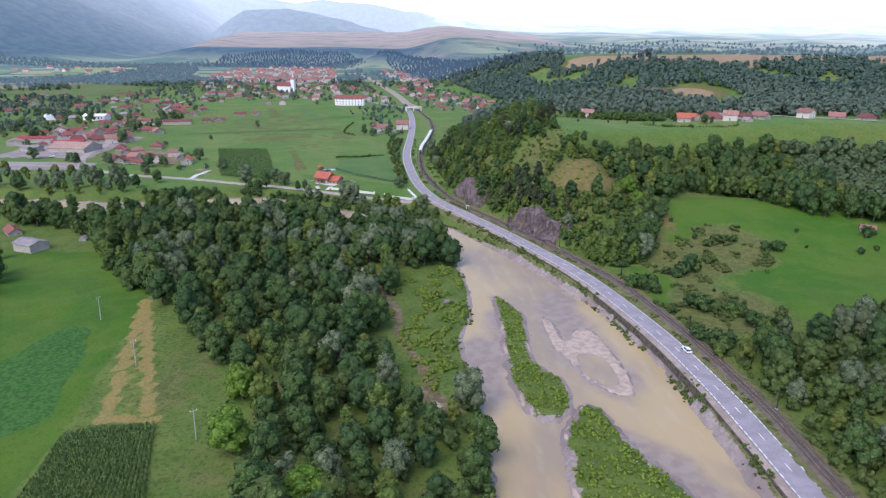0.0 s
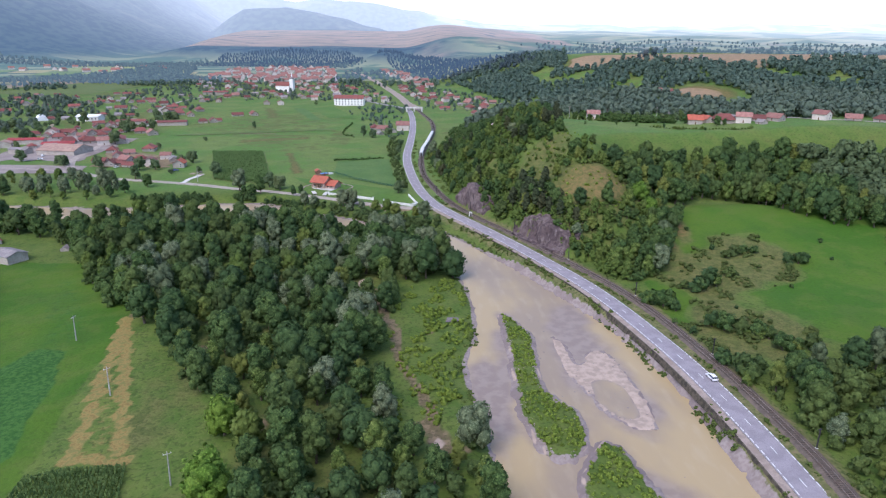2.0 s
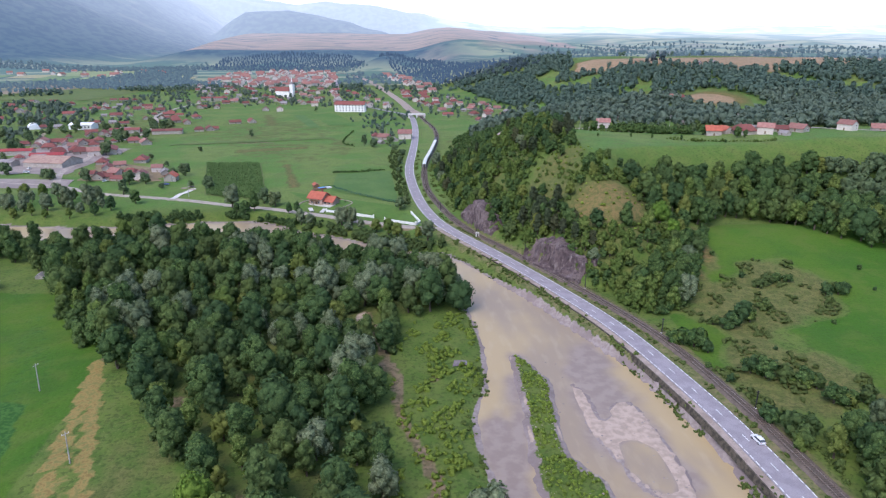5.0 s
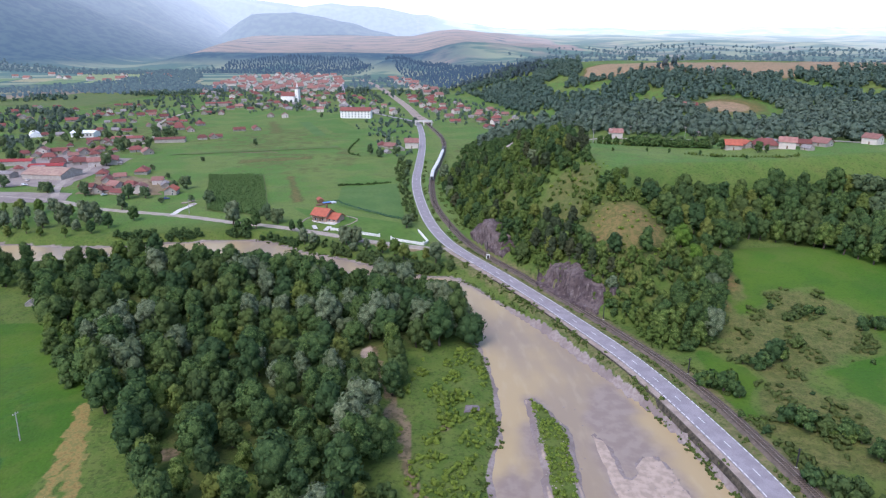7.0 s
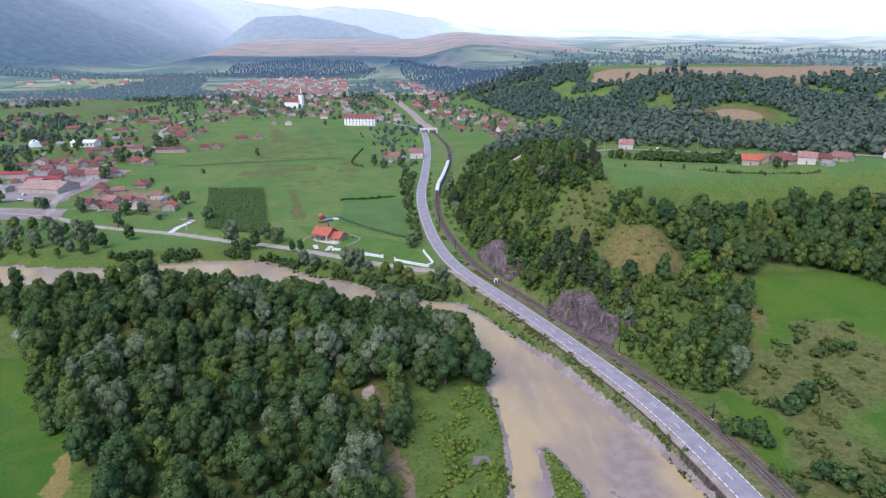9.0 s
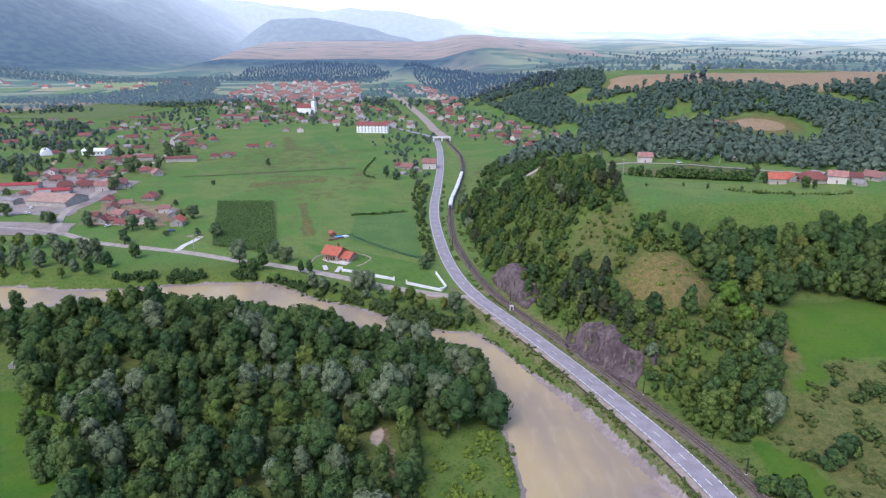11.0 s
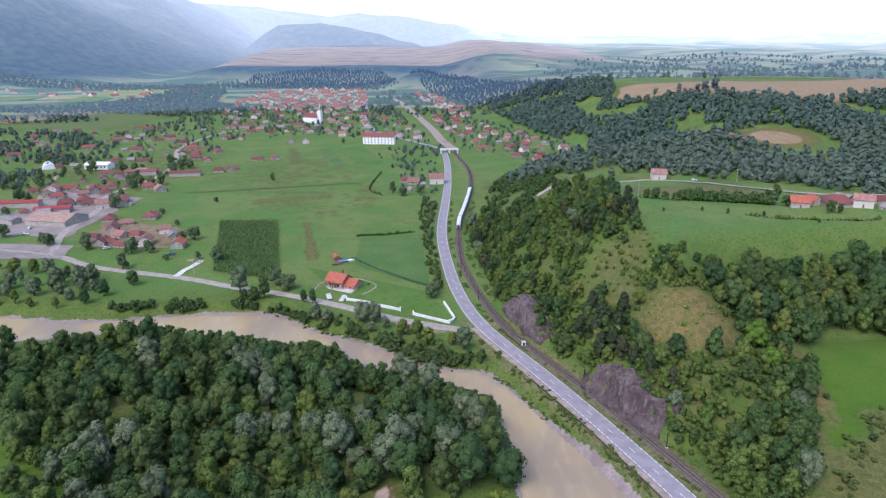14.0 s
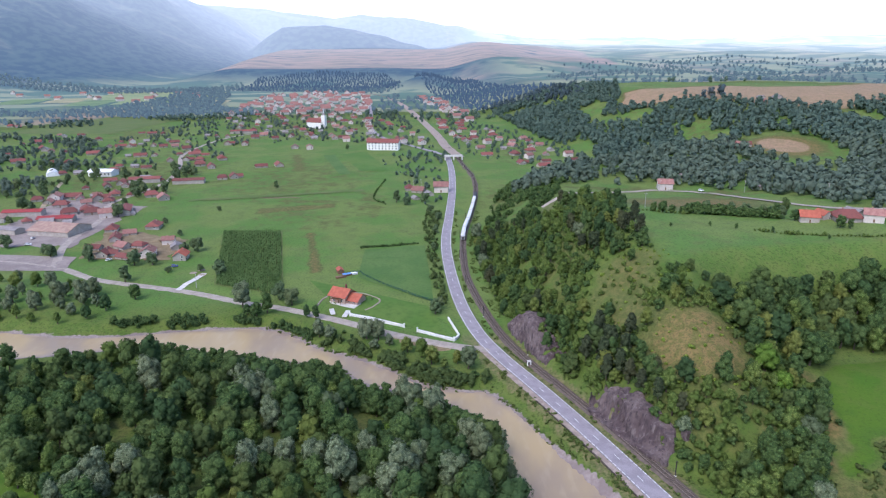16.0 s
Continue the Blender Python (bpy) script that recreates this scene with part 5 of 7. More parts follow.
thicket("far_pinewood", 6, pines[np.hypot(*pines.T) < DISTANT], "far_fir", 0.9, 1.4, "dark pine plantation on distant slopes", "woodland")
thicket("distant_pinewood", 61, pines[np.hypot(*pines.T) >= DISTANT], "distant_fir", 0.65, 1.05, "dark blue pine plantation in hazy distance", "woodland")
west = np.vstack([scatter(r, [(-1100, 1330), (-875, 1400), (-770, 1400), (-640, 1400), (-500, 1340), (-371, 1390), (-371, 1480), (-480, 1560), (-560, 1900), (-620, 2100), (-750, 2090), (-690, 1750), (-708, 1600), (-770, 1480), (-1100, 1480)], 11, lambda x, y: wave(x, y, 150, 18) > -0.6),
                  scatter(r, [(-1150, 1160), (-760, 1250), (-640, 1240), (-560, 1300), (-640, 1340), (-1150, 1300)], 12, lambda x, y: wave(x, y, 120, 18) > -0.35),
                  scatter(r, [(-620, 620), (-430, 640), (-470, 800), (-560, 1000), (-800, 1050), (-900, 800)], 12, lambda x, y: wave(x, y, 120, 19) > 0.0),
                  scatter(r, [(330, 1350), (900, 1350), (1700, 1500), (2400, 2600), (1000, 2900), (300, 2300)], 21, lambda x, y: (wave(x, y, 420, 20) > 0.42) | (abs(wave(x, y, 260, 23)) < 0.07)),
                  scatter(r, [(-150, 1330), (150, 1250), (60, 1500), (0, 1800), (-140, 1900)], 15, lambda x, y: wave(x, y, 120, 22) > 0.2),
                  scatter(r, [(-1500, 2080), (-900, 2020), (-620, 2110), (-480, 2110), (-300, 2060), (-160, 1950), (-100, 2000), (-300, 2130), (-560, 2180), (-640, 2280), (-900, 2160), (-1500, 2200)], 12)])
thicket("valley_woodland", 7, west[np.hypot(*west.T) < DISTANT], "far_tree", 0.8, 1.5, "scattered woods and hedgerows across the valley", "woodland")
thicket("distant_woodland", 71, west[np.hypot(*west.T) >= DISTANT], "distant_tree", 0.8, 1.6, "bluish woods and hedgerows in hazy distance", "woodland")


# ---- road, railway and river details ----
def frame_at(line, s, z, offset=0.0, step=2.0):
    """The pose on a line at s metres from its start."""
    i = min(int(s / step), len(line) - 2)
    p = line[i] + (line[i + 1] - line[i]) * (s / step - i)
    d = (line[i + 1] - line[i]) / np.hypot(*(line[i + 1] - line[i]))
    q = p + np.array([-d[1], d[0]]) * offset
    return pose(q[0], q[1], float(z[i] + (z[i + 1] - z[i]) * (s / step - i)), 0, 0, math.degrees(math.atan2(d[1], d[0])))


dash = bpy.data.meshes.new("centre_dash")
bm = boxed((-1.5, -0.09, -0.03), (1.5, 0.09, 0.02))
bm.to_mesh(dash), bm.free()
dash.materials.append(M["paint"])
for k in range(int((len(ROAD) - 4) * 2 / 12)):
    ob = part("centre_dash", dash, None, road)
    ob.matrix_basis = frame_at(ROAD, 4 + 12 * k, ROAD_Z + 0.06)
for side in (3.15, -3.15):
    vs, fs = [], []
    for k in range(int((len(ROAD) - 4) * 2 / 2.4)):
        m = frame_at(ROAD, 2.4 * k + 1, ROAD_Z + 0.035, side)
        for c in ((-0.85, -0.14, 0), (0.85, -0.14, 0), (0.85, 0.14, 0), (-0.85, 0.14, 0)):
            vs.append(tuple(m @ Vector(c)))
        fs.append(np.arange(4) + 4 * k)
    part("edge_marking", mesh_of("edge_marking", vs, fs, M["paint"]), None, road, kind="stuff")
bm = bmesh.new()
box(bm, (-0.13, -1.3, 0.12), (0.13, 1.3, 0.34))
sleeper = bpy.data.meshes.new("sleeper")
bm.to_mesh(sleeper), bm.free()
sleeper.materials.append(M["sleeper"])
first, count = 110.0, 160
for k in range(count):
    ob = part("sleeper", sleeper, None, railway)
    ob.matrix_basis = frame_at(RAIL, first + 0.75 * k, RAIL_Z)
vs, fs, n = [], [], 0
cube_v = np.array([(a, b, c) for a in (-0.13, 0.13) for b in (-1.3, 1.3) for c in (0.12, 0.34)])
cube_f = np.array([(0, 1, 3, 2), (4, 6, 7, 5), (0, 4, 5, 1), (2, 3, 7, 6), (1, 5, 7, 3)])
for k in range(count, 1150):
    m = np.array(frame_at(RAIL, first + 0.75 * k, RAIL_Z))
    vs.append(cube_v @ m[:3, :3].T + m[:3, 3]), fs.append(cube_f + n)
    n += 8
part("sleepers", mesh_of("sleepers", np.vstack(vs), np.vstack(fs), M["sleeper"]), None, railway, kind="stuff")
for side in (0.75, -0.75):
    ob = ribbon("rail", RAIL, [side + 0.06, side + 0.06, side - 0.06, side - 0.06], [0.3, 0.5, 0.5, 0.3], M["rail"], "", "", railway, RAIL_Z)
shoulder = ribbon("shoulder", ROAD[20:206], [6.0, 5.8, 3.7], [-0.4, -0.16, -0.05], M["gravel"], "pale gravel shoulder between road and river wall", "road shoulder", None, ROAD_Z[20:206])
WALL_LINE = ROAD[30:180] + sides(ROAD)[1][30:180] * 5.95
river_wall = ribbon("river_wall", WALL_LINE, [0.6, 0.2, -0.15, -0.2], [-2.0, 0.0, 0.0, -0.6], M["wall_stone"], "dark weathered stone river wall along the road", "retaining wall", None, ROAD_Z[30:180])
strip = ribbon("verge", ROAD[20:300], [-3.7, -5.0, -6.4], [-0.1, -0.12, -0.2], M["field_olive"], "rough grass verge between road and railway", "verge", None, ROAD_Z[20:300])


def rail_post():
    """A dark line-side post with a stay and a cross-piece."""
    post = new("line_post")
    part("pole", boxed((-0.14, -0.14, -0.5), (0.14, 0.14, 5.6), 0.03), M["dark_metal"], post)
    part("cross_arm", boxed((-0.08, -0.6, 5.1), (0.08, 0.6, 5.25)), M["dark_metal"], post)
    part("footing", boxed((-0.35, -0.35, -0.5), (0.35, 0.35, 0.15), 0.05), M["concrete"], post)
    return tagged(post, "dark line-side post beside the railway track", "post", "posts along the railway")


posts = rail_post()
posts.matrix_basis = frame_at(RAIL, 112, RAIL_Z - 0.2, -2.6)
for s in (160, 209, 258, 304, 350, 396, 442, 488, 534, 580, 630):
    copy_thing(posts, frame_at(RAIL, s, RAIL_Z - 0.2, -2.6 if s < 400 else 2.6))
cabinet = new("signal_cabinet")
cabinet.matrix_basis = pose(36.5, 396.5, at(36.5, 396.5) - 0.2)
part("body", boxed((-0.8, -0.6, 0), (0.8, 0.6, 2.2), 0.05), M["lime"], cabinet)
part("roof", boxed((-0.9, -0.7, 2.2), (0.9, 0.7, 2.35), 0.03), M["concrete"], cabinet)
part("door", boxed((-0.45, -0.65, 0.2), (0.45, -0.6, 2.0)), M["dark_metal"], cabinet)
tagged(cabinet, "small white line-side signal cabinet by the track", "cabinet")


# rock faces, cut where the line passes the spur
def rock_face(name, ends, reach, seed, label):
    line = curve(ends, 0.7)
    n = sides(line)[1]
    ds = np.linspace(-2.5, reach, 26)
    g = np.stack([line + n * d for d in ds], 1).reshape(-1, 2)
    k, m = len(ds), len(line)
    u, w = np.repeat(np.linspace(0, 1, m), k), np.tile(np.linspace(0, 1, k), m)
    rag = 0.07 * wave(g[:, 0], g[:, 1], 9, seed)
    fade = smooth(u + rag, 0.02, 0.12) * smooth(1 - u + rag, 0.02, 0.14) * smooth(w, 0.0, 0.1) * smooth(1 - w + rag * 1.5, 0.0, 0.3)
    z = height(g[:, 0], g[:, 1])
    chunk = np.array([noise.noise(Vector((a * 0.16, b * 0.16, c * 0.16))) * 1.8 + 0.9 * noise.noise(Vector((a * 0.5 + 9, b * 0.5, c * 0.35))) for (a, b), c in zip(g, z)])
    lift = -0.9 + smooth(fade, 0.1, 0.5) * (2.1 + 0.6 * chunk)
    push = np.repeat(n, k, 0) * (-fade * (0.9 + 0.95 * chunk))[:, None]
    i = (np.arange(m - 1)[:, None] * k + np.arange(k - 1)).ravel()
    me = mesh_of(name, np.column_stack([g + push, z + lift]), np.column_stack([i + 1, i, i + k, i + k + 1])[:, ::-1], M["rock"], False)
    return tagged(new(name, me), label, "rock face", kind="structure")


rock_face("rock_face", [(54, 364), (61, 347), (69, 332), (75, 325)], 11.5, 4, "craggy purplish-grey quarried rock face above the railway")
rock_face("rock_face", [(33, 437), (37, 420), (42, 404), (46, 394)], 10, 5, "smaller purplish-grey rock face among trees")

# stones and driftwood in the river
r = np.random.RandomState(60)
stone_v, stone_f = ICO1
vs, fs, n = [], [], 0
edge = np.vstack([curve(ISLAND, 1.0), curve(ISLAND, 1.1), ISLAND_S, BAR])
spots = np.vstack([edge + r.randn(*edge.shape) * 0.7, scatter(r, BAR, 2.6), r.rand(60, 2) * (40, 120) + (25, 160)])
zs = height(spots[:, 0], spots[:, 1])
for (x, y), h in zip(spots, zs):
    s = 0.08 + 0.26 * r.rand() ** 2.5
    vs.append(stone_v * s * (1 + 0.2 * r.randn(len(stone_v), 1)) * (1.2, 1, 0.7) + (x, y, max(h, -0.1) + 0.05)), fs.append(stone_f + n)
    n += len(stone_v)
tagged(new("river_stones", mesh_of("river_stones", np.vstack(vs), np.vstack(fs), M["pebble"])), "pale stones scattered along bars and islands", "stones", kind="stuff")


# ---- fields ----
def field(name, corners, material, label, category="field", lift=0.12, cells=14, kind="structure", wobble=0.0):
    """A four-cornered piece of land draped over the ground."""
    a, b, c, d = (np.array(p, float) for p in corners)
    u, w = np.meshgrid(np.linspace(0, 1, cells + 1), np.linspace(0, 1, cells + 1))
    u, w = u.ravel()[:, None], w.ravel()[:, None]
    p = (1 - w) * ((1 - u) * a + u * b) + w * ((1 - u) * d + u * c)
    if wobble:
        p = p + wobble * np.column_stack([wave(p[:, 0], p[:, 1], 18, 5), wave(p[:, 0], p[:, 1], 15, 6)])
    i = (np.arange(cells)[:, None] * (cells + 1) + np.arange(cells)).ravel()
    me = mesh_of(name, np.column_stack([p, height(p[:, 0], p[:, 1]) + lift]), np.column_stack([i, i + 1, i + cells + 2, i + cells + 1]), M[material], True)
    return tagged(new(name, me), label, category, kind=kind)


field("field", [(-52, 560), (-12, 570), (-5, 468), (-50, 505)], "field_crop", "deep green fenced meadow", lift=0.3, cells=14)
field("field", [(-78, 502), (-8, 462), (2, 428), (-52, 456)], "field_bright", "green house plot behind a white wall", lift=0.16, cells=14)
field("field", [(-90, 850), (-57, 848), (-98, 985), (-128, 964)], "field_bright", "fresh green strip of mown meadow", lift=0.32, cells=14, wobble=1.5)
field("yard", [(-235, 545), (-175, 540), (-180, 585), (-250, 620)], "soil", "trodden farmyard earth between houses", "yard", 0.25, 12, "structure", 3)
field("yard", [(-330, 575), (-255, 570), (-255, 690), (-345, 720)], "yard", "pale trodden yards between village houses", "yard", 0.25, 12, "structure", 4)
field("yard", [(-345, 520), (-232, 522), (-238, 548), (-345, 560)], "yard", "pale gravel yard at the village edge", "yard", 0.3)
field("field", [(-700, 1180), (-520, 1170), (-480, 1400), (-640, 1420)], "field_olive", "olive meadow behind the village", lift=0.5)
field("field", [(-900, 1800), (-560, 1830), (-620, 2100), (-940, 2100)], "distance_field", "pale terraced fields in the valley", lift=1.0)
field("field", [(-225, 716), (-75, 754), (-75, 746), (-225, 706)], "field_olive", "darker grassy bank across the meadow", lift=0.4, cells=16, wobble=1.5)
field("field", [(-149, 958), (-135, 960), (-97, 832), (-110, 832)], "field_crop", "dark green strip of crops", lift=0.35)
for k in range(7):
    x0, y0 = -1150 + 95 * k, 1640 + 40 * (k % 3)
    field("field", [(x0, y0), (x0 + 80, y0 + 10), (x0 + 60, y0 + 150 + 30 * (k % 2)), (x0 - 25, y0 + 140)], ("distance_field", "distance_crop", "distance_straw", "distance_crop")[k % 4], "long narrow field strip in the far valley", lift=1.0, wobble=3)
bank_soil = ribbon("river_bank", LANE[6:36], [3.2, 5.0, 8.0], [0.05, -0.3, -1.6], M["soil"], "bare brown earth bank below the lane", "bank")
plateau_lane = ribbon("side_road", curve([(68, 575), (78, 580), (100, 604), (133, 622), (163, 630), (190, 610), (204, 572), (215, 536), (228, 515), (270, 500), (400, 490)], 4), [2.2, 0, -2.2], [0.5, 0.55, 0.5], M["lane"], "pale unpaved lane across the plateau", "road")
street = ribbon("side_road", curve([(-243, 532), (-262, 580), (-270, 640), (-290, 700), (-280, 790), (-300, 880), (-330, 980), (-320, 1120), (-260, 1200), (-200, 1260)], 5), [2.6, 0, -2.6], [0.35, 0.4, 0.35], M["lane"], "pale village street between houses", "road")
path = ribbon("side_road", curve([(-331, 660), (-352, 710), (-377, 771), (-388, 800)], 3), [2.0, 0, -2.0], [0.35, 0.4, 0.35], M["sand"], "narrow sandy track between village gardens", "road")
drive = ribbon("side_road", curve([(-150, 489), (-146, 502), (-143, 516)], 2), [1.8, 0, -1.8], [0.3, 0.34, 0.3], M["concrete"], "pale concrete drive to a new house", "road")
town_street = ribbon("side_road", curve([(8, 926), (0, 960), (-40, 1030), (-90, 1120), (-120, 1250), (-140, 1450), (-170, 1700)], 6), [3.5, 0, -3.5], [0.5, 0.55, 0.5], M["asphalt"], "grey town street", "road")
station = ribbon("station_yard", curve([(22, 930), (8, 1010), (-14, 1188), (-78, 1587), (-131, 1825)], 10), [7, 0, -6], [0.6, 0.65, 0.6], M["gravel"], "pale dusty railway station yard", "station yard")


def corn_rows(name, corners, spacing, tall, seed, label):
    """Standing corn in rows."""
    r = np.random.RandomState(seed)
    a, b, c, d = (np.array(p, float) for p in corners)
    rows = int(np.hypot(*(b - a)) / spacing)
    per = int(np.hypot(*(d - a)) / (spacing * 0.8))
    u = np.repeat((np.arange(rows) + 0.5) / rows, per)[:, None]
    w = np.tile((np.arange(per) + 0.5) / per, rows)[:, None]
    p = (1 - w) * ((1 - u) * a + u * b) + w * ((1 - u) * d + u * c) + r.randn(rows * per, 2) * spacing * 0.16
    z = height(p[:, 0], p[:, 1])
    vs, k = [], len(p)
    for turn in range(3):
        g = r.rand(k) * 6.28
        o = np.column_stack([np.cos(g), np.sin(g), np.zeros(k)])
        base = np.column_stack([p, z])
        h = tall * (0.7 + 0.5 * r.rand(k, 1))
        vs.append(np.stack([base - o * spacing * 0.12, base + o * spacing * 0.42 + h * (0, 0, 0.75), base + h * (0, 0, 1.0), base - o * spacing * 0.42 + h * (0, 0, 0.8)], 1))
    v = np.concatenate(vs).reshape(-1, 3)
    me = mesh_of(name, v, np.arange(len(v)).reshape(-1, 4), M["corn"])
    return tagged(new(name, me), label, "corn", kind="stuff")


field("field", [(-162, 607), (-118, 607), (-87, 477), (-131, 495)], "field_olive", "soil of a tall corn field", lift=0.15)
corn_rows("corn_field", [(-161, 606), (-119, 606), (-88, 478), (-130, 495)], 1.5, 2.3, 70, "rows of tall dark green corn in the valley")
field("puddle", [(14, 261.5), (19, 262.5), (18.5, 266), (14.5, 265.5)], "puddle", "small muddy puddle in the meadow", "puddle", 0.3, 8, "structure", 0.6)
corn_rows("corn_field", [(-87, 181), (-66, 185), (-56, 150), (-84, 140)], 0.75, 1.3, 71, "dense green corn beside the wood")


# ---- buildings ----
def gable_walls(w, l, h, rise):
    """Walls of a house with two gables; w across the ridge, l along it."""
    bm = bmesh.new()
    x, y = w / 2, l / 2
    ring = [(-x, -0.6), (x, -0.6), (x, h), (0, h + rise), (-x, h)]
    ends = [[bm.verts.new((a, s * y, b)) for a, b in ring] for s in (-1, 1)]
    bm.faces.new(ends[0]), bm.faces.new(ends[1][::-1])
    for i in range(5):
        j = (i + 1) % 5
        bm.faces.new((ends[0][j], ends[0][i], ends[1][i], ends[1][j]))
    bmesh.ops.recalc_face_normals(bm, faces=bm.faces)
    return bm


def slab_roof(w, l, h, rise, over=0.75, thick=0.22, hip=0.0):
    """A pitched roof with thickness and eaves; hip shortens the ridge."""
    bm = bmesh.new()
    slope = rise / (w / 2)
    x, y, low = w / 2 + over, l / 2 + over, h - over * slope
    lower, upper = [], []
    for lift, store in ((0.04, lower), (0.04 + thick, upper)):
        for a, b, c in ((-x, -y, low), (x, -y, low), (x, y, low), (-x, y, low), (0, -y + hip, h + rise), (0, y - hip, h + rise)):
            store.append(bm.verts.new((a, b, c + lift)))
    for v, flip in ((upper, False), (lower, True)):
        for f in ((0, 4, 5, 3), (1, 2, 5, 4), (0, 1, 4), (2, 3, 5)):
            if len(f) == 3 and hip == 0:
                continue
            bm.faces.new([v[i] for i in (f[::-1] if flip else f)])
    loop = (0, 1, 2, 3) if hip else (0, 4, 1, 2, 5, 3)
    for i in range(len(loop)):
        a, b = loop[i], loop[(i + 1) % len(loop)]
        bm.faces.new((lower[a], lower[b], upper[b], upper[a]))
    bmesh.ops.recalc_face_normals(bm, faces=bm.faces)
    return bm


def window(parent, x, y, z, face, w=1.1, h=1.3):
    """A framed window set proud of a wall; face: the axis it looks along."""
    def lie(a, b, d0, d1):
        lo, hi = [-a, d0, -b], [a, d1, b]
        if face[0] == "x":
            lo, hi = [d0, -a, -b], [d1, a, b]
        s = -1 if face[1] == "-" else 1
        i = 0 if face[0] == "x" else 1
        lo[i], hi[i] = sorted((lo[i] * s, hi[i] * s))
        return boxed([p + q for p, q in zip(lo, (x, y, z))], [p + q for p, q in zip(hi, (x, y, z))])
    frame_ob = part("window", lie(w / 2 + 0.1, h / 2 + 0.1, -0.02, 0.05), M["lime"], parent)
    part("pane", lie(w / 2, h / 2, 0.04, 0.07), M["glass"], frame_ob)


def house(w, l, h, rise, roof, hip=0.0, wall="plaster", storeys=1, wing=False, name="house", label="", simple=False):
    hs = new(name)
    part("wall", gable_walls(w, l, h, rise if not hip else 0.05), M[wall], hs)
    part("roof", slab_roof(w, l, h, rise, hip=hip), M[roof], hs)
    if storeys:
        part("chimney", boxed((w * 0.14, l * 0.1, h + rise * 0.35), (w * 0.14 + 0.6, l * 0.1 + 0.6, h + rise + 0.7), 0.04), M["roof_brown"], hs)
    part("door", boxed((-w / 2 - 0.05, -0.5, 0), (-w / 2 + 0.02, 0.5, 2.1)), M["wood"], hs)
    for k in range(storeys):
        z = h * (k + 0.55) / storeys
        for yy in ([-l * 0.3, l * 0.3] if simple else [-l * 0.34, -l * 0.12, l * 0.16, l * 0.36]):
            window(hs, w / 2, yy, z, "x+")
        for xx in ([w * 0.2] if simple else [-w * 0.22, w * 0.22]):
            window(hs, xx, -l / 2, z, "y-")
    if wing:
        ob = part("wing", gable_walls(w * 0.7, l * 0.6, h * 0.85, rise * 0.7), M[wall], hs)
        ob.matrix_basis = pose(w * 0.75, l * 0.12, 0, 0, 0, 90)
        ob = part("wing_roof", slab_roof(w * 0.7, l * 0.6, h * 0.85, rise * 0.7), M[roof], hs)
        ob.matrix_basis = pose(w * 0.75, l * 0.12, 0, 0, 0, 90)
    return tagged(hs, label, "house", "village houses")


PLANS = [house(9.5, 12, 2.7, 3.0, "tile_pink", label="low plastered village house with a faded pinkish tiled roof", simple=True),
         house(10, 12, 2.8, 3.0, "tile_red", hip=3.0, label="plastered village house with a hipped red tiled roof", simple=True),
         house(8, 16, 2.5, 2.7, "tile_red", label="long low farmhouse with a weathered red roof", simple=True),
         house(10, 11, 5.0, 2.8, "tile_pink", wall="pale_plaster", storeys=2, label="two-storey house with a faded pinkish gable roof", simple=True),
         house(8.5, 11.5, 2.7, 2.9, "tile_red", wing=True, label="plastered house with a wing and red tiled roofs", simple=True),
         house(8, 10, 2.5, 2.4, "roof_grey", label="small outbuilding with a grey roof", simple=True, storeys=0),
         house(9.5, 11, 4.0, 3.2, "tile_orange", storeys=2, label="new house with a bright orange tiled roof", simple=True)]
BUILT, used = [], set()


def build(plan, x, y, turn, scale=1.0):
    m = pose(x, y, at(x, y) + 0.1, 0, 0, turn) @ Matrix.Diagonal((scale, scale, scale, 1))
    BUILT.append((x, y))
    if plan in used:
        return copy_thing(PLANS[plan], m)
    used.add(plan)
    PLANS[plan].matrix_basis = m
    return PLANS[plan]


r = np.random.RandomState(80)
NEAR_LANE = [(-221, 551, 0, 4), (-217, 568, 60, 0), (-232, 588, 20, 2), (-246, 612, 15, 1), (-207, 570, 80, 1), (-192, 550, 10, 3), (-190, 578, 100, 3), (-168, 543, 5, 6), (-205, 545, 70, 2), (-180, 566, 20, 5),
             (-236, 566, 80, 2), (-228, 602, 110, 0)]
for x, y, turn, plan in NEAR_LANE:
    build(plan, x, y, turn, 0.84)
WEST = [(-345, 713), (-307, 634), (-288, 617), (-328, 691), (-336, 724), (-287, 664), (-271, 654), (-303, 735), (-330, 774), (-322, 788), (-306, 808), (-351, 882), (-377, 955), (-439, 1034),
        (-441, 1073), (-380, 1032), (-453, 1167), (-308, 924), (-314, 967), (-380, 1070), (-394, 842), (-574, 1138), (-527, 1007), (-577, 1077), (-459, 908), (-562, 1505), (-545, 1495), (-738, 1268), (-339, 1129)]
for x, y in WEST:
    build(r.choice([0, 1, 2, 2, 3, 4, 5]), x, y, r.choice([20, 110]) + r.randn() * 8, 0.9 + 0.28 * r.rand())
    for k in range(2):
        build(r.choice([0, 2, 5, 1]), x + (-1, 1)[k] * (14 + 5 * r.rand()), y + r.randn() * 9, r.choice([20, 110]) + r.randn() * 8, 0.65 + 0.3 * r.rand())
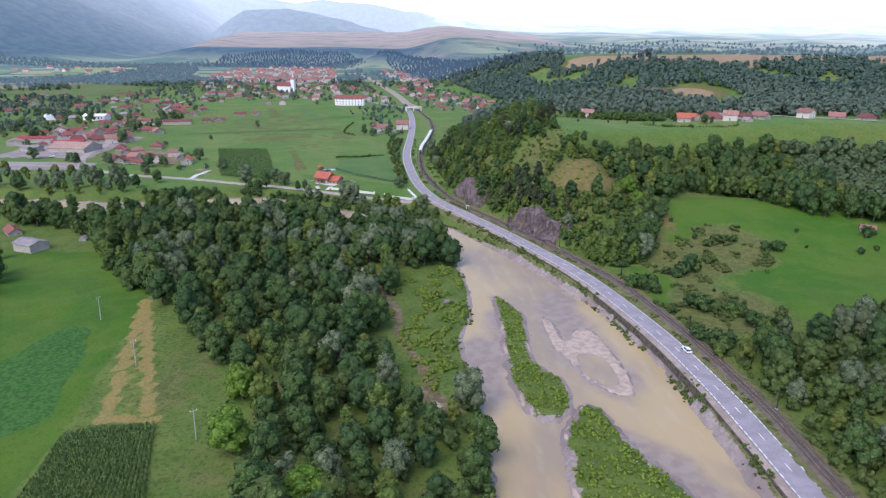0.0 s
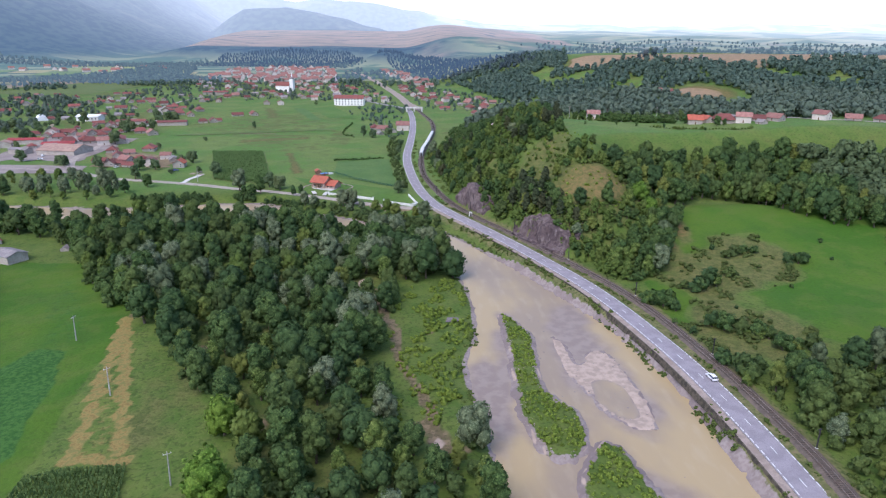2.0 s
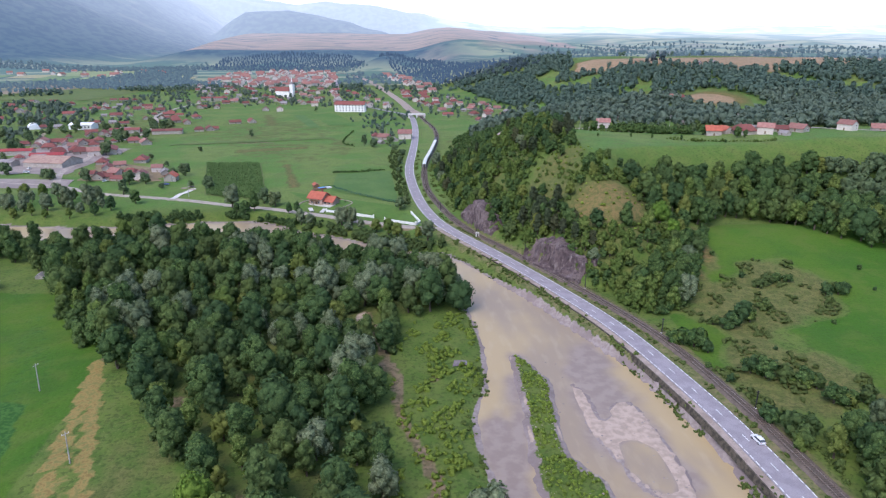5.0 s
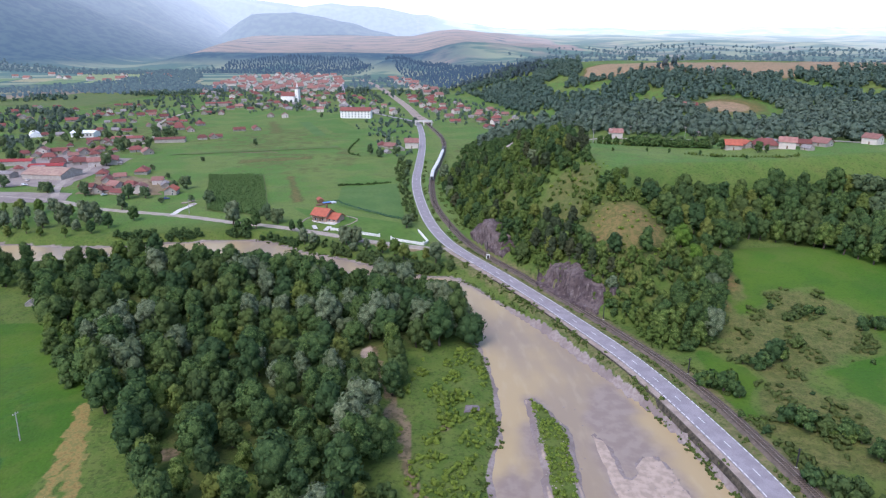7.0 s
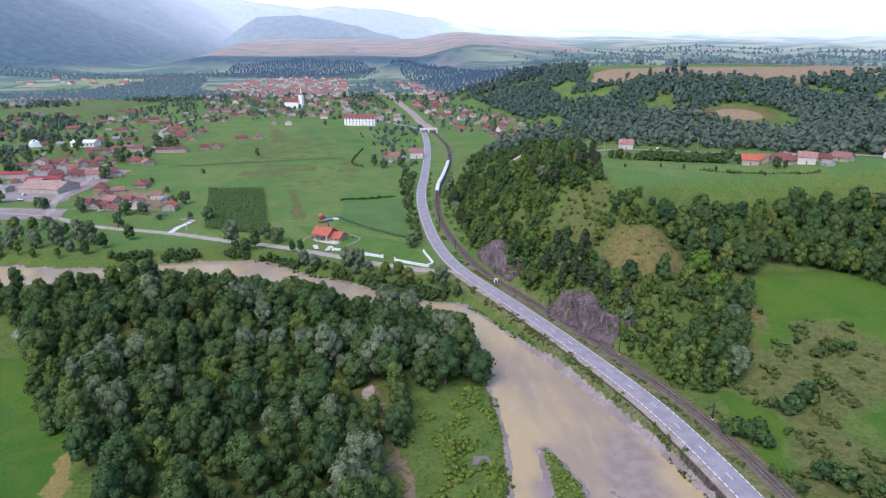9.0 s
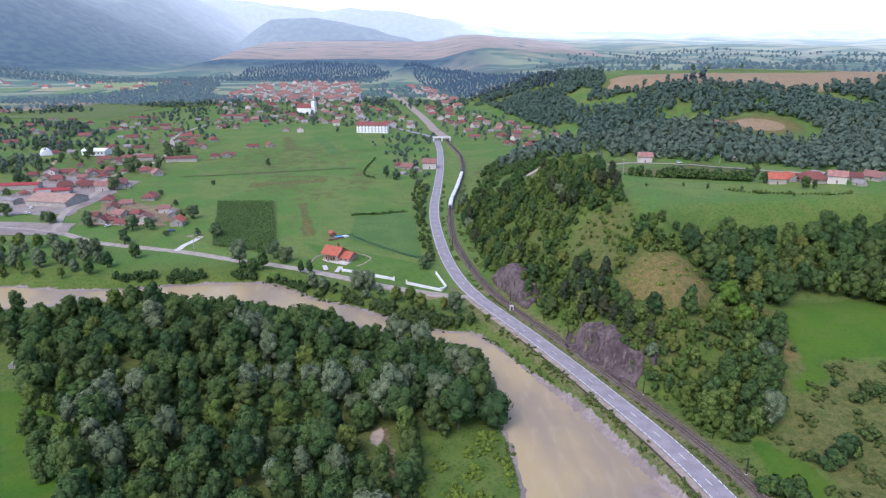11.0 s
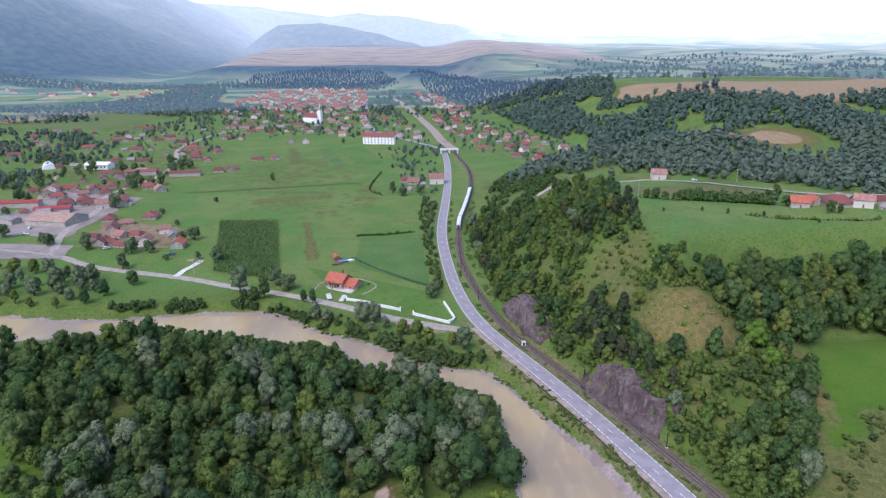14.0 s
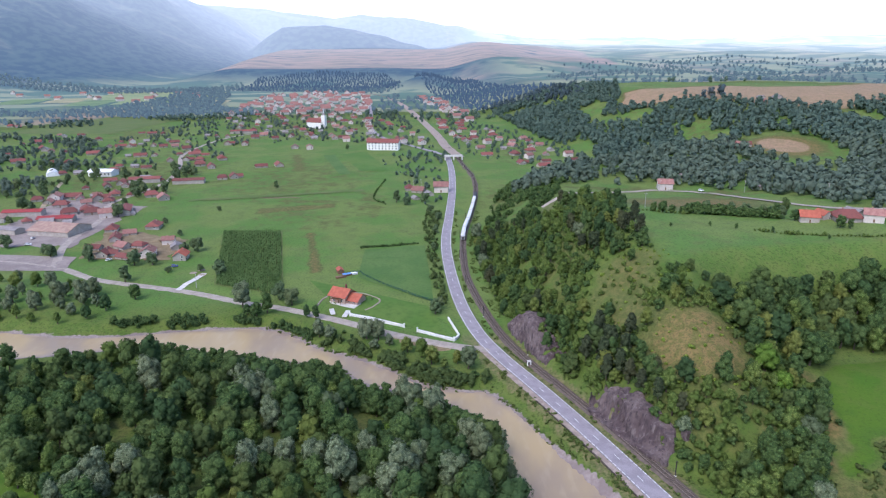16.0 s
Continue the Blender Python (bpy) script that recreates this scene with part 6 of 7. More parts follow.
for x, y, turn, plan, s in ((-1, 744, 90, 3, 1.4), (-12, 728, 20, 5, 1.0), (-22, 741, 70, 0, 1.1), (-31, 753, 10, 1, 1.0), (-24, 712, 30, 5, 0.8), (-197, 1016, 10, 0, 1.1), (-176, 1010, 15, 3, 1.0),
                            (172, 638, 80, 3, 1.15), (231, 610, 70, 5, 1.1), (198, 486, 75, 6, 1.0), (208, 490, 15, 6, 0.8), (217, 484, 80, 1, 1.25), (228, 478, 60, 3, 1.0), (226, 492, 10, 5, 1.1), (240, 486, 75, 2, 0.9), (236, 470, 20, 5, 0.7), (252, 482, 30, 0, 1.0), (186, 506, 20, 5, 0.6),
                            (290, 490, 30, 3, 1.0), (320, 500, 60, 0, 1.0), (346, 504, 20, 1, 1.0), (283, 772, 50, 0, 1.3), (294, 778, 80, 2, 1.0), (425, 983, 10, 5, 1.2), (393, 959, 60, 0, 1.0), (405, 985, 20, 5, 1.0), (200, 674, 10, 5, 1.2),
                            (221, 318, 60, 0, 0.62), (-201, 365, 40, 2, 0.9), (-210, 352, 20, 1, 0.9), (-161, 384, 60, 5, 0.5), (-160, 352, 10, 5, 0.5)):
    build(plan, x, y, turn, s)
ROWS = [(-540, 1024), (-493, 990), (-441, 910), (-446, 974), (-505, 1105), (-340, 1010), (-318, 988), (-299, 1053), (-274, 1050), (-280, 891), (-262, 876), (-267, 930), (-267, 730), (-251, 717), (-228, 810), (-218, 816), (-205, 876), (-187, 884), (-306, 663), (-297, 674), (-309, 716), (-294, 705), (-218, 620), (-545, 957), (-505, 915), (-195, 1131), (-157, 1103), (-428, 1037), (-360, 850)]
for x, y in ROWS:
    if near(np.array(BUILT), np.array([float(x)]), np.array([float(y)]))[0][0] > 11:
        build(r.choice([0, 1, 2, 4]), x, y, r.choice([20, 110]) + r.randn() * 8, 0.95 + 0.25 * r.rand())
TOWN = [(-285, 1110), (-420, 1420), (-330, 1460), (-170, 1460), (-60, 1250), (-25, 1100), (-20, 1010), (-100, 1040), (-160, 1090)]
EAST = [(8, 1100), (40, 960), (80, 905), (132, 832), (168, 850), (172, 900), (150, 980), (120, 1090), (60, 1230), (10, 1400), (-10, 1400)]
clear = lambda x, y: (near(RAIL, x, y)[0] > 16) & (near(np.array([(-77.0, 1003.0), (-210, 1237)]), x, y)[0] > 30)
for outline, gap in ((TOWN, 29), (EAST, 26)):
    for x, y in scatter(r, outline, gap, clear):
        build(r.choice([0, 1, 2, 3, 3, 4, 5]), x, y, r.choice([15, 105]) + r.randn() * 10, 0.85 + 0.3 * r.rand())


def far_houses(name, points, seed, label):
    """Houses too far off to tell apart, walls and roofs joined."""
    r = np.random.RandomState(seed)
    v0 = np.array([(a, b, c) for c in (-1, 3.4) for a, b in ((-4, -6), (4, -6), (4, 6), (-4, 6))] + [(0, -6, 6.4), (0, 6, 6.4), (-4.6, -6.6, 3.1), (4.6, -6.6, 3.1), (4.6, 6.6, 3.1), (-4.6, 6.6, 3.1), (0, -6.6, 6.7), (0, 6.6, 6.7)], float)
    f0 = np.array([(0, 1, 5, 4), (1, 2, 6, 5), (2, 3, 7, 6), (3, 0, 4, 7), (4, 5, 8, 8), (6, 7, 9, 9), (10, 14, 15, 13), (11, 12, 15, 14)])
    vs, fs, mi = [], [], []
    z = height(points[:, 0], points[:, 1])
    for k, ((x, y), h) in enumerate(zip(points, z)):
        a, s = r.choice([0.3, 1.87]) + 0.2 * r.randn(), 1.1 + 0.6 * r.rand()
        c, d = np.cos(a) * s, np.sin(a) * s
        vs.append(np.column_stack([v0[:, 0] * c - v0[:, 1] * d + x, v0[:, 0] * d + v0[:, 1] * c + y, v0[:, 2] * s + h]))
        fs += [tuple(dict.fromkeys(q + 16 * k)) for q in f0]
        mi += [0] * 6 + [1, 1]
    me = bpy.data.meshes.new(name)
    me.from_pydata(np.vstack(vs).tolist(), [], [tuple(int(i) for i in q) for q in fs])
    me.materials.append(M["pale_plaster"]), me.materials.append(M["tile_pink"])
    me.polygons.foreach_set("material_index", mi)
    return tagged(new(name, me), label, "houses", kind="stuff")


far_town = scatter(r, [(-420, 1440), (-455, 1900), (-330, 2050), (-210, 1960), (-160, 1700), (-150, 1450)], 30)
far_east = scatter(r, [(20, 1400), (60, 1280), (40, 1480), (-10, 1780), (-60, 1800)], 26, clear)
far_west = scatter(r, [(-1300, 1900), (-900, 1800), (-700, 1700), (-600, 1950), (-900, 2100)], 70)
far_houses("far_houses", np.vstack([far_town, far_east, far_west]), 81, "distant houses with reddish roofs in the valley")

# larger buildings of the village
flats = new("apartment_block")
flats.matrix_basis = pose(-77, 1003, at(-77, 1003), 0, 0, 82)
part("wall", gable_walls(12, 42, 10, 4), M["lime"], flats)
part("roof", slab_roof(12, 42, 10, 4, 0.8), M["tile_red"], flats)
for k in range(3):
    for j in range(9):
        window(flats, 6, -18 + 4.5 * j, 2.0 + 3.2 * k, "x+", 1.5, 1.6)
        window(flats, -6, -18 + 4.5 * j, 2.0 + 3.2 * k, "x-", 1.5, 1.6)
tagged(flats, "long white three-storey apartment block with red roof", "building")
church = new("church")
church.matrix_basis = pose(-210, 1237, at(-210, 1237), 0, 0, 70)
part("nave", gable_walls(12, 26, 10, 6), M["lime"], church)
part("roof", slab_roof(12, 26, 10, 6, 0.6), M["tile_red"], church)
tower = part("tower", boxed((-3.4, -19.6, 0), (3.4, -12.8, 21), 0.2), M["lime"], church)
bm = bmesh.new()
bmesh.ops.create_cone(bm, segments=8, radius1=3.9, radius2=1.2, depth=4)
bmesh.ops.translate(bm, verts=bm.verts, vec=(0, -16.2, 23))
part("dome", bm, M["roof_grey"], tower)
bm = bmesh.new()
bmesh.ops.create_cone(bm, segments=8, radius1=1.3, radius2=0.05, depth=8)
bmesh.ops.translate(bm, verts=bm.verts, vec=(0, -16.2, 29))
part("spire", bm, M["roof_white"], tower)
for yy in (-8, -2, 4, 9):
    window(church, 6, yy, 5, "x+", 1.4, 4)
tagged(church, "white church with a tall tower and spire", "church")
hall = new("hall")
hall.matrix_basis = pose(-363, 834, at(-363, 834), 0, 0, 84)
part("wall", gable_walls(14, 26, 5, 2.0), M["lime"], hall)
part("roof", slab_roof(14, 26, 5, 2.0, 0.6), M["roof_white"], hall)
for j in range(6):
    window(hall, -7, -10 + 4.0 * j, 2.8, "x-", 1.6, 1.8)
    window(hall, 7, -10 + 4.0 * j, 2.8, "x+", 1.6, 1.8)
tagged(hall, "white hall with a white sheet-metal roof", "building")
tent = new("arched_store")
tent.matrix_basis = pose(-420, 838, at(-420, 838), 0, 0, 30)
bm = bmesh.new()
bmesh.ops.create_cone(bm, cap_ends=True, segments=20, radius1=6, radius2=6, depth=22)
bmesh.ops.rotate(bm, verts=bm.verts, cent=(0, 0, 0), matrix=Matrix.Rotation(radians(90), 3, "X"))
part("shell", bm, M["roof_white"], tent)
part("base_wall", boxed((-6.4, -11.2, -1), (6.4, 11.2, 0.8)), M["concrete"], tent)
tagged(tent, "white arched storage building behind village houses", "building")
for x, y, w, l, turn, roof, label in ((-283, 609, 24, 34, 78, "roof_brown", "large flat-pitched hall with a weathered brown roof"), (-341, 660, 9, 30, 96, "sheet_red", "long shed with a dark red sheet roof"),
                                      (-303, 640, 9, 26, 100, "sheet_red", "long shed with a dark red sheet roof"), (-318, 607, 8, 18, 70, "roof_grey", "low workshop with a grey roof"),
                                      (-350, 640, 12, 12, 20, "roof_brown", "gabled house with a dark brownish roof"), (-262, 668, 9, 24, 20, "tile_red", "long farm building with a red tiled roof"),
                                      (-302, 797, 11, 30, 100, "tile_red", "long farm building with a red tiled roof"), (-255, 790, 10, 30, 100, "tile_red", "long farm building with a red tiled roof"),
                                      (-312, 1175, 11, 40, 95, "tile_red", "long school building with a red tiled roof"), (-177, 337, 9, 13, 60, "roof_grey", "bluish-walled cottage with a pale grey roof")):
    shed = new("farm_building")
    shed.matrix_basis = pose(x, y, at(x, y), 0, 0, turn)
    part("wall", gable_walls(w, l, 3.8, w * 0.16), M["plaster"], shed)
    part("roof", slab_roof(w, l, 3.8, w * 0.16, 0.5), M[roof], shed)
    part("door", boxed((w / 2 - 0.02, -1.5, 0), (w / 2 + 0.06, 1.5, 3.0)), M["wood"], shed)
    for yy in (-l * 0.35, -l * 0.2, l * 0.2, l * 0.35):
        window(shed, w / 2, yy, 2.2, "x+")
    BUILT.append((x, y))
    tagged(shed, label, "building")

# the new house behind the white wall
home = new("house")
HX, HY = -51, 469
home.matrix_basis = pose(HX, HY, at(HX, HY) + 0.1, 0, 0, -27) @ Matrix.Diagonal((0.94, 0.94, 0.94, 1))
body = part("wall", gable_walls(9.4, 10.0, 4.6, 3.0), M["peach"], home)
body.matrix_basis = pose(-3.4, 0, 0, 0, 0, 90)
top = part("roof", slab_roof(9.4, 10.0, 4.6, 3.0, 1.2, 0.25), M["tile_orange"], home, "bright orange tiled gable roof")
top.matrix_basis = pose(-3.4, 0, 0, 0, 0, 90)
wing = part("wing", gable_walls(8.4, 8.0, 2.8, 2.4), M["peach"], home)
wing.matrix_basis = pose(4.6, 1.2, 0, 0, 0, 90)
part("wing_roof", slab_roof(8.4, 8.0, 2.8, 2.4, 1.1, 0.25), M["tile_orange"], home).matrix_basis = pose(4.6, 1.2, 0, 0, 0, 90)
part("terrace", boxed((-8.8, -7.2, -0.5), (9.4, 6.0, 0.25), 0.05), M["concrete"], home)
balcony = part("balcony", boxed((-6.9, -6.6, 2.7), (0.1, -4.7, 2.95)), M["wood"], home)
for k in range(8):
    part("baluster", boxed((-6.9 + k, -6.6, 2.95), (-6.78 + k, -6.48, 3.9)), M["wood"], balcony)
part("handrail", boxed((-6.95, -6.65, 3.9), (0.15, -6.45, 4.0)), M["wood"], balcony)
for k in range(3):
    part("porch_post", boxed((-6.7 + 3.2 * k, -6.5, 0.2), (-6.5 + 3.2 * k, -6.3, 2.7)), M["wood"], home)
part("chimney", boxed((-2.2, 1.5, 7.0), (-1.4, 2.3, 9.4), 0.05), M["tile_red"], home)
part("door", boxed((-3.2, -4.85, 0.25), (-2.1, -4.72, 2.4)), M["wood"], home)
for xx, zz in ((-6, 1.6), (-0.8, 1.6), (-5.6, 4.0), (-1.2, 4.0)):
    window(home, xx, -4.7, zz, "y-", 1.2, 1.3)
for yy, zz in ((-2.5, 1.6), (2.2, 1.6), (-2.5, 4.0), (2.2, 4.0)):
    window(home, -8.4, yy, zz, "x-", 1.1, 1.3)
window(home, 3.2, -3.0, 1.6, "y-", 1.4, 1.3)
window(home, 6.4, -3.0, 1.6, "y-", 1.4, 1.3)
tagged(home, "white two-storey house with bright orange tiled roof", "house")
for a, b in (((-58, 459), (-56, 452)), ((-49, 457), (-50, 449))):
    d = np.array(b, float) - a
    p = new("driveway")
    p.matrix_basis = pose(a[0], a[1], at(*a) + 0.12, 0, 0, math.degrees(math.atan2(d[1], d[0])))
    part("slab", boxed((0, -1.2, -0.3), (np.hypot(*d), 1.2, 0.12), 0.03), M["concrete"], p)
    tagged(p, "pale concrete driveway to the new house", "driveway")
border = ribbon("garden_border", curve([(-66, 462), (-64, 474), (-56, 482), (-44, 480), (-34, 470), (-36, 462), (-41, 456)], 1.0), [0.6, 0.3, -0.3, -0.6], [-0.2, 0.4, 0.4, -0.2], M["gravel"], "curved stone garden border round the house", "border")


def wall_run(a, b, parent):
    d = np.array(b, float) - a
    long, turn = np.hypot(*d), math.degrees(math.atan2(d[1], d[0]))
    z0, z1 = at(*a), at(*b)
    ob = part("wall_panel", boxed((0, -0.2, -0.8), (long, 0.2, 0.95)), M["lime"], parent)
    ob.matrix_basis = pose(a[0], a[1], z0, 0, -math.degrees(math.atan2(z1 - z0, long)), turn)
    cap = part("coping", boxed((0, -0.42, 0.95), (long, 0.42, 1.08), 0.03), M["lime"], ob)


white_wall = new("garden_wall")
white_wall.matrix_basis = pose(0, 0, 0.25)
for a, b in (((-47, 451), (-36, 446)), ((-36, 446), (-19, 437)), ((-12.5, 433.5), (-3, 427.5)), ((-3, 427.5), (5, 422.5)), ((5, 422.5), (7.5, 427)), ((7.5, 427), (2.5, 446))):
    wall_run(a, b, white_wall)
for x, y in ((-47.3, 451), (-19, 437), (-12.5, 433.5), (5, 422.5)):
    ob = part("gate_pillar", boxed((-0.35, -0.35, -0.8), (0.35, 0.35, 1.9), 0.03), M["lime"], white_wall)
    ob.matrix_basis = pose(x, y, at(x, y))
tagged(white_wall, "white garden wall with coping along the lane", "wall")

net = new("net_fence")
line = curve([(-57, 512), (-50, 516), (-46, 508), (-27, 487), (-4, 466)], 2.5)
zz = height(line[:, 0], line[:, 1])
for (x, y), z in zip(line, zz):
    part("post", boxed((x - 0.05, y - 0.05, z - 0.3), (x + 0.05, y + 0.05, z + 1.7)), M["green_net"], net)
for (x, y), (x1, y1), z in zip(line, line[1:], zz):
    long, turn = math.hypot(x1 - x, y1 - y), math.degrees(math.atan2(y1 - y, x1 - x))
    bm = bmesh.new()
    for k in range(9):
        box(bm, (0, -0.012, 0.1 + 0.18 * k), (long, 0.012, 0.14 + 0.18 * k))
    for k in range(10):
        box(bm, (long * k / 10, -0.012, 0.1), (long * k / 10 + 0.04, 0.012, 1.6))
    part("net_panel", bm, M["green_net"], net).matrix_basis = pose(x, y, z, 0, 0, turn)
tagged(net, "dark green net fence across the meadow", "fence")

# building materials in the meadow
shed = new("tool_shed")
shed.matrix_basis = pose(-62, 516, at(-62, 516), 0, 0, 20)
part("wall", gable_walls(3.4, 6, 2.2, 1.0), M["wood"], shed)
part("roof", slab_roof(3.4, 6, 2.2, 1.0, 0.3, 0.12), M["tile_orange"], shed)
part("door", boxed((1.68, -0.5, 0), (1.76, 0.5, 1.9)), M["dark_metal"], shed)
tagged(shed, "small wooden shed with an orange roof", "shed")
for x, y, turn, mat, label in ((-57, 510, 25, "tarp", "stack of timber under a blue tarpaulin"), (-60, 506, 25, "wood", "stack of sawn timber in the meadow"), (-54, 512, 30, "roof_white", "stack of pale building boards")):
    pile = new("timber_stack")
    pile.matrix_basis = pose(x, y, at(x, y), 0, 0, turn)
    for k in range(3):
        for j in range(5):
            part("board", boxed((-3, -1.2 + 0.5 * j, 0.1 + 0.32 * k), (3 - 0.2 * j, -0.76 + 0.5 * j, 0.38 + 0.32 * k)), M["wood" if mat == "tarp" else mat], pile)
    if mat == "tarp":
        part("tarpaulin", boxed((-2.6, -1.4, 1.08), (2.4, 1.5, 1.2), 0.04), M["tarp"], pile, "creased blue tarpaulin")
    tagged(pile, label, "timber")
for x, y in ((-147, 520), (-150, 515), (-144, 512)):
    pile = new("rubble_heap")
    pile.matrix_basis = pose(x, y, at(x, y))
    v, f = ICO2
    part("rubble", mesh_of("rubble", v * (2.4, 1.9, 0.7) * (1 + 0.15 * r.randn(len(v), 1)), f, M["gravel"]), None, pile)
    tagged(pile, "heap of pale rubble beside a new house", "rubble")

# bridge over the railway
bridge = new("bridge")
bridge.matrix_basis = pose(14, 914, at(14, 914), 0, 0, 4)
part("deck", boxed((-11, -2.6, 4.2), (11, 2.6, 4.9), 0.05), M["concrete"], bridge)
for s in (-1, 1):
    part("parapet", boxed((-11, s * 2.5 - 0.12, 4.9), (11, s * 2.5 + 0.12, 5.8)), M["concrete"], bridge)
for x in (-10, 0, 10):
    part("pier", boxed((x - 0.7, -2.8, -1), (x + 0.7, 2.8, 4.2), 0.05), M["concrete"], bridge)
tagged(bridge, "short concrete bridge with pale parapets", "bridge")


# utility poles
def utility_pole():
    pole = new("utility_pole")
    bm = bmesh.new()
    bmesh.ops.create_cone(bm, cap_ends=True, segments=8, radius1=0.2, radius2=0.11, depth=9.5)
    bmesh.ops.translate(bm, verts=bm.verts, vec=(0, 0, 4.25))
    part("pole", bm, M["pole"], pole)
    part("cross_arm", boxed((-0.9, -0.06, 8.3), (0.9, 0.06, 8.45)), M["pole"], pole)
    for x in (-0.8, 0, 0.8):
        part("insulator", boxed((x - 0.06, -0.06, 8.45), (x + 0.06, 0.06, 8.7), 0.02), M["lime"], pole)
    return tagged(pole, "pale concrete utility pole with insulators", "pole", "utility poles")


pole = utility_pole()
spots = [(-53, 177), (-83, 217), (-109, 253), (-88, 473), (-140, 492), (164, 626), (216, 600), (120, 520), (252, 560), (-20, 760), (-28, 770)]
for k, (x, y) in enumerate(spots):
    m = pose(x, y, at(x, y), 2, 1, 30 + 20 * k)
    if k == 0:
        pole.matrix_basis = m
    else:
        copy_thing(pole, m)

# small trees and shrubs of the village, and the hedge across the meadow
gardens = [(-350, 560), (-220, 535), (-150, 505), (-140, 530), (-205, 620), (-245, 680), (-270, 800), (-250, 900), (-290, 1050), (-160, 1080), (-20, 1000), (0, 900), (-20, 1100), (-100, 1500), (-420, 1500), (-480, 1100), (-620, 1150), (-600, 1000), (-430, 850), (-400, 640)]
free = lambda x, y: (near(np.array(BUILT), x, y)[0] > 10) & (inside(np.array([(-275, 1000), (-90, 990), (-60, 780), (-100, 600), (-240, 640)]), x, y) < 5) & (near(RAIL, x, y)[0] > 10)
points = scatter(r, gardens, 9.0, lambda x, y: free(x, y) & (wave(x, y, 60, 77) > 0.1) & ((near(np.array(BUILT), x, y + 16)[0] > 12) | (y < 700)))
r.shuffle(points)
points = points[(points[:, 1] > 720) | (wave(points[:, 0], points[:, 1], 34, 97) > 0.25)]
order = points[np.argsort(points[:, 1])]
for (x, y), z in zip(order[:90], height(order[:90, 0], order[:90, 1])):
    plant("garden_tree", x, y, 0.6 + 0.9 * r.rand() ** 1.5, "village trees", r, z)
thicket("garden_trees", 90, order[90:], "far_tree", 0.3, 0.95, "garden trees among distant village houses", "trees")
outskirts = scatter(r, [(-560, 640), (-420, 620), (-350, 700), (-400, 860), (-420, 1000), (-520, 1120), (-700, 1150), (-800, 1000)], 10, lambda x, y: (near(np.array(BUILT), x, y)[0] > 10) & (wave(x, y, 90, 78) > 0.15))
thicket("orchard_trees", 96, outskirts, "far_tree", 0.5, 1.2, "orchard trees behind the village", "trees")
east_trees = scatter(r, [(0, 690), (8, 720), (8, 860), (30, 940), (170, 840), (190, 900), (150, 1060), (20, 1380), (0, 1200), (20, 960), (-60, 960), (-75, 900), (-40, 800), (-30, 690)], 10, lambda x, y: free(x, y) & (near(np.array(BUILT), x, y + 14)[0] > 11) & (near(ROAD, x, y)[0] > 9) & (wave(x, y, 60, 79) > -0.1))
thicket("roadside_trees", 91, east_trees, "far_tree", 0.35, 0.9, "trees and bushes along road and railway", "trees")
row = np.column_stack([np.linspace(-55, -17, 26), np.linspace(564, 574, 26)])
thicket("meadow_hedge", 92, np.vstack([row, curve([(-58, 800), (-62, 720), (-48, 690)], 4)]), "shrub", 0.4, 0.75, "thin line of low shrubs across the meadow", "hedge")
for x, y, s in ((-133, 512, 1.3), (-160, 760, 0.9), (-186, 672, 0.6), (-125, 1005, 0.9), (-40, 700, 1.2), (-30, 690, 1.1), (-15, 700, 1.2), (-10, 660, 1.0), (-3, 640, 0.9), (-5, 600, 0.8), (-4, 452, 1.1), (-2, 458, 0.9), (-6, 560, 0.7),
                (-88, 472, 1.3), (-80, 466, 1.2), (-185, 502, 1.2), (-38, 470, 0.2), (-60, 470, 0.25), (-255, 548, 1.2), (-262, 556, 1.1), (-232, 552, 1.0), (-226, 540, 1.0)):
    plant("garden_tree", x, y, s, "single trees", r)
young = scatter(r, [(-2, 462), (3, 462), (-3, 540), (-4, 600), (-2, 660), (-14, 660), (-14, 600), (-9, 540)], 4.0)
thicket("road_hedge", 93, young, "shrub", 0.6, 1.2, "overgrown hedge beside the road", "hedge")

# ---- train ----
train = new("train")
train.matrix_basis = pose(0, 0, 0)
RAIL_S = np.concatenate([[0], np.cumsum(np.hypot(*np.diff(RAIL, axis=0).T))])
start = float(np.interp(578, RAIL[:, 1], RAIL_S))


def coach(long, roof, side):
    b = part("coach", boxed((-long / 2, -1.4, 0.95), (long / 2, 1.4, 3.4), 0.12), M[side], train)
    bm = bmesh.new()
    k = 9
    rows = []
    for x in (-long / 2, long / 2):
        rows.append([bm.verts.new((x, 1.44 * math.cos(math.pi * i / k), 3.35 + 0.62 * math.sin(math.pi * i / k))) for i in range(k + 1)])
    for i in range(k):
        bm.faces.new((rows[0][i], rows[1][i], rows[1][i + 1], rows[0][i + 1]))
    bm.faces.new(rows[0][::-1]), bm.faces.new(rows[1])
    bmesh.ops.recalc_face_normals(bm, faces=bm.faces)
    part("roof", bm, M[roof], b, "pale rounded coach roof")
    for s in (-1, 1):
        part("window_band", boxed((-long / 2 + 1.5, s * 1.42 - 0.03, 2.2), (long / 2 - 1.5, s * 1.42 + 0.03, 3.0)), M["glass"], b)
    for x in (-long / 2 + 4, long / 2 - 4):
        part("bogie", boxed((x - 1.6, -1.1, 0.5), (x + 1.6, 1.1, 1.0), 0.08), M["dark_metal"], b)
    for x in (-long / 2 - 0.12, long / 2 + 0.12):
        part("end_door", boxed((x - 0.1, -0.6, 1.1), (x + 0.1, 0.6, 3.2)), M["dark_metal"], b)
    return b


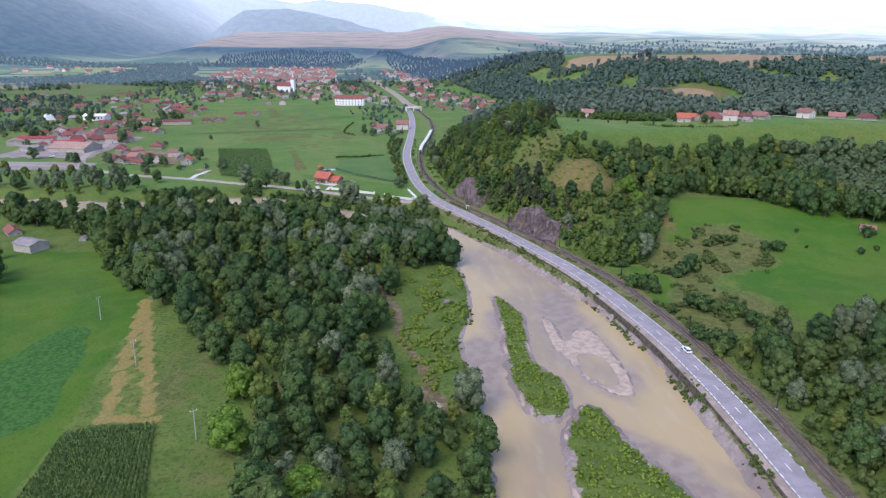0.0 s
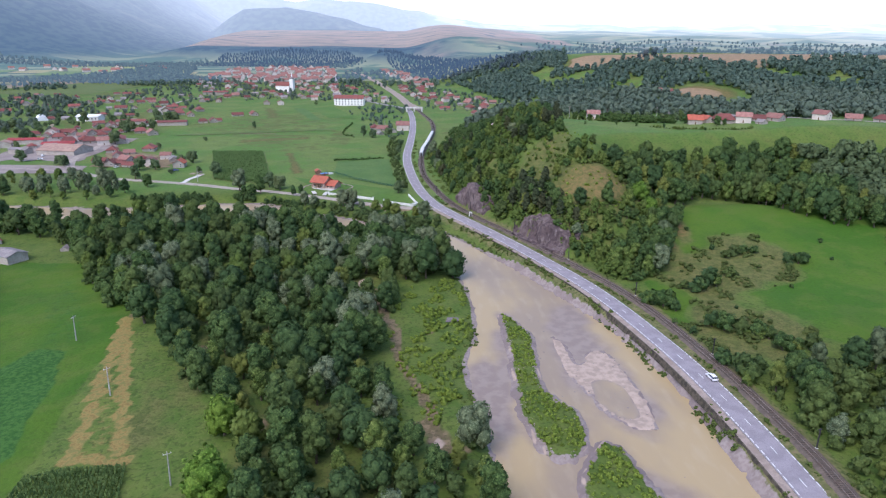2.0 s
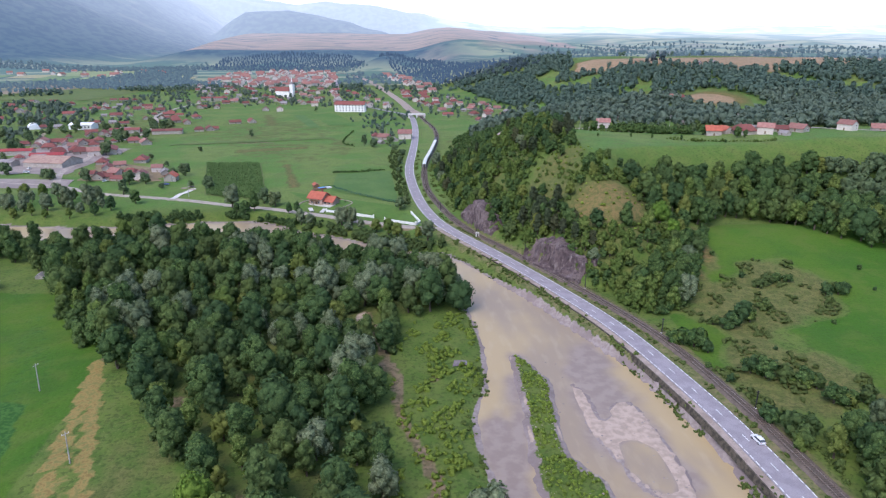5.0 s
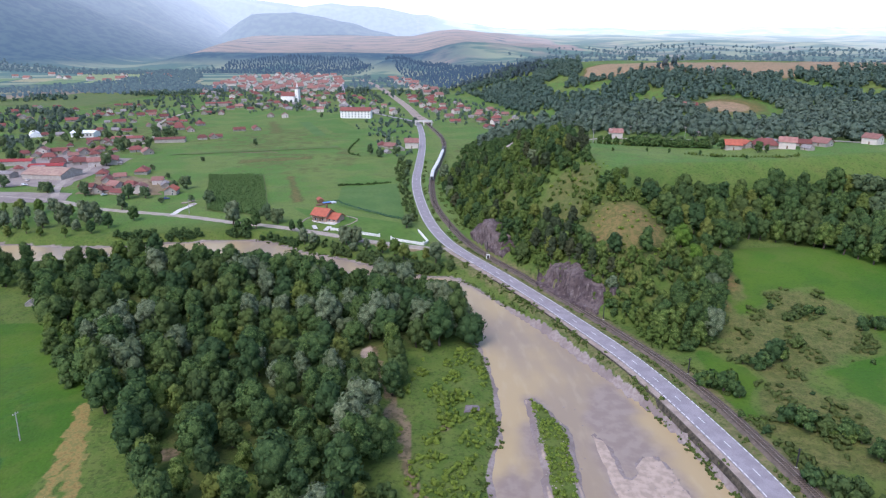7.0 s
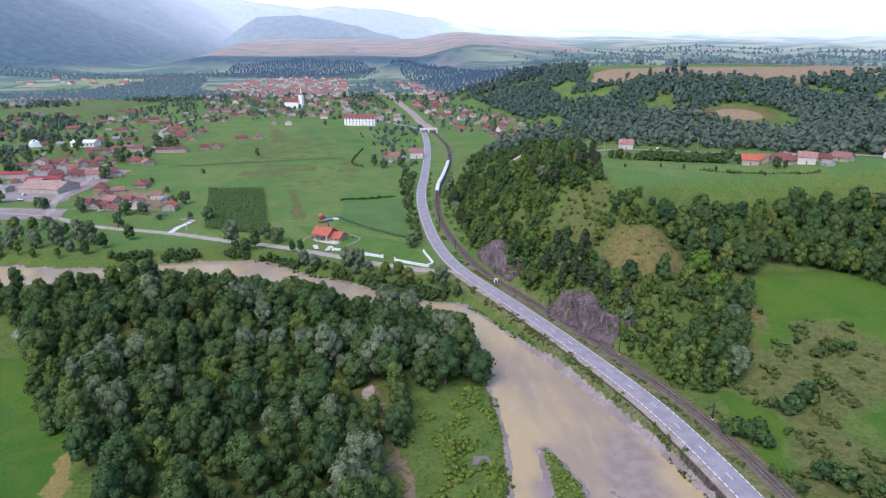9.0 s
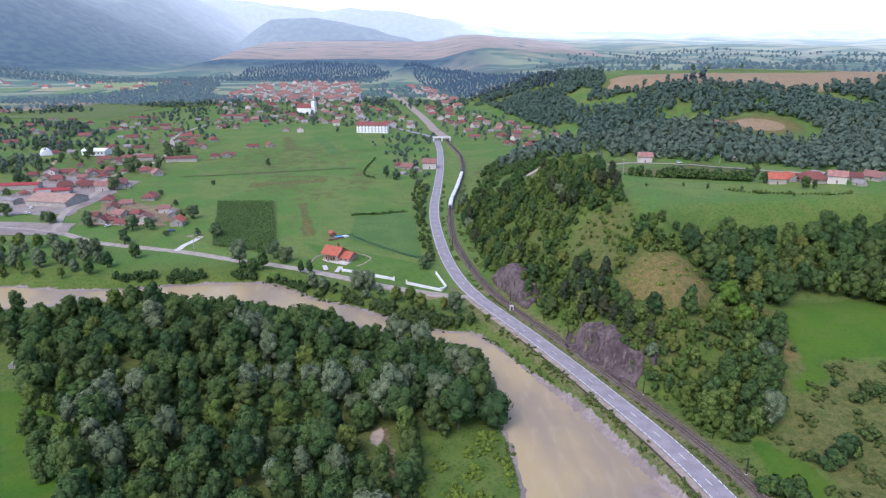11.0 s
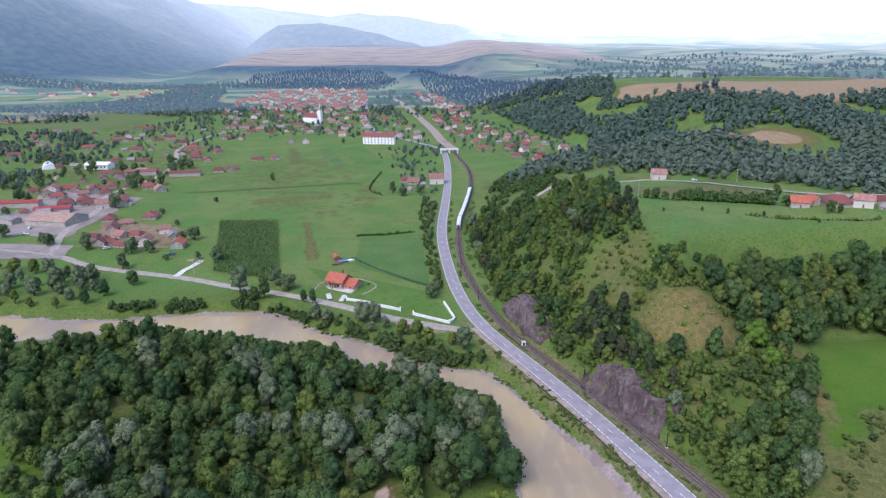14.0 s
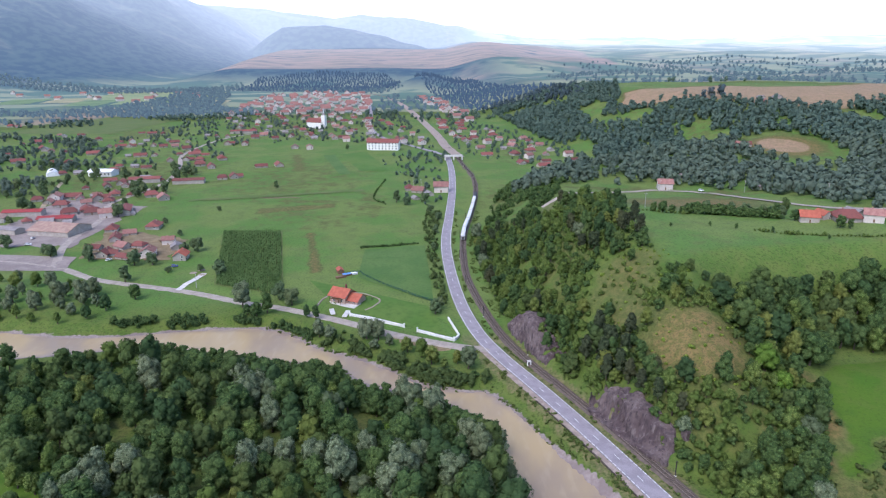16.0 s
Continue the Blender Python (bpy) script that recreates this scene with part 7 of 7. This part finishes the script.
s = start + 12.5
for k in range(5):
    coach(24.5, "coach_roof", "coach_side").matrix_basis = frame_at(RAIL, s, RAIL_Z)
    s += 25.6
coach(17, "dark_metal", "dark_metal").matrix_basis = frame_at(RAIL, s - 3.5, RAIL_Z)
tagged(train, "passenger train with pale roofs on the curved track", "train")

# ---- cars ----
def build_car(paint, label):
    """A small hatchback that looks along its x axis."""
    car = new("car")
    bm = bmesh.new()
    profile = [(-2.05, 0.35), (-2.1, 0.75), (-1.9, 0.95), (0.95, 0.98), (1.95, 0.8), (2.1, 0.6), (2.05, 0.35)]
    rings = [[bm.verts.new((x, y * (0.86 if abs(x) > 2 else 0.88), z)) for x, z in profile] for y in (-1, 1)]
    bm.faces.new(rings[0]), bm.faces.new(rings[1][::-1])
    for i in range(7):
        j = (i + 1) % 7
        bm.faces.new((rings[0][j], rings[0][i], rings[1][i], rings[1][j]))
    bmesh.ops.recalc_face_normals(bm, faces=bm.faces)
    bmesh.ops.bevel(bm, geom=list(bm.edges), offset=0.06, segments=2, affect="EDGES")
    part("body", bm, M[paint], car)
    bm = bmesh.new()
    lowr = [bm.verts.new(p) for p in ((-1.95, -0.8, 0.93), (1.0, -0.8, 0.96), (1.0, 0.8, 0.96), (-1.95, 0.8, 0.93))]
    topr = [bm.verts.new(p) for p in ((-1.6, -0.62, 1.44), (0.15, -0.62, 1.46), (0.15, 0.62, 1.46), (-1.6, 0.62, 1.44))]
    for i in range(4):
        j = (i + 1) % 4
        bm.faces.new((lowr[i], lowr[j], topr[j], topr[i]))
    part("cabin_glass", bm, M["glass"], car, "dark tinted windows")
    part("roof", boxed((-1.65, -0.65, 1.42), (0.2, 0.65, 1.5), 0.03), M[paint], car)
    for x in (-1.3, 1.3):
        for y in (-0.8, 0.8):
            bm = bmesh.new()
            bmesh.ops.create_cone(bm, cap_ends=True, segments=16, radius1=0.32, radius2=0.32, depth=0.2)
            bmesh.ops.rotate(bm, verts=bm.verts, cent=(0, 0, 0), matrix=Matrix.Rotation(radians(90), 3, "X"))
            bmesh.ops.translate(bm, verts=bm.verts, vec=(x, y, 0.32))
            wheel = part("wheel", bm, M["rubber"], car)
            part("rim", boxed((x - 0.16, y - 0.11, 0.16), (x + 0.16, y + 0.11, 0.48), 0.03), M["coach_side"], wheel)
    for y in (-0.6, 0.6):
        part("headlight", boxed((2.0, y - 0.18, 0.6), (2.1, y + 0.18, 0.75), 0.02), M["glass"], car)
        part("tail_light", boxed((-2.12, y - 0.12, 0.7), (-2.03, y + 0.12, 0.9), 0.02), M["sheet_red"], car)
    return tagged(car, label, "car")


sec = float(np.interp(214, ROAD[:, 1], np.concatenate([[0], np.cumsum(np.hypot(*np.diff(ROAD, axis=0).T))])))
build_car("car_white", "small white hatchback car on the road's edge").matrix_basis = frame_at(ROAD, sec, ROAD_Z + 0.05, -2.2)
for x, y, turn, paint, label in ((-166, 527, 20, "car_blue", "blue hatchback parked before a village house"), (-213, 540, 60, "car_white", "white hatchback parked on a village yard"),
                                 (-286, 575, 10, "car_white", "white hatchback parked on the gravel yard"), (-292, 590, 100, "car_white", "white hatchback parked on the gravel yard"),
                                 (-302, 622, 80, "car_white", "white hatchback parked beside a long shed"), (192, 617, -40, "car_white", "white hatchback parked beside the plateau lane")):
    build_car(paint, label).matrix_basis = pose(x, y, at(x, y) + 0.45, 0, 0, turn)
